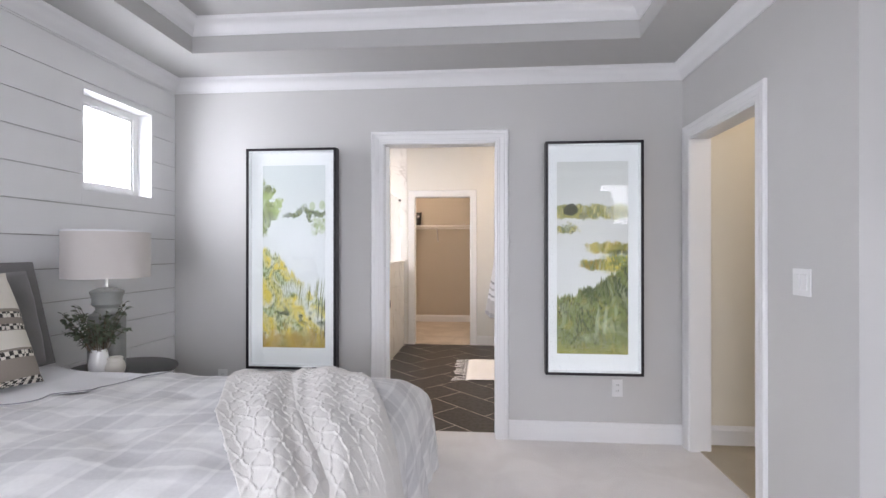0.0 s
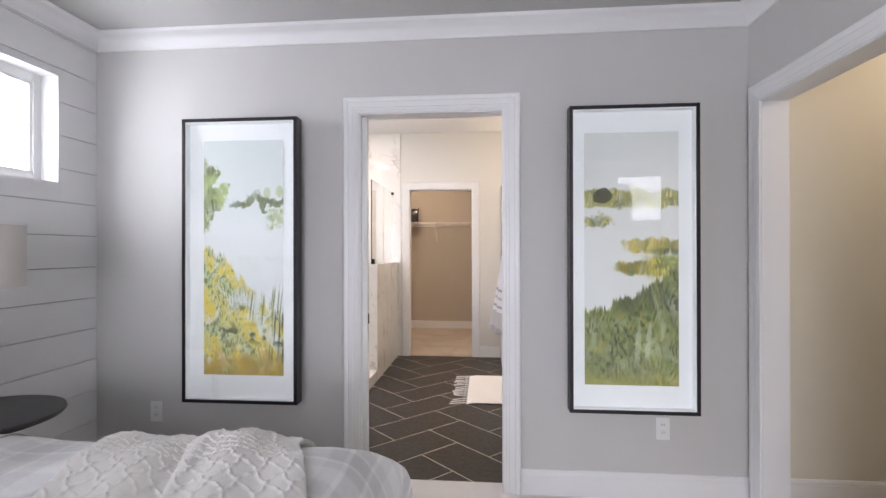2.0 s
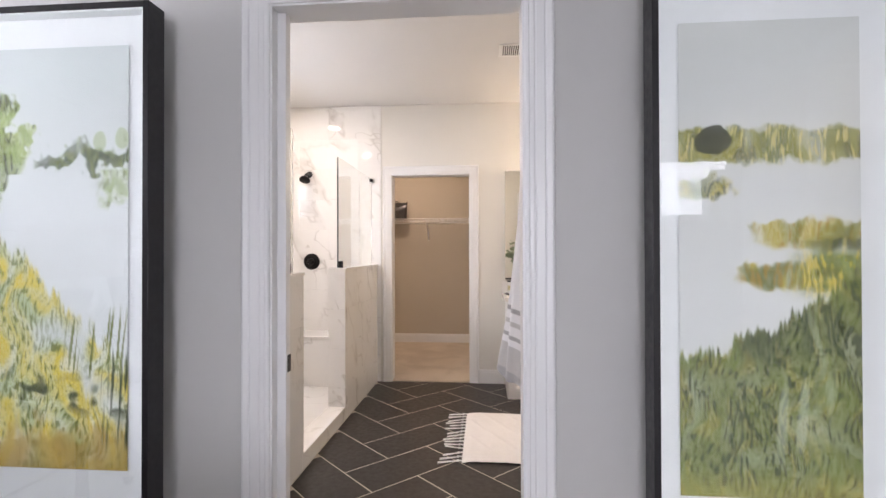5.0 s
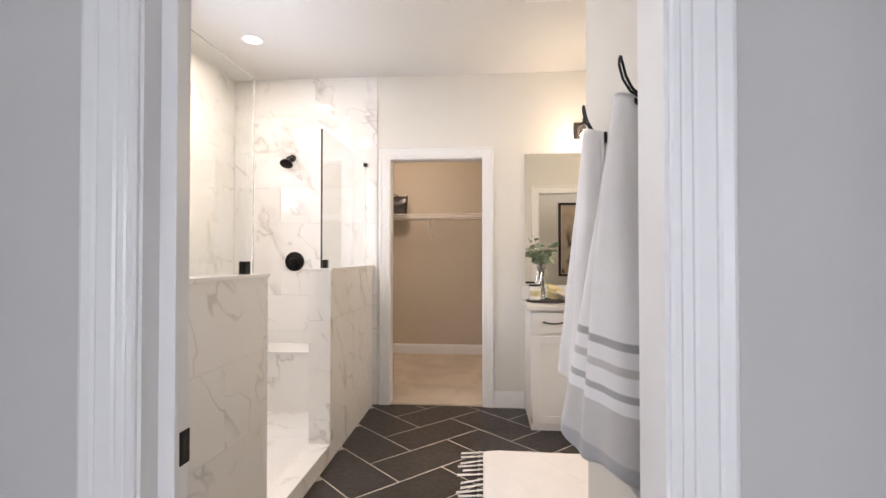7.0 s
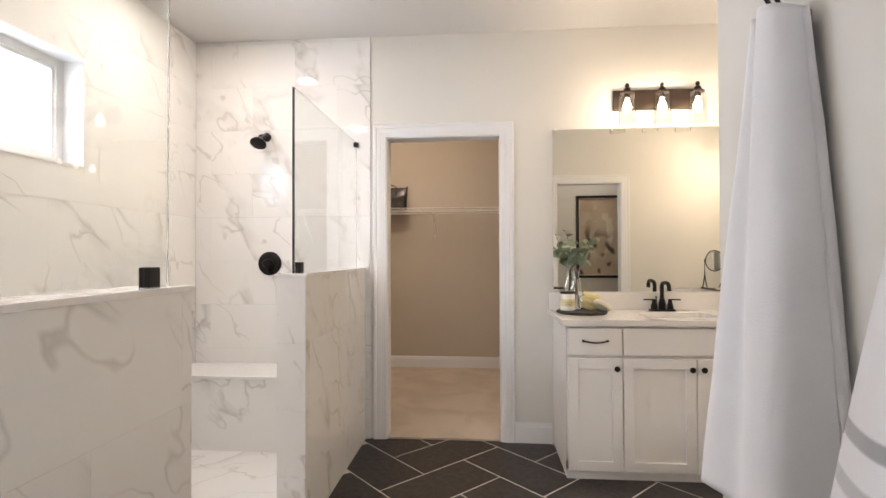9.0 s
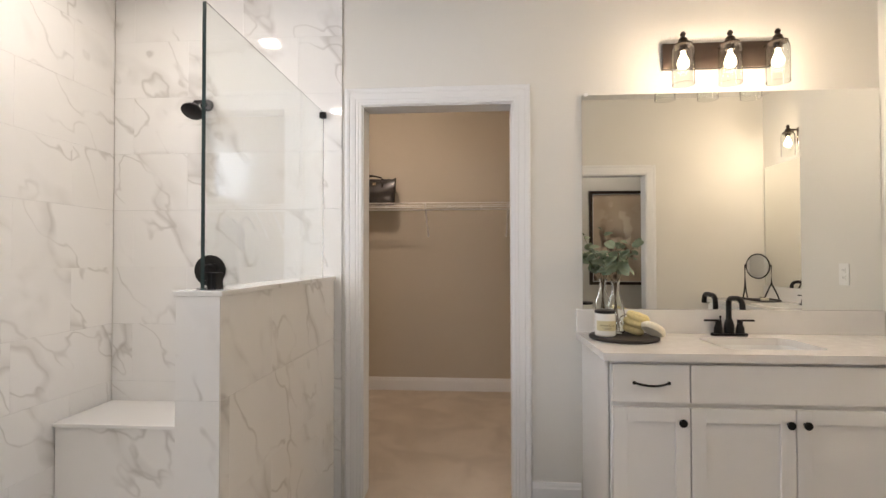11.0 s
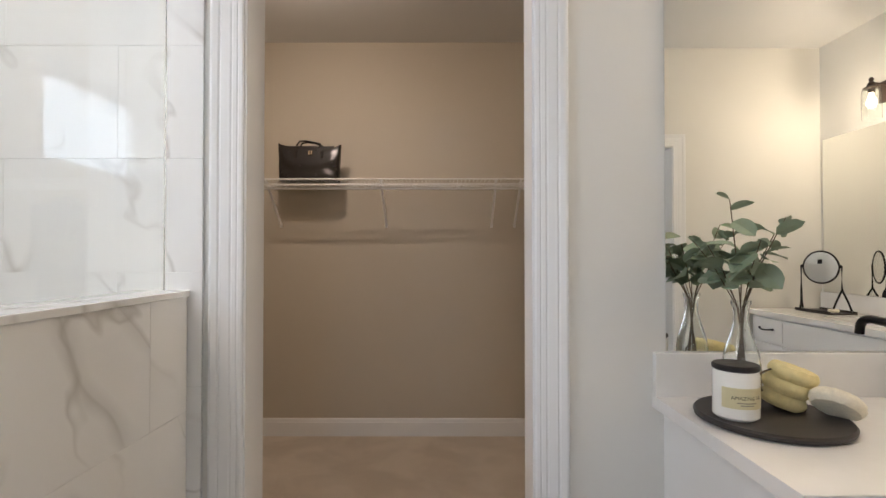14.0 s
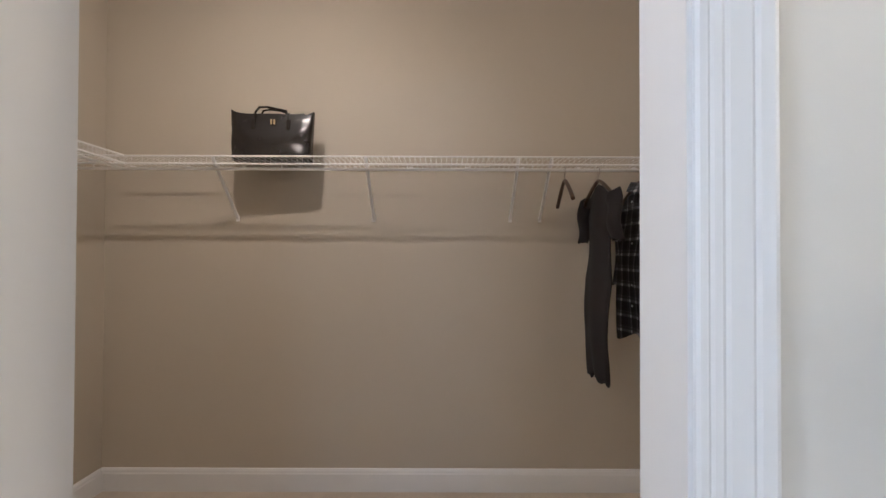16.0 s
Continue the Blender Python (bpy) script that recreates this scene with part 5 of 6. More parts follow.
def vanity_light(place_m, width=0.545):
    """A bronze bar with three clear jar shades; the wall is at y=0, the light stands out towards -y."""
    v = empty("vanity_light", (0, 0, 0), "dark bronze three-light bar with clear glass jar shades, lit", "wall lamp")
    v.matrix_world = place_m
    part("back_plate", boxes(((-width / 2, -0.02, -0.065), (width / 2, -0.001, 0.065)), bevel=0.003), "bronze", v)
    for x in (-0.216, 0, 0.216):
        bm = bmesh.new()
        tube(bm, [(x, -0.02, 0.035), (x, -0.07, 0.035), (x, -0.105, 0.038), (x, -0.122, 0.03)], 0.008, 10)
        part("arm", bm, "bronze", v, smooth=True)
        s = part("socket_cup", spun([(0, 0.058), (0.008, 0.056), (0.012, 0.046), (0.02, 0.04), (0.024, 0.022), (0.042, 0.014), (0.042, 0.008), (0.02, 0.006), (0.018, -0.02), (0, -0.02)], 24, (x, -0.122, 0)), "bronze", v, smooth=True)
        part("finial", spun([(0, 0.05), (0.011, 0.054), (0.014, 0.064), (0.008, 0.074), (0, 0.078)], 12, (x, -0.122, 0)), "bronze", s, smooth=True)
        g = part("glass_shade", spun([(0.038, 0.012), (0.047, -0.005), (0.05, -0.02), (0.05, -0.178), (0.047, -0.178), (0.047, -0.02), (0.044, -0.006), (0.035, 0.01)], 32, (x, -0.122, 0), closed=True), "glass", v, "clear glass jar shade", True)
        g.visible_shadow = False
        b = part("bulb", spun([(0, -0.02), (0.010, -0.022), (0.012, -0.038), (0.02, -0.055), (0.027, -0.075), (0.023, -0.094), (0.01, -0.104), (0, -0.106)], 20, (x, -0.122, 0)), "bulb", v, "glowing warm bulb", True)
        b.visible_shadow = False
    return v


VX, VW = 0.130, 1.394
v1 = Matrix.Translation((VX, 6.915, 0))
vanity(v1, VW, "white painted shaker vanity cabinet with matt black hardware")
countertop(v1, VW, "polished white quartz vanity top with an undermount basin")
faucet(Matrix.Translation((VX + VW / 2 - 0.02, 7.35, 0.887)))
vanity_light(Matrix.Translation((0.803, 7.424, 2.262)))
v2 = Matrix.Translation((1.739, 6.66, 0)) @ pose(0, 0, 0, 0, 0, -90)
vanity(v2, VW, "white painted shaker vanity cabinet with matt black hardware")
countertop(v2, VW, "polished white quartz vanity top with an undermount basin")
faucet(v2 @ Matrix.Translation((VW / 2, 0.41, 0.887)))
vanity_light(Matrix.Translation((2.25, 5.996, 2.262)) @ pose(0, 0, 0, 0, 0, -90))


def wall_mirror(lo, hi, label):
    m = finish("wall_mirror", boxes((lo, hi)), "mirror")
    return tagged(m, label, "mirror")


wall_mirror((0.134, 7.417, 1.005), (1.556, 7.423, 2.081), "frameless plate mirror above the vanity")
wall_mirror((2.243, 5.25, 1.005), (2.249, 6.68, 2.081), "frameless plate mirror above the second vanity")
mclip = empty("mirror_clip", (0.155, 7.416, 2.082), "small clear mirror clip on the plate mirror", "clip")
part("clip_body", boxes(((-0.009, -0.005, -0.008), (0.009, 0.004, 0.008)), bevel=0.002), "plastic", mclip)
outlet((1.559, 7.17, 1.17), -90, "white double power outlet beside the vanity")

# things on the counter
TR = (0.276, 7.22, 0.887)
M["tray_wood"] = wood_of("dark_tray_wood", (0.016, 0.013, 0.012), (0.04, 0.032, 0.028), 0.5, (4, 40, 40))
tray = finish("serving_tray", spun([(0, 0.004), (0.134, 0.004), (0.142, 0.0), (0.152, 0.004), (0.154, 0.012), (0.150, 0.017), (0, 0.017)], 64), "tray_wood", smooth=True)
tray.location = TR
tagged(tray, "round dark wooden tray on the vanity counter", "tray")
TZ = TR[2] + 0.017

candle = empty("candle", (0.188, 7.20, TZ), "white jar candle with a pale label and black lid", "candle")
part("jar", spun([(0, 0), (0.04, 0), (0.046, 0.006), (0.046, 0.098), (0.043, 0.104), (0.0, 0.104)], 40), plain("milk_glass", (0.80, 0.79, 0.75), 0.12, vary=0.03, relief=0), candle, smooth=True)
part("lid", spun([(0, 0.104), (0.044, 0.104), (0.047, 0.107), (0.047, 0.114), (0.044, 0.117), (0, 0.118)], 40), "frame_black", candle, "glossy black lid", True)


def wrap_label(a0, a1, r, z0, z1, n=16):
    bm = bmesh.new()
    rows = [(bm.verts.new((r * math.cos(radians(a)), r * math.sin(radians(a)), z0)), bm.verts.new((r * math.cos(radians(a)), r * math.sin(radians(a)), z1))) for a in [a0 + (a1 - a0) * i / n for i in range(n + 1)]]
    for p, q in zip(rows, rows[1:]):
        bm.faces.new((p[0], q[0], q[1], p[1]))
    return bm


lab = part("label", wrap_label(205, 335, 0.0466, 0.028, 0.072), plain("pale_gold_label", (0.62, 0.56, 0.34), 0.5, vary=0.06, scale=60), candle, "pale gold paper label")


def wrapped_text(text, size, r, mid_angle, z, parent, material):
    cu = bpy.data.curves.new("lettering", "FONT")
    cu.body, cu.size, cu.align_x, cu.resolution_u = text, size, "CENTER", 2
    tmp = new("lettering_source", cu)
    bpy.context.view_layer.update()
    me = bpy.data.meshes.new_from_object(tmp)
    bpy.data.objects.remove(tmp)
    for v in me.vertices:
        a = radians(mid_angle) + v.co.x / r
        v.co = Vector((r * math.cos(a), r * math.sin(a), z + v.co.y))
    me.materials.append(M[material])
    ob = new("lettering", me)
    ob.parent = parent
    return ob


wrapped_text("AMAZING GR", 0.0105, 0.0469, 268, 0.048, lab, "frame_black")
bars = bmesh.new()
for a0, a1, z in ((242, 292, 0.040), (250, 284, 0.035)):
    q = wrap_label(a0, a1, 0.0469, z, z + 0.0022, 8)
    me = bpy.data.meshes.new("bar")
    q.to_mesh(me)
    q.free()
    bars.from_mesh(me)
    bpy.data.meshes.remove(me)
part("small_print", bars, plain("grey_print", (0.25, 0.23, 0.18), 0.6, relief=0), lab)

vase = empty("glass_vase", (0.262, 7.30, TZ), "clear glass bottle vase holding eucalyptus stems", "vase")
outer = [(0.0, 0.0), (0.036, 0.0), (0.042, 0.008), (0.042, 0.09), (0.038, 0.12), (0.024, 0.165), (0.017, 0.195), (0.017, 0.225), (0.022, 0.238), (0.0225, 0.246)]
inner = [(r - 0.003, z) for r, z in outer[1:]][::-1]
part("bottle", spun(outer + inner[:-1] + [(0.036, 0.012), (0, 0.010)], 36), "glass", vase, smooth=True).visible_shadow = False
M["eucalyptus"] = leaf_colour("grey_green_leaf", (0.22, 0.28, 0.17), (0.44, 0.52, 0.40), 0.55)
euc = empty("eucalyptus", (0.262, 7.30, TZ), "grey-green eucalyptus stems standing in the glass vase", "plant")
rng = random.Random(12)
for k in range(9):
    stem = bmesh.new()
    az = 2 * math.pi * k / 9 + rng.uniform(-0.3, 0.3)
    out = rng.uniform(0.05, 0.135)
    tip = Vector((out * math.cos(az) - 0.01, 0.7 * out * math.sin(az) - 0.02, 0.345 + 0.15 * rng.random()))
    base = Vector((0.018 * math.cos(az + 2.8), 0.018 * math.sin(az + 2.8), 0.016))
    neck = Vector((0.008 * math.cos(az), 0.008 * math.sin(az), 0.23))
    pts = [base, neck, neck.lerp(tip, 0.5) + Vector((0, 0, 0.015)), tip]
    tube(stem, pts, 0.0016, 6, 0.6)
    part("stem", stem, "twig", euc)
    for q in range(7):
        f = 0.3 + 0.7 * q / 6
        p = neck.lerp(tip, f) + Vector((0, 0, 0.03 * math.sin(math.pi * f) * 0.5))
        mt = Matrix.Translation(p) @ Euler((rng.uniform(-0.9, 0.9), rng.uniform(-0.7, 0.6), rng.uniform(0, 2 * math.pi))).to_matrix().to_4x4()
        L = rng.uniform(0.048, 0.074) * (1 - 0.3 * (f > 0.8))
        k2 = leaf_mesh(L, L * rng.uniform(0.62, 0.86), 0.25, 6, True)
        k2.transform(mt)
        part("leaf", k2, "eucalyptus", euc)

M["sponge"] = plain("yellow_sponge", (0.76, 0.65, 0.33), 0.95, vary=0.25, scale=60, grain=220, relief=1.0)
M["bristle"] = plain("cream_bristle", (0.78, 0.72, 0.58), 0.9, vary=0.2, scale=120, grain=300, relief=1.0)


def puffy(rx, ry, h, seed, lobes=0):
    bm = spun([(0, 0)] + [(1 - 0.12 * abs(math.cos(math.pi * i / 10)) ** 3 if 0 < i < 10 else 0.85, i / 10) for i in range(11)] + [(0, 1)], 36)
    for v in bm.verts:
        a = math.atan2(v.co.y, v.co.x)
        k = 1 + 0.03 * noise.noise((v.co.x * 3, v.co.y * 3, seed + v.co.z * 2)) + lobes * 0.02 * math.sin(a * 14)
        v.co = Vector((v.co.x * rx * k, v.co.y * ry * k, v.co.z * h * (1 + 0.05 * noise.noise((v.co.x * 4, v.co.y * 4, seed)))))
    return bm


sponge = empty("bath_sponge", (0.325, 7.26, TZ), "yellow bath sponges tied together on the tray", "sponge")
lean = pose(0, 0, 0.008, 8, 17, 0)
for nm, k, r in (("sponge_lower", 0, 0.049), ("sponge_middle", 1, 0.052), ("sponge_upper", 2, 0.053)):
    sl = puffy(r, r * 0.9, 0.031, 2 + 3 * k)
    sl.transform(lean @ Matrix.Translation((0.002 * (-1) ** k, 0.0, 0.0315 * k)))
    part(nm, sl, "sponge", sponge, smooth=True)
bm = bmesh.new()
tube(bm, [lean @ Vector((-0.052 - 0.022 * math.sin(math.pi * i / 16), -0.004, 0.02 + 0.055 * i / 16)) for i in range(17)], 0.0022, 6)
part("cord", bm, "twig", sponge, "thin brown hanging cord")
brush = empty("scrub_brush", (0.388, 7.175, TZ), "cream scalloped scrubber resting against the sponges", "brush")
b1 = puffy(0.056, 0.048, 0.030, 9, 1.6)
b1.transform(pose(0, 0, 0.022, -14, 33, 12))
part("scrubber", b1, "bristle", brush, smooth=True)

# second vanity: tray and round mirror on a stand
t2 = finish("small_tray", boxes(((-0.09, -0.15, 0), (0.09, 0.15, 0.008)), ((-0.09, -0.15, 0.008), (-0.08, 0.15, 0.02)), ((0.08, -0.15, 0.008), (0.09, 0.15, 0.02)), bevel=0.002), "tray_wood")
t2.location = (2.05, 5.50, 0.887)
tagged(t2, "dark rectangular tray on the second vanity", "tray")
vm = empty("vanity_mirror", (2.05, 5.47, 0.895), "round black standing mirror on the second vanity", "mirror", turn=-115)
vm.scale = (1.2, 1.2, 1.2)
bm = bmesh.new()
tube(bm, [(0.088 * math.cos(a), 0, 0.24 + 0.088 * math.sin(a)) for a in [2 * math.pi * i / 40 for i in range(41)]], 0.005, 8)
part("rim", bm, "black", vm, smooth=True)
d = spun([(0, -0.002), (0.086, -0.002), (0.086, 0.002), (0, 0.002)], 40)
d.transform(pose(0, 0, 0.24, 90, 0, 0))
part("glass_disc", d, "mirror", vm)
bm = bmesh.new()
for sx in (-1, 1):
    tube(bm, [(sx * 0.10, 0, 0.25), (sx * 0.10, 0, 0.12), (sx * 0.085, -0.03, 0.05), (sx * 0.08, -0.05, 0.005)], 0.005, 8)
    tube(bm, [(sx * 0.10, 0, 0.12), (sx * 0.115, 0.03, 0.05), (sx * 0.12, 0.05, 0.005)], 0.005, 8)
    tube(bm, [(sx * 0.10, 0, 0.25), (sx * 0.088, 0, 0.24)], 0.006, 8)
part("stand", bm, "black", vm, smooth=True)
sp2 = finish("soap", puffy(0.035, 0.025, 0.022, 3), "bristle", smooth=True)
sp2.location = (2.04, 5.585, 0.895)
tagged(sp2, "cream soap bar on the dark tray", "soap")

picture(0.885, 1.62, 0.95, 2.02, 4.217, 0.04, bloom, (0.03, 0.97, 0.03, 0.97), "brown framed painting of loose blossoms in the toilet room", 0.035, 180, (60, 90), "bronze", False, 0.02)

# ---- bathroom: shower ----
GX0, GX1 = -1.272, -1.134


def slab_wall(name, y0, y1, label):
    return structure(finish(name, boxes(((GX0 + 0.01, y0, 0), (GX1 - 0.01, y1, 1.150))), "white_grout"), label, "half wall")


hw1 = slab_wall("half_wall_1", 4.216, 5.412, "marble tiled half wall of the shower")
hw2 = slab_wall("half_wall_2", 6.294, 7.415, "marble tiled half wall of the shower")
structure(finish("shower_curb", boxes(((GX0 + 0.004, 5.40, 0), (GX1 - 0.001, 6.30, 0.10)), bevel=0.003), "marble"), "white marble shower threshold", "curb")
for y0, y1 in ((4.216, 5.424), (6.282, 7.413)):
    structure(finish("wall_cap", boxes(((GX0 - 0.006, y0, 1.150), (GX1 + 0.006, y1, 1.166)), bevel=0.002), "marble"), "white marble cap on the shower half wall", "trim")
structure(finish("shower_bench", boxes(((-2.345, 7.06, 0.03), (GX0, 7.412, 0.487))), "marble"), "marble faced shower bench", "bench")
structure(finish("bench_top", boxes(((-2.345, 7.04, 0.487), (GX0 - 0.001, 7.412, 0.503)), bevel=0.002), "porcelain"), "white stone seat on the shower bench", "bench")


def shower_glass(y0, y1, z1, label):
    g = empty("shower_screen", (-1.2, (y0 + y1) / 2, 1.166), label, "shower screen")
    h, w = z1 - 1.166, (y1 - y0) / 2
    p = part("pane", boxes(((-0.005, -w, 0.001), (0.005, w, h))), "shower_glass", g)
    p.visible_shadow = False
    return g


def clamp(parent, y, z, h=0.052, w=0.045):
    part("clamp", boxes(((-0.017, y - w / 2, z), (0.017, y + w / 2, z + h)), bevel=0.003), "black", parent, "matt black glass clamp")


s1 = shower_glass(4.22, 5.405, 2.008, "frameless clear glass shower screen on the half wall")
clamp(s1, 0.52, -0.001)
clamp(s1, -0.45, -0.001)
part("glass_edge", boxes(((-0.005, 0.5926, 0.001), (0.005, 0.594, 0.842))), "glass", s1)
s2 = shower_glass(6.305, 7.412, 2.024, "frameless clear glass shower screen on the half wall")
clamp(s2, -0.49, -0.001)
part("glass_edge", boxes(((-0.0055, -0.5555, 0.001), (0.0055, -0.5535, 0.858))), "edge_glass", s2, "dark polished glass edge")
part("wall_clip", boxes(((-0.02, 0.535, 0.825), (0.02, 0.5535, 0.856)), bevel=0.002), "black", s2, "small matt black wall clip")

head = empty("showerhead", (-1.832, 7.412, 2.075), "matt black shower head on a short arm", "shower head")
fl = spun([(0, 0), (0.032, 0), (0.03, 0.008), (0.012, 0.012), (0, 0.012)], 28)
fl.transform(pose(0, 0, 0, 90, 0, 0))
part("flange", fl, "black", head, smooth=True)
bm = bmesh.new()
tube(bm, [(0, 0, 0), (0, -0.05, 0.004), (0, -0.085, -0.01), (0, -0.10, -0.025)], 0.011, 12)
part("arm", bm, "black", head, smooth=True)
hd = spun([(0, 0.02), (0.014, 0.02), (0.016, 0.0), (0.024, -0.012), (0.044, -0.032), (0.053, -0.046), (0.053, -0.054), (0.047, -0.057), (0, -0.056)], 32)
hd.transform(Matrix.Translation((0, -0.105, -0.03)) @ pose(0, 0, 0, -32, 0, 0))
part("rose", hd, "black", head, smooth=True)
valve = empty("shower_valve", (-1.808, 7.412, 1.195), "round matt black shower valve with a lever", "shower valve")
fl = spun([(0, 0), (0.082, 0), (0.082, 0.006), (0.076, 0.010), (0.034, 0.012), (0.032, 0.045), (0.026, 0.055), (0, 0.056)], 40)
fl.transform(pose(0, 0, 0, 90, 0, 0))
part("escutcheon", fl, "black", valve, smooth=True)
part("lever", boxes(((-0.01, -0.062, -0.075), (0.01, -0.048, 0.01)), bevel=0.005), "black", valve)
M["lit_lens"] = glow("downlight_lens", (1.0, 0.86, 0.68), 14.0)
for p in ((-1.82, 6.65), (-1.80, 5.07)):
    c = empty("downlight", (*p, CEIL), "white recessed ceiling downlight, lit", "ceiling lamp", "shower downlights")
    part("trim_ring", spun([(0.058, -0.002), (0.078, -0.003), (0.08, 0.0), (0.062, 0.001), (0.056, 0.0)], 40, closed=True), "plastic", c, smooth=True)
    part("lens", spun([(0, -0.0035), (0.058, -0.002), (0.058, -0.001), (0, -0.001)], 32), "lit_lens", c, "glowing frosted lens")


def ceiling_vent(x, y, w, d, label):
    v = empty("ceiling_vent", (x, y, CEIL), label, "vent")
    part("vent_frame", boxes(((-w / 2, -d / 2, -0.006), (w / 2, -d / 2 + 0.022, 0.0)), ((-w / 2, d / 2 - 0.022, -0.006), (w / 2, d / 2, 0.0)), ((-w / 2, -d / 2 + 0.022, -0.006), (-w / 2 + 0.022, d / 2 - 0.022, 0.0)), ((w / 2 - 0.022, -d / 2 + 0.022, -0.006), (w / 2, d / 2 - 0.022, 0.0)), ((-0.006, -d / 2 + 0.022, -0.006), (0.006, d / 2 - 0.022, 0.0))), "plastic", v)
    # Flat black sheet under the ceiling; the duct's shade is put in its colour.
    part("duct", boxes(((-w / 2 + 0.02, -d / 2 + 0.02, -0.002), (w / 2 - 0.02, d / 2 - 0.02, -0.001))), "black", v, "flat black sheet in place of the shaded opening")
    n = int((w - 0.044) / 0.014)
    for i in range(n):
        x0 = -w / 2 + 0.025 + i * (w - 0.05) / (n - 1)
        bm = boxes(((-0.003, -d / 2 + 0.022, -0.0055), (0.003, d / 2 - 0.022, -0.002)))
        bm.transform(Matrix.Translation((x0, 0, 0)))
        part("slat", bm, "plastic", v)
    return v


# ---- bathroom: towels, hooks, rug ----
def towel_cloth(name, stripes):
    m, n, l, b = shader(name, 0.97)
    v = local(n)
    sep = n.new("ShaderNodeSeparateXYZ")
    l.new(v, sep.inputs[0])
    white, grey, pale = (0.80, 0.80, 0.82), (0.36, 0.36, 0.38), (0.52, 0.51, 0.51)
    if stripes:
        k = n.new("ShaderNodeMapRange")
        k.inputs["From Min"].default_value, k.inputs["From Max"].default_value = -0.782, -0.282
        wob = n.new("ShaderNodeMath")
        wob.operation = "MULTIPLY_ADD"
        l.new(sep.outputs["Y"], wob.inputs[0])
        wob.inputs[1].default_value = -0.10
        l.new(sep.outputs["Z"], wob.inputs[2])
        l.new(wob.outputs[0], k.inputs["Value"])
        c = ramp(n, l, k.outputs[0], [(0.0, grey), (0.04, grey), (0.05, pale), (0.235, pale), (0.24, white), (0.285, white), (0.29, grey), (0.315, grey), (0.32, white), (0.385, white), (0.39, pale), (0.42, pale), (0.425, white), (0.485, white), (0.49, grey), (0.52, grey), (0.525, white)])
    else:
        k = n.new("ShaderNodeMapRange")
        k.inputs["From Min"].default_value, k.inputs["From Max"].default_value = -0.80, -0.30
        l.new(sep.outputs["Z"], k.inputs["Value"])
        c = ramp(n, l, k.outputs[0], [(0.0, grey), (0.03, grey), (0.035, white)])
    f = mix_rgb(n, l, 0.12, c, noise_tex(n, l, 200, 3, vec=v), "SOFT_LIGHT")
    l.new(f, b.inputs["Base Color"])
    b.inputs["Sheen Weight"].default_value = 0.5
    bump(n, l, b, noise_tex(n, l, 650, 3, vec=v), 0.5, 0.002)
    return m


def towel(at, seed, material, half, depth, length, label, flap=0.0):
    """Terry cloth gathered on a hook: a squared bunch over the hook that opens downwards in folds, with the back layer hanging lower. The wall is at x=0, the room on -x."""
    def pt(u, v):
        a = math.pi * (u * 1.30 - 0.15)
        f = v ** 0.92
        wy, wx = 0.040 + (half - 0.018) * f, 0.046 + (depth - 0.026) * f
        pleat = math.exp(-((u - 0.56 + 0.10 * v) / 0.055) ** 2) * (1 - 0.45 * v)
        fold = 1 + f * (0.10 * math.sin(a * 3 + seed + 1.2 * v) + 0.07 * math.sin(a * 5 + seed * 2)) + 0.02 * noise.noise((u * 5, v * 6, seed)) - 0.30 * pleat
        y = -math.cos(a) * wy * fold
        x = -0.018 - max(0.0, math.sin(a)) ** 0.8 * wx * fold - 0.006 * (1 - v)
        if math.sin(a) < 0:
            x = -0.014 - 0.003 * math.sin(u * 40)
            y *= 0.9
        z = -v * length + 0.035 * math.sin(math.pi * u) ** 0.5 * (1 - v) ** 8 - 0.02 * pleat * (1 - v) ** 6
        z -= v ** 4 * (0.05 * (1 - u) + 0.02 * math.sin(u * 5.2 + seed) + 0.012 * math.sin(u * 17 + seed))
        return x, y, z
    bm = cloth_grid(80, 80, pt)
    if flap:
        def back(u, v):
            y = (u - 0.5) * 2 * (0.03 + (half * 0.92) * v) + 0.008 * math.sin(v * 9 + seed)
            z = -0.05 - v * (length - 0.05 + flap * (0.25 + 0.75 * (1 - u)))
            return -0.014 - 0.010 * v * (1 + math.sin(u * 16 + seed)), y, z
        q = cloth_grid(30, 50, back)
        me = bpy.data.meshes.new("flap")
        q.to_mesh(me)
        q.free()
        bm.from_mesh(me)
        bpy.data.meshes.remove(me)
    ob = finish("towel", bm, material, smooth=True)
    thicken(ob, 0.008)
    ob.location = at
    return tagged(ob, label, "towel")


def hook(y, z):
    h = empty("towel_hook", (0.172, y, z), "matt black wire towel hook on the wall", "hook", "towel hooks")
    part("hook_plate", boxes(((-0.008, -0.012, -0.02), (-0.0005, 0.012, 0.014)), bevel=0.003), "black", h)
    bm = bmesh.new()
    for sy in (-1, 1):
        tube(bm, [(-0.006, sy * 0.003, 0.0), (-0.022, sy * 0.005, 0.004), (-0.045, sy * 0.008, 0.022), (-0.06, sy * 0.011, 0.05), (-0.068, sy * 0.012, 0.082), (-0.069, sy * 0.008, 0.094), (-0.069, 0, 0.099)], 0.0032, 8)
        tube(bm, [(-0.006, sy * 0.003, -0.008), (-0.024, sy * 0.005, -0.018), (-0.034, sy * 0.004, -0.006), (-0.036, 0, 0.002)], 0.003, 8)
    part("hook_wire", bm, "black", h, smooth=True)
    return h


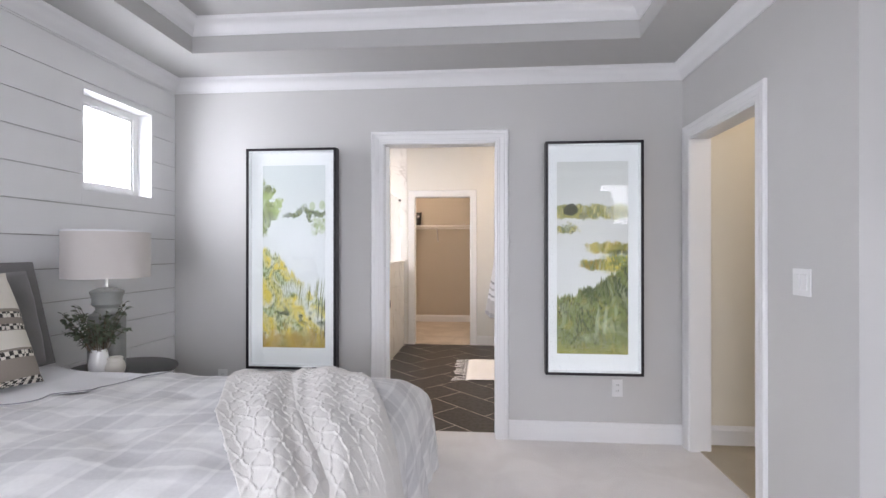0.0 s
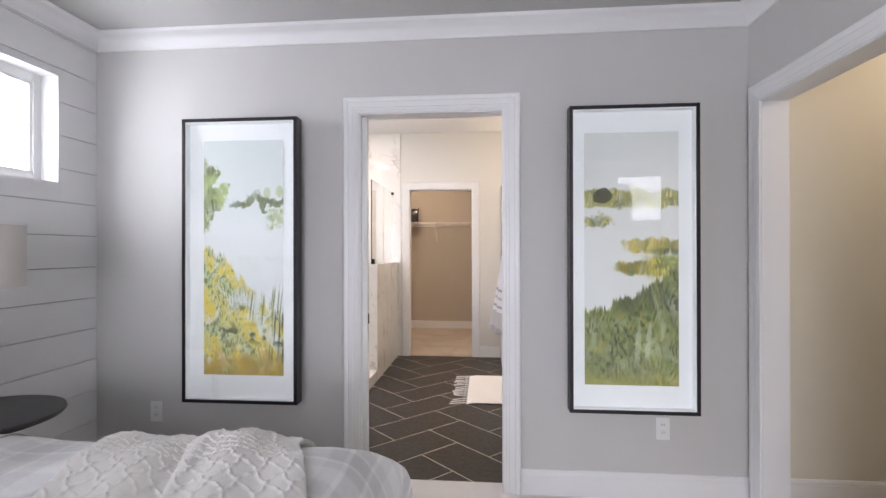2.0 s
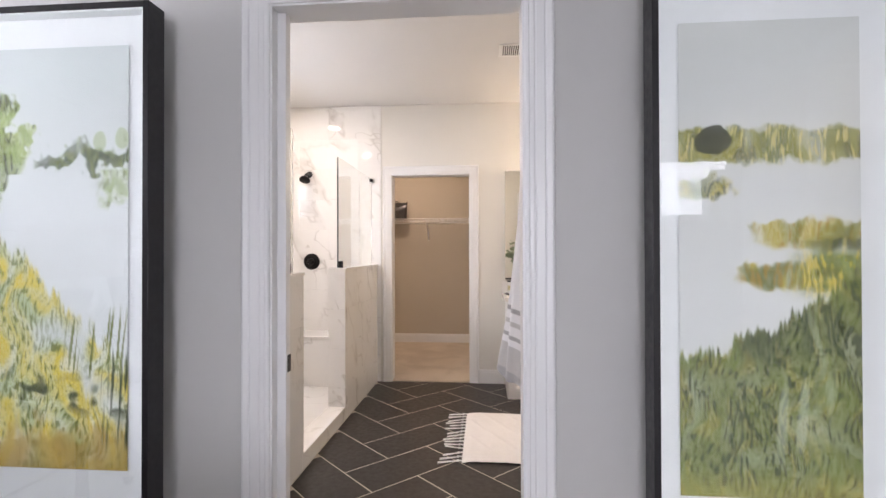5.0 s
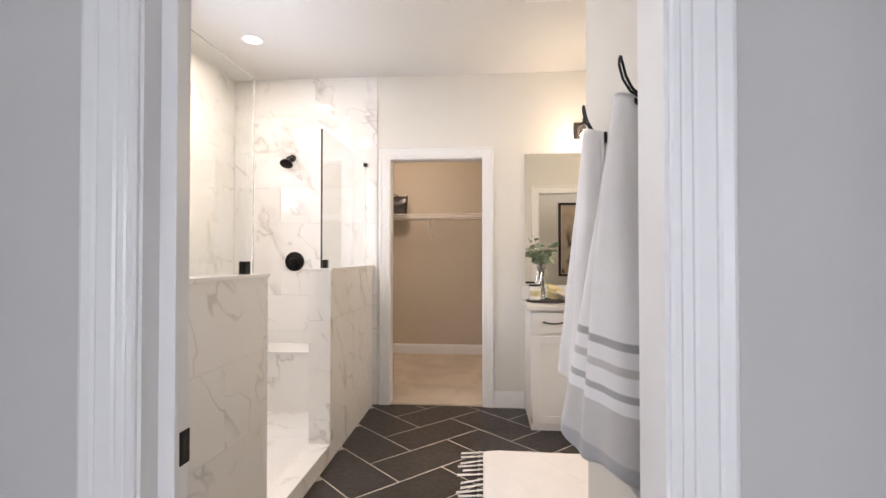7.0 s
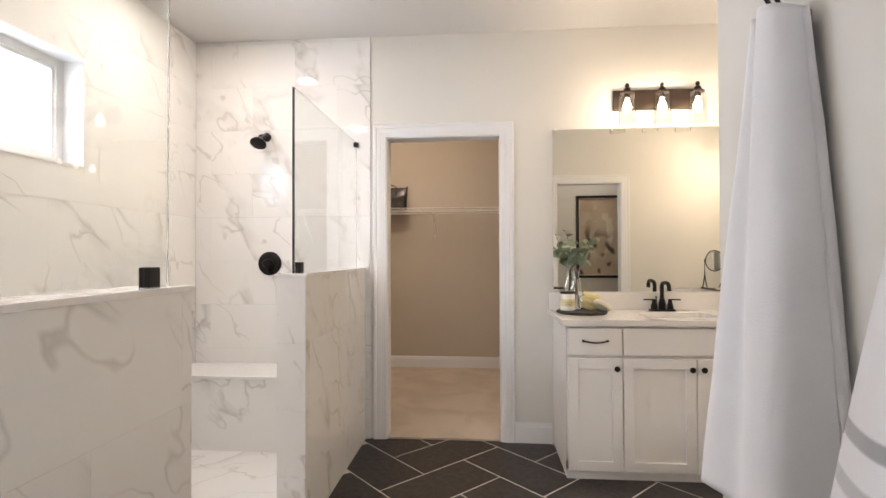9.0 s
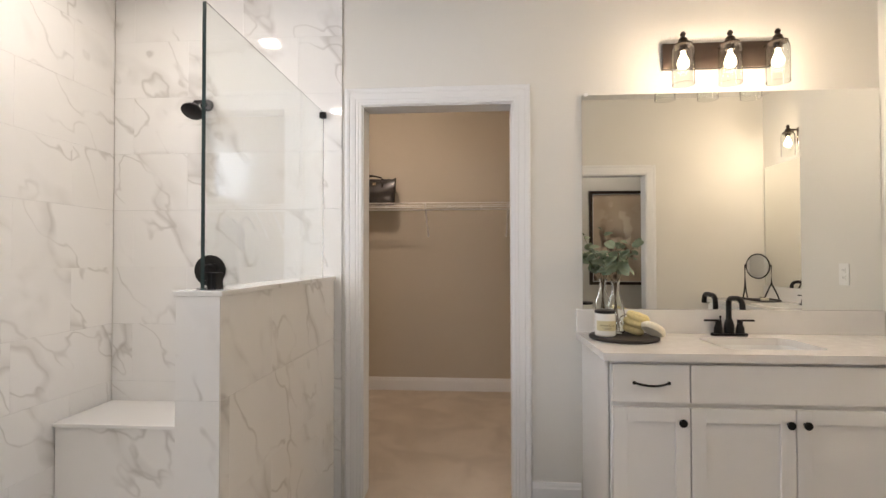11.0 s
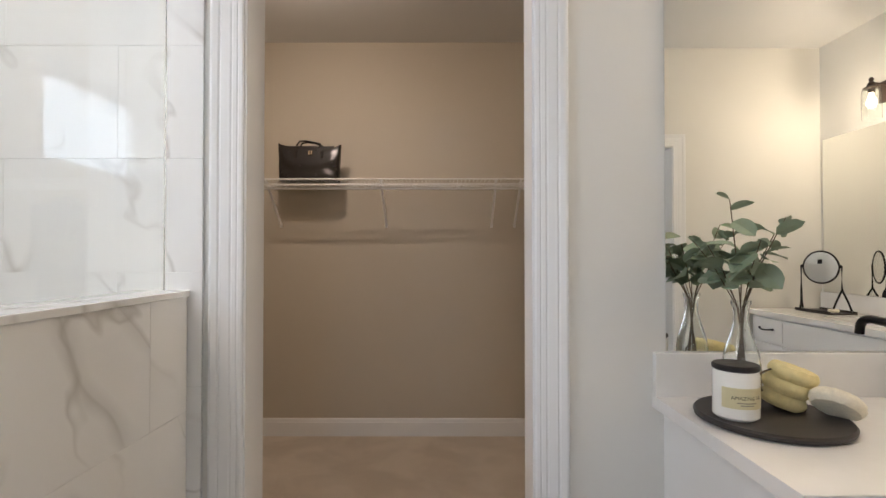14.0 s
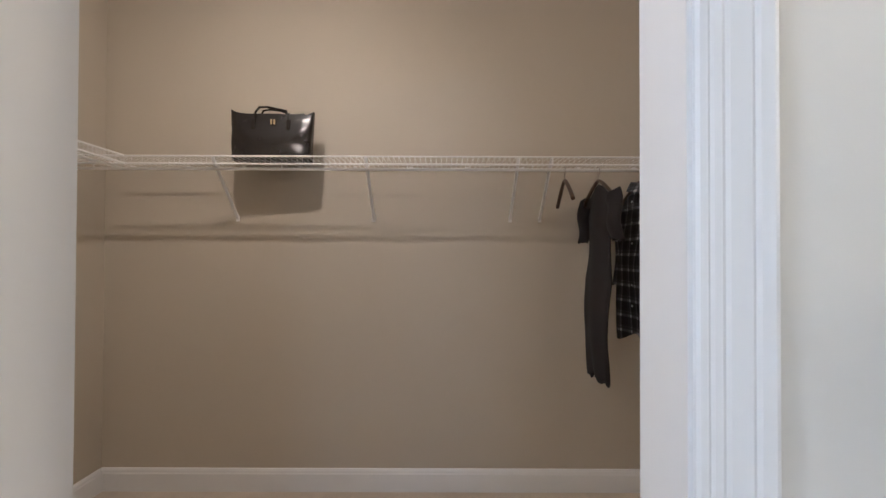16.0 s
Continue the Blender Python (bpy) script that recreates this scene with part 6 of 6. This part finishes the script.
for y, z in ((4.525, 1.597), (4.933, 1.61)):
    hook(y, z)
towel((0.170, 4.575, 1.588), 0.4, towel_cloth("striped_terry", True), 0.150, 0.150, 0.755, "white terry towel with grey stripes hanging from a hook", 0.20)
towel((0.170, 4.945, 1.600), 2.1, towel_cloth("white_terry", False), 0.112, 0.095, 0.74, "white terry towel hanging from a hook", 0.10)

M["rug"] = woven("cream_cotton_rug", (0.74, 0.73, 0.73), (0.88, 0.87, 0.87), 150, 1.0)
RX0, RX1, RY0, RY1 = -0.212, 1.25, 5.585, 6.49
rug = empty("bath_rug", (RX0, RY0, 0), "cream cotton bath rug with knotted fringe on dark tiles", "rug")


def rug_point(u, v):
    x, y = u * (RX1 - RX0), v * (RY1 - RY0)
    d = abs((x * 5.5 + y * 3.2) % 1 - 0.5)
    e = min(u, 1 - u) * 30
    return x, y + 0.006 * math.sin(x * 9), 0.004 + 0.009 * min(1, e) + 0.0025 * math.exp(-(d / 0.08) ** 2) + 0.0015 * noise.noise((x * 30, y * 30, 1.0))


thicken(part("rug_field", cloth_grid(120, 80, rug_point), "rug", rug, smooth=True), 0.004)
rng = random.Random(8)
for k in range(15):
    y = 0.02 + k * (RY1 - RY0 - 0.04) / 14
    bm = bmesh.new()
    bend = rng.uniform(-0.03, 0.03)
    ln = rng.uniform(0.085, 0.12)
    tube(bm, [(0.0, y, 0.009), (-0.02, y + bend * 0.2, 0.010)], 0.005, 6)
    bmesh.ops.create_uvsphere(bm, u_segments=8, v_segments=6, radius=0.008, matrix=Matrix.Translation((-0.026, y + bend * 0.3, 0.009)))
    for q in (-1, 0, 1):
        tube(bm, [(-0.028, y + bend * 0.3, 0.008), (-0.028 - ln * 0.4, y + bend * 0.8 + q * 0.006, 0.006), (-0.028 - ln, y + bend * 1.6 + q * 0.011, 0.004)], 0.0035, 5, 0.6)
    part("tassel", bm, "rug", rug)


# ---- closet ----
def wire_shelf(name, length, place_m, label, braces):
    """Vinyl-coated wire shelf along x with its wall edge at y=0 and its front at y=-0.305; z=0 is the deck."""
    s = empty(name, (0, 0, 0), label, "shelf")
    s.matrix_world = place_m
    deck = bmesh.new()
    n = int(length / 0.0255)
    for i in range(n + 1):
        x = 0.004 + i * (length - 0.008) / n
        tube(deck, [(x, -0.002, 0), (x, -0.302, 0), (x, -0.3045, -0.004), (x, -0.3045, -0.034)], 0.0014, 5, caps=False)
    tagged(part("wire_deck", deck, "wire", s), kind="stuff")
    for y, z, r in ((-0.004, -0.003, 0.003), (-0.15, -0.004, 0.0035), (-0.300, 0.003, 0.0045), (-0.3055, -0.036, 0.0048)):
        bm = bmesh.new()
        tube(bm, [(0, y, z), (length, y, z)], r, 8)
        part("rail", bm, "wire", s)
    bm = bmesh.new()
    tube(bm, [(0, -0.285, -0.056), (length, -0.285, -0.056)], 0.0075, 10)
    part("hanging_rod", bm, "wire", s)
    x = 0.15
    while x < length:
        bm = bmesh.new()
        tube(bm, [(x, -0.303, -0.036), (x, -0.296, -0.05), (x, -0.285, -0.056)], 0.003, 6)
        part("rod_hook", bm, "wire", s)
        bm = boxes(((x - 0.010, -0.012, -0.014), (x + 0.010, -0.0005, 0.008)), bevel=0.002)
        part("wall_clip", bm, "wire", s)
        x += 0.3
    for bx in braces:
        bm = bmesh.new()
        tube(bm, [(bx, -0.300, 0.0), (bx, -0.29, -0.012), (bx, -0.012, -0.262), (bx, -0.004, -0.275)], 0.0085, 8)
        box(bm, (bx - 0.009, -0.006, -0.29), (bx + 0.009, -0.0005, -0.26))
        part("brace", bm, "wire", s)
    return s


SZ = 1.745
wire_shelf("wire_shelf", 3.755, Matrix.Translation((-2.308, 9.513, SZ)), "white wire closet shelf with a hanging rod", [0.718, 1.451, 2.185, 2.344, 3.1])
wire_shelf("wire_shelf", 1.60, Matrix.Translation((-2.308, 7.6, SZ)) @ pose(0, 0, 0, 0, 0, 90), "short white wire closet shelf with a hanging rod", [0.5, 1.2])

M["leather"] = plain("black_leather", (0.014, 0.011, 0.010), 0.25, vary=0.2, scale=12, grain=160, relief=0.06, wear=0.03)
bag = empty("handbag", (-1.342, 9.335, SZ + 0.003), "black leather tote bag standing on the wire shelf", "bag", turn=2)


def tote_point(u, v):
    """Body of the tote: a tapered tube, slightly slumped; v from the base up."""
    a = 2 * math.pi * u
    w = 0.192 + 0.014 * v
    d = 0.068 * (1 - 0.55 * v)
    c, s = math.cos(a), math.sin(a)
    x = w * math.copysign(abs(c) ** 0.30, c)
    y = d * math.copysign(abs(s) ** 0.45, s)
    z = 0.243 * v + v * (0.012 * math.cos(a * 2) + 0.014 * abs(c) - 0.01 * (c > 0.5)) - 0.012 * v * (x / w) ** 2
    dent = 0.012 * noise.noise((x * 9, v * 3, 4.0 + s)) * math.sin(math.pi * v)
    return x, y + dent, z


part("bag_body", cloth_grid(72, 16, tote_point), "leather", bag, smooth=True)
part("bag_base", extruded([(0.178 * math.copysign(abs(math.cos(a)) ** 0.3, math.cos(a)), 0.062 * math.copysign(abs(math.sin(a)) ** 0.45, math.sin(a))) for a in [2 * math.pi * i / 48 for i in range(48)]], 0.006, "xy", -0.001), "leather", bag)
part("bag_lining", extruded([(0.198 * math.copysign(abs(math.cos(a)) ** 0.3, math.cos(a)), 0.026 * math.copysign(abs(math.sin(a)) ** 0.45, math.sin(a))) for a in [2 * math.pi * i / 48 for i in range(48)]], 0.004, "xy", 0.19), "leather", bag)
for sy in (-1, 1):
    bm = bmesh.new()
    tube(bm, [(-0.085, sy * 0.036, 0.155), (-0.083, sy * 0.038, 0.19), (-0.076, sy * 0.038, 0.236), (-0.06, sy * 0.03, 0.262), (-0.02, sy * 0.02, 0.266), (0.03, sy * 0.012, 0.258), (0.072, sy * 0.03, 0.246), (0.083, sy * 0.038, 0.19), (0.085, sy * 0.036, 0.155)], 0.0055, 8)
    part("handle", bm, "leather", bag, smooth=True)
    for sx in (-0.085, 0.085):
        part("handle_tab", boxes(((sx - 0.009, sy * 0.041 - 0.004, 0.148), (sx + 0.009, sy * 0.041 + 0.004, 0.20)), bevel=0.003), "leather", bag)
br = plain("polished_gold", (0.78, 0.66, 0.45), 0.18, 1.0, relief=0)
for dx in (-0.008, 0.007):
    part("clasp", boxes(((dx + 0.008, -0.050, 0.172), (dx + 0.017, -0.040, 0.198)), bevel=0.002), br, bag, "small gold clasp")

M["dark_wood"] = wood_of("dark_walnut", (0.035, 0.018, 0.010), (0.09, 0.05, 0.03), 0.4, (5, 40, 40))
ROD_Y, ROD_Z = 9.513 - 0.285, SZ - 0.056


def hanger_parts(parent, half=0.205):
    """A wooden hanger in the yz plane; its parent's origin is the rod."""
    bm = bmesh.new()
    tube(bm, arc((0, 0, -0.006), 0.014, -20, 190, 10, "yz") + [(0, -0.010, -0.022), (0, 0, -0.036), (0, 0, -0.062)], 0.0022, 7)
    part("hook", bm, plain("chrome", (0.6, 0.6, 0.6), 0.2, 1.0, relief=0), parent, "chrome hook")
    bm = bmesh.new()
    for s in (-1, 1):
        pts = [(0, 0, -0.060), (0, s * 0.03, -0.066), (0, s * 0.08, -0.090), (0, s * 0.15, -0.130), (0, s * half, -0.168)]
        tube(bm, pts, 0.0085, 10, 1.15)
    part("arms", bm, "dark_wood", parent, smooth=True)


def hanger(x, turn, label):
    h = empty("clothes_hanger", (x, ROD_Y, ROD_Z + 0.0075), label, "hanger", "closet hangers", turn)
    hanger_parts(h)
    return h


def garment(name, x, turn, length, hem, material, label, category, sleeve, thick=0.05, collar=False, seed=1.0):
    """A garment on its hanger: shoulders in the yz plane, body falling to a soft hem."""
    g = empty(name, (x, ROD_Y, ROD_Z + 0.0075), label, category, "", turn)
    hanger_parts(g, 0.19)
    def body(u, v):
        a = 2 * math.pi * u
        sh = 0.20 + (hem - 0.20) * v ** 0.9 - 0.045 * math.sin(math.pi * min(1, v * 2.2)) * (v < 0.455)
        y = sh * math.cos(a)
        slope = (0.085 * (abs(y) / 0.2)) * (1 - v) if v < 1 else 0
        t = (thick * (0.35 + 0.65 * v)) * (1 + 0.35 * math.sin(a * 4 + seed + 2 * v) * v)
        xx = t * math.sin(a) + 0.012 * math.sin(v * 5 + seed) + 0.010 * noise.noise((y * 8, v * 4, seed))
        z = -0.075 - slope - v * (length - 0.075) - 0.02 * v * math.sin(a * 2 + seed) - 0.012 * v * math.sin(a * 5)
        return xx, y, z
    b = part("body", cloth_grid(56, 48, body), material, g, smooth=True)
    thicken(b, 0.003)
    for s in (-1, 1):
        def arm(u, v):
            a = 2 * math.pi * u
            k = 0.058 - 0.012 * v
            cy, cz = s * (0.175 + 0.045 * v), -0.15 - v * sleeve
            return 0.55 * k * math.sin(a) + 0.008 * math.sin(v * 7 + seed + s), cy + k * math.cos(a) * 0.8, cz + 0.03 * math.cos(a) * s * (1 - v) + 0.006 * math.sin(a * 3)
        sl = part("sleeve", cloth_grid(24, 24, arm), material, g, smooth=True)
        thicken(sl, 0.003)
    if collar:
        def col(u, v):
            a = 2 * math.pi * u
            return 0.045 * math.sin(a) * (1 + 0.5 * v), 0.062 * math.cos(a) * (1 + 0.25 * v), -0.068 - 0.045 * v + 0.012 * math.cos(a)
        thicken(part("collar", cloth_grid(28, 6, col), material, g, smooth=True), 0.003)
        bt = bmesh.new()
        for k in range(6):
            q = spun([(0, 0), (0.005, 0), (0.005, 0.002), (0, 0.002)], 10)
            q.transform(Matrix.Translation((-thick * 0.8, 0.0, -0.16 - 0.1 * k)) @ pose(0, 0, 0, 0, -90, 0))
            me = bpy.data.meshes.new("button")
            q.to_mesh(me)
            q.free()
            bt.from_mesh(me)
            bpy.data.meshes.remove(me)
        part("buttons", bt, "plastic", g)
    return g


def plaid_shirt(name):
    m, n, l, b = shader(name, 0.9)
    sep = n.new("ShaderNodeSeparateXYZ")
    l.new(local(n), sep.inputs[0])
    def band(sock, period):
        k = n.new("ShaderNodeMath")
        k.operation = "DIVIDE"
        l.new(sock, k.inputs[0])
        k.inputs[1].default_value = period
        f = n.new("ShaderNodeMath")
        f.operation = "FRACT"
        l.new(k.outputs[0], f.inputs[0])
        return ramp(n, l, f.outputs[0], [(0.0, 0.0), (0.38, 0.0), (0.42, 0.9), (0.55, 0.9), (0.6, 0.15), (0.72, 0.15), (0.75, 0.5), (0.8, 0.0)])
    f = mix_rgb(n, l, 0.5, band(sep.outputs["Y"], 0.075), band(sep.outputs["Z"], 0.075))
    f = mix_rgb(n, l, 0.15, f, noise_tex(n, l, 120, 3, vec=local(n)))
    l.new(ramp(n, l, f, [(0.05, (0.012, 0.012, 0.015)), (0.5, (0.10, 0.10, 0.11)), (0.9, (0.62, 0.61, 0.6))]), b.inputs["Base Color"])
    bump(n, l, b, noise_tex(n, l, 300, 2, vec=local(n)), 0.4, 0.002)
    return m


M["black_jersey"] = woven("black_jersey", (0.012, 0.010, 0.012), (0.022, 0.02, 0.022), 300, 0.4, sheen=0.0)
M["plaid_flannel"] = plaid_shirt("black_white_flannel")
hanger(0.10, -4, "bare dark wooden hanger on the closet rod")
garment("dress", 0.262, 3, 1.0, 0.105, "black_jersey", "black short-sleeved jersey dress on a wooden hanger", "dress", 0.20, 0.026, seed=1.3)
garment("shirt", 0.47, 8, 0.82, 0.21, "plaid_flannel", "black and white plaid flannel shirt on a hanger", "shirt", 0.42, 0.06, True, 2.2)

dome = empty("ceiling_light", (-1.2, 8.33, CEIL), "white flush closet ceiling light, lit", "ceiling lamp")
part("pan", spun([(0, -0.02), (0.15, -0.02), (0.16, -0.012), (0.16, 0.0), (0, 0.0)], 40), "plastic", dome, smooth=True)
dm = part("diffuser", spun([(0.145, -0.02), (0.14, -0.045), (0.11, -0.07), (0.06, -0.083), (0, -0.087)], 40), glow("lit_opal_glass", (1.0, 0.82, 0.6), 1.5), dome, "glowing opal glass", True)
dm.visible_shadow = False
copy_thing(dome, pose(0.75, 7.85, CEIL))

ceiling_vent(0.20, 6.18, 0.32, 0.22, "white slatted air vent in the bathroom ceiling")
ceiling_vent(0.305, 9.22, 0.34, 0.14, "white slatted air vent in the closet ceiling")


# ---- tiles, last ----
def clipped(poly, x0, x1, y0, y1):
    """A convex outline cut to a rectangle."""
    for axis, lim, keep in ((0, x0, 1), (0, x1, -1), (1, y0, 1), (1, y1, -1)):
        out = []
        for a, b in zip(poly, poly[1:] + poly[:1]):
            ia, ib = (a[axis] - lim) * keep >= 0, (b[axis] - lim) * keep >= 0
            if ia:
                out.append(a)
            if ia != ib:
                f = (lim - a[axis]) / (b[axis] - a[axis])
                out.append((a[0] + (b[0] - a[0]) * f, a[1] + (b[1] - a[1]) * f))
        poly = out
        if len(poly) < 3:
            return []
    return poly


def tile_mesh(poly, t=0.007, edge=0.0012):
    """A thin tile with an eased upper edge, from a flat outline; its back is at z=0."""
    bm = bmesh.new()
    cx, cy = sum(p[0] for p in poly) / len(poly), sum(p[1] for p in poly) / len(poly)
    def ring(z, inset):
        out = []
        for x, y in poly:
            d = math.hypot(x - cx, y - cy)
            k = max(0.0, 1 - inset / max(d, 1e-4))
            out.append(bm.verts.new((cx + (x - cx) * k, cy + (y - cy) * k, z)))
        return out
    a, b, c = ring(0, 0), ring(t - edge, 0), ring(t, edge * 1.4)
    n = len(poly)
    for p, q in ((a, b), (b, c)):
        for i in range(n):
            bm.faces.new((p[i], p[(i + 1) % n], q[(i + 1) % n], q[i]))
    bm.faces.new(c)
    return bm


# herringbone floor of 0.30 x 0.60 tiles laid at 45 degrees
TW, TL = 0.3035, 0.607
bath_floor = structure(finish("floor_bathroom", boxes(((-1.2, 4.205, -0.1), (2.26, 7.432, -0.0001))), "grout"), "dark brown porcelain tiles laid in herringbone with pale grout", "floor")
OX, OY = -0.671, 4.759
gap = 0.007
rot = Matrix.Rotation(radians(45), 2)
for i in range(-16, 17):
    for j in range(-10, 11):
        for kind in (0, 1):
            # one repeat of the pattern: a lying tile and a standing tile, stepped along the diagonal
            bx, by = i * TW + j * 2 * TW, i * TW - j * 2 * TW
            if kind == 0:
                rect = (bx, by, bx + TL, by + TW)
            else:
                rect = (bx + TL, by - TW, bx + TL + TW, by + TW)
            x0, y0, x1, y1 = rect
            x0, y0, x1, y1 = x0 + gap / 2, y0 + gap / 2, x1 - gap / 2, y1 - gap / 2
            poly = [tuple(Vector((OX, OY)) + rot @ Vector(p)) for p in ((x0, y0), (x1, y0), (x1, y1), (x0, y1))]
            if not any(-2 < p[0] < 3 and 3.5 < p[1] < 8.2 for p in poly):
                continue
            poly = clipped(poly, -1.133, 2.25, 4.207, 7.43)
            if len(poly) < 3 or abs(sum(a[0] * b[1] - b[0] * a[1] for a, b in zip(poly, poly[1:] + poly[:1]))) < 0.003:
                continue
            ob = part("tile", tile_mesh(poly), "slate", bath_floor)
            ob.location.z = -0.0065


def wall_tiles(parent, u0, u1, z0, z1, m, hole=None, shift=0.0, wide=0.605, tall=0.3035, base=0.0, mat="marble"):
    """Running-bond wall tiles from u0 to u1; m turns (u, z, out) into the world."""
    row, z = 0, base
    cells = {}
    while z < z1:
        a, b = max(z, z0), min(z + tall, z1)
        u = u0 - wide + (shift + (wide / 2 if row % 2 else 0)) % wide
        while u < u1:
            c, d = max(u, u0), min(u + wide, u1)
            pieces = [(c, d, a, b)]
            if hole:
                h0, h1, g0, g1 = hole
                out = []
                for p0, p1, q0, q1 in pieces:
                    if p1 <= h0 or p0 >= h1 or q1 <= g0 or q0 >= g1:
                        out.append((p0, p1, q0, q1))
                        continue
                    lo, hi = max(p0, h0), min(p1, h1)
                    if p0 < h0:
                        out.append((p0, h0, q0, q1))
                    if p1 > h1:
                        out.append((h1, p1, q0, q1))
                    if q0 < g0:
                        out.append((lo, hi, q0, g0))
                    if q1 > g1:
                        out.append((lo, hi, g1, q1))
                pieces = out
            for p0, p1, q0, q1 in pieces:
                w, h = p1 - p0 - 0.0006, q1 - q0 - 0.0006
                if w > 0.012 and h > 0.012:
                    key = (round(w, 4), round(h, 4))
                    if key not in cells:
                        bm = tile_mesh([(-w / 2, -h / 2), (w / 2, -h / 2), (w / 2, h / 2), (-w / 2, h / 2)], 0.009, 0.0004)
                        me = bpy.data.meshes.new("tile")
                        bmesh.ops.recalc_face_normals(bm, faces=bm.faces)
                        bm.to_mesh(me)
                        bm.free()
                        me.materials.append(M[mat])
                        cells[key] = me
                    ob = new("tile", cells[key])
                    ob.matrix_world = m @ Matrix.Translation(((p0 + p1) / 2, (q0 + q1) / 2, 0))
                    ob.parent = parent
            u += wide
        z += tall
        row += 1


def basis(o, u, v, w):
    return Matrix(((u[0], v[0], w[0], o[0]), (u[1], v[1], w[1], o[1]), (u[2], v[2], w[2], o[2]), (0, 0, 0, 1)))


by_name = bpy.data.objects
Z = (0, 0, 1)
WEST = basis((-2.3595, 0, 0), (0, 1, 0), Z, (1, 0, 0))
NORTH = basis((0, 7.4235, 0), (1, 0, 0), Z, (0, -1, 0))
SOUTH = basis((0, 4.2115, 0), (1, 0, 0), Z, (0, 1, 0))
wall_tiles(by_name["wall_shower_west"], 4.222, 7.413, 0.035, CEIL, WEST, BWIN, 0.2)
wall_tiles(by_name["wall_closet_front"], -2.349, -1.098, 0.0, CEIL, NORTH, None, 0.11)
wall_tiles(by_name["wall_north"], -2.349, -1.14, 0.035, CEIL, SOUTH, None, 0.3)
EAST_FACE = basis((GX1 - 0.0105, 0, 0), (0, 1, 0), Z, (1, 0, 0))
WEST_FACE = basis((GX0 + 0.0105, 0, 0), (0, 1, 0), Z, (-1, 0, 0))
wall_tiles(hw1, 4.218, 5.4125, 0.0, 1.150, EAST_FACE, None, 0.25, base=-0.063)
wall_tiles(hw1, 4.222, 5.4125, 0.035, 1.150, WEST_FACE, None, 0.1, base=-0.063)
wall_tiles(hw2, 6.2935, 7.4125, 0.0, 1.150, EAST_FACE, None, 0.05, base=-0.063)
wall_tiles(hw2, 6.2935, 7.4125, 0.035, 1.150, WEST_FACE, None, 0.1, base=-0.063)
wall_tiles(hw1, GX0 + 0.002, GX1 - 0.002, 0.10, 1.150, basis((0, 5.4115, 0), (1, 0, 0), Z, (0, 1, 0)), None, 0.0, base=-0.063)
wall_tiles(hw2, GX0 + 0.002, GX1 - 0.002, 0.10, 1.150, basis((0, 6.2945, 0), (1, 0, 0), Z, (0, -1, 0)), None, 0.0, base=-0.063)
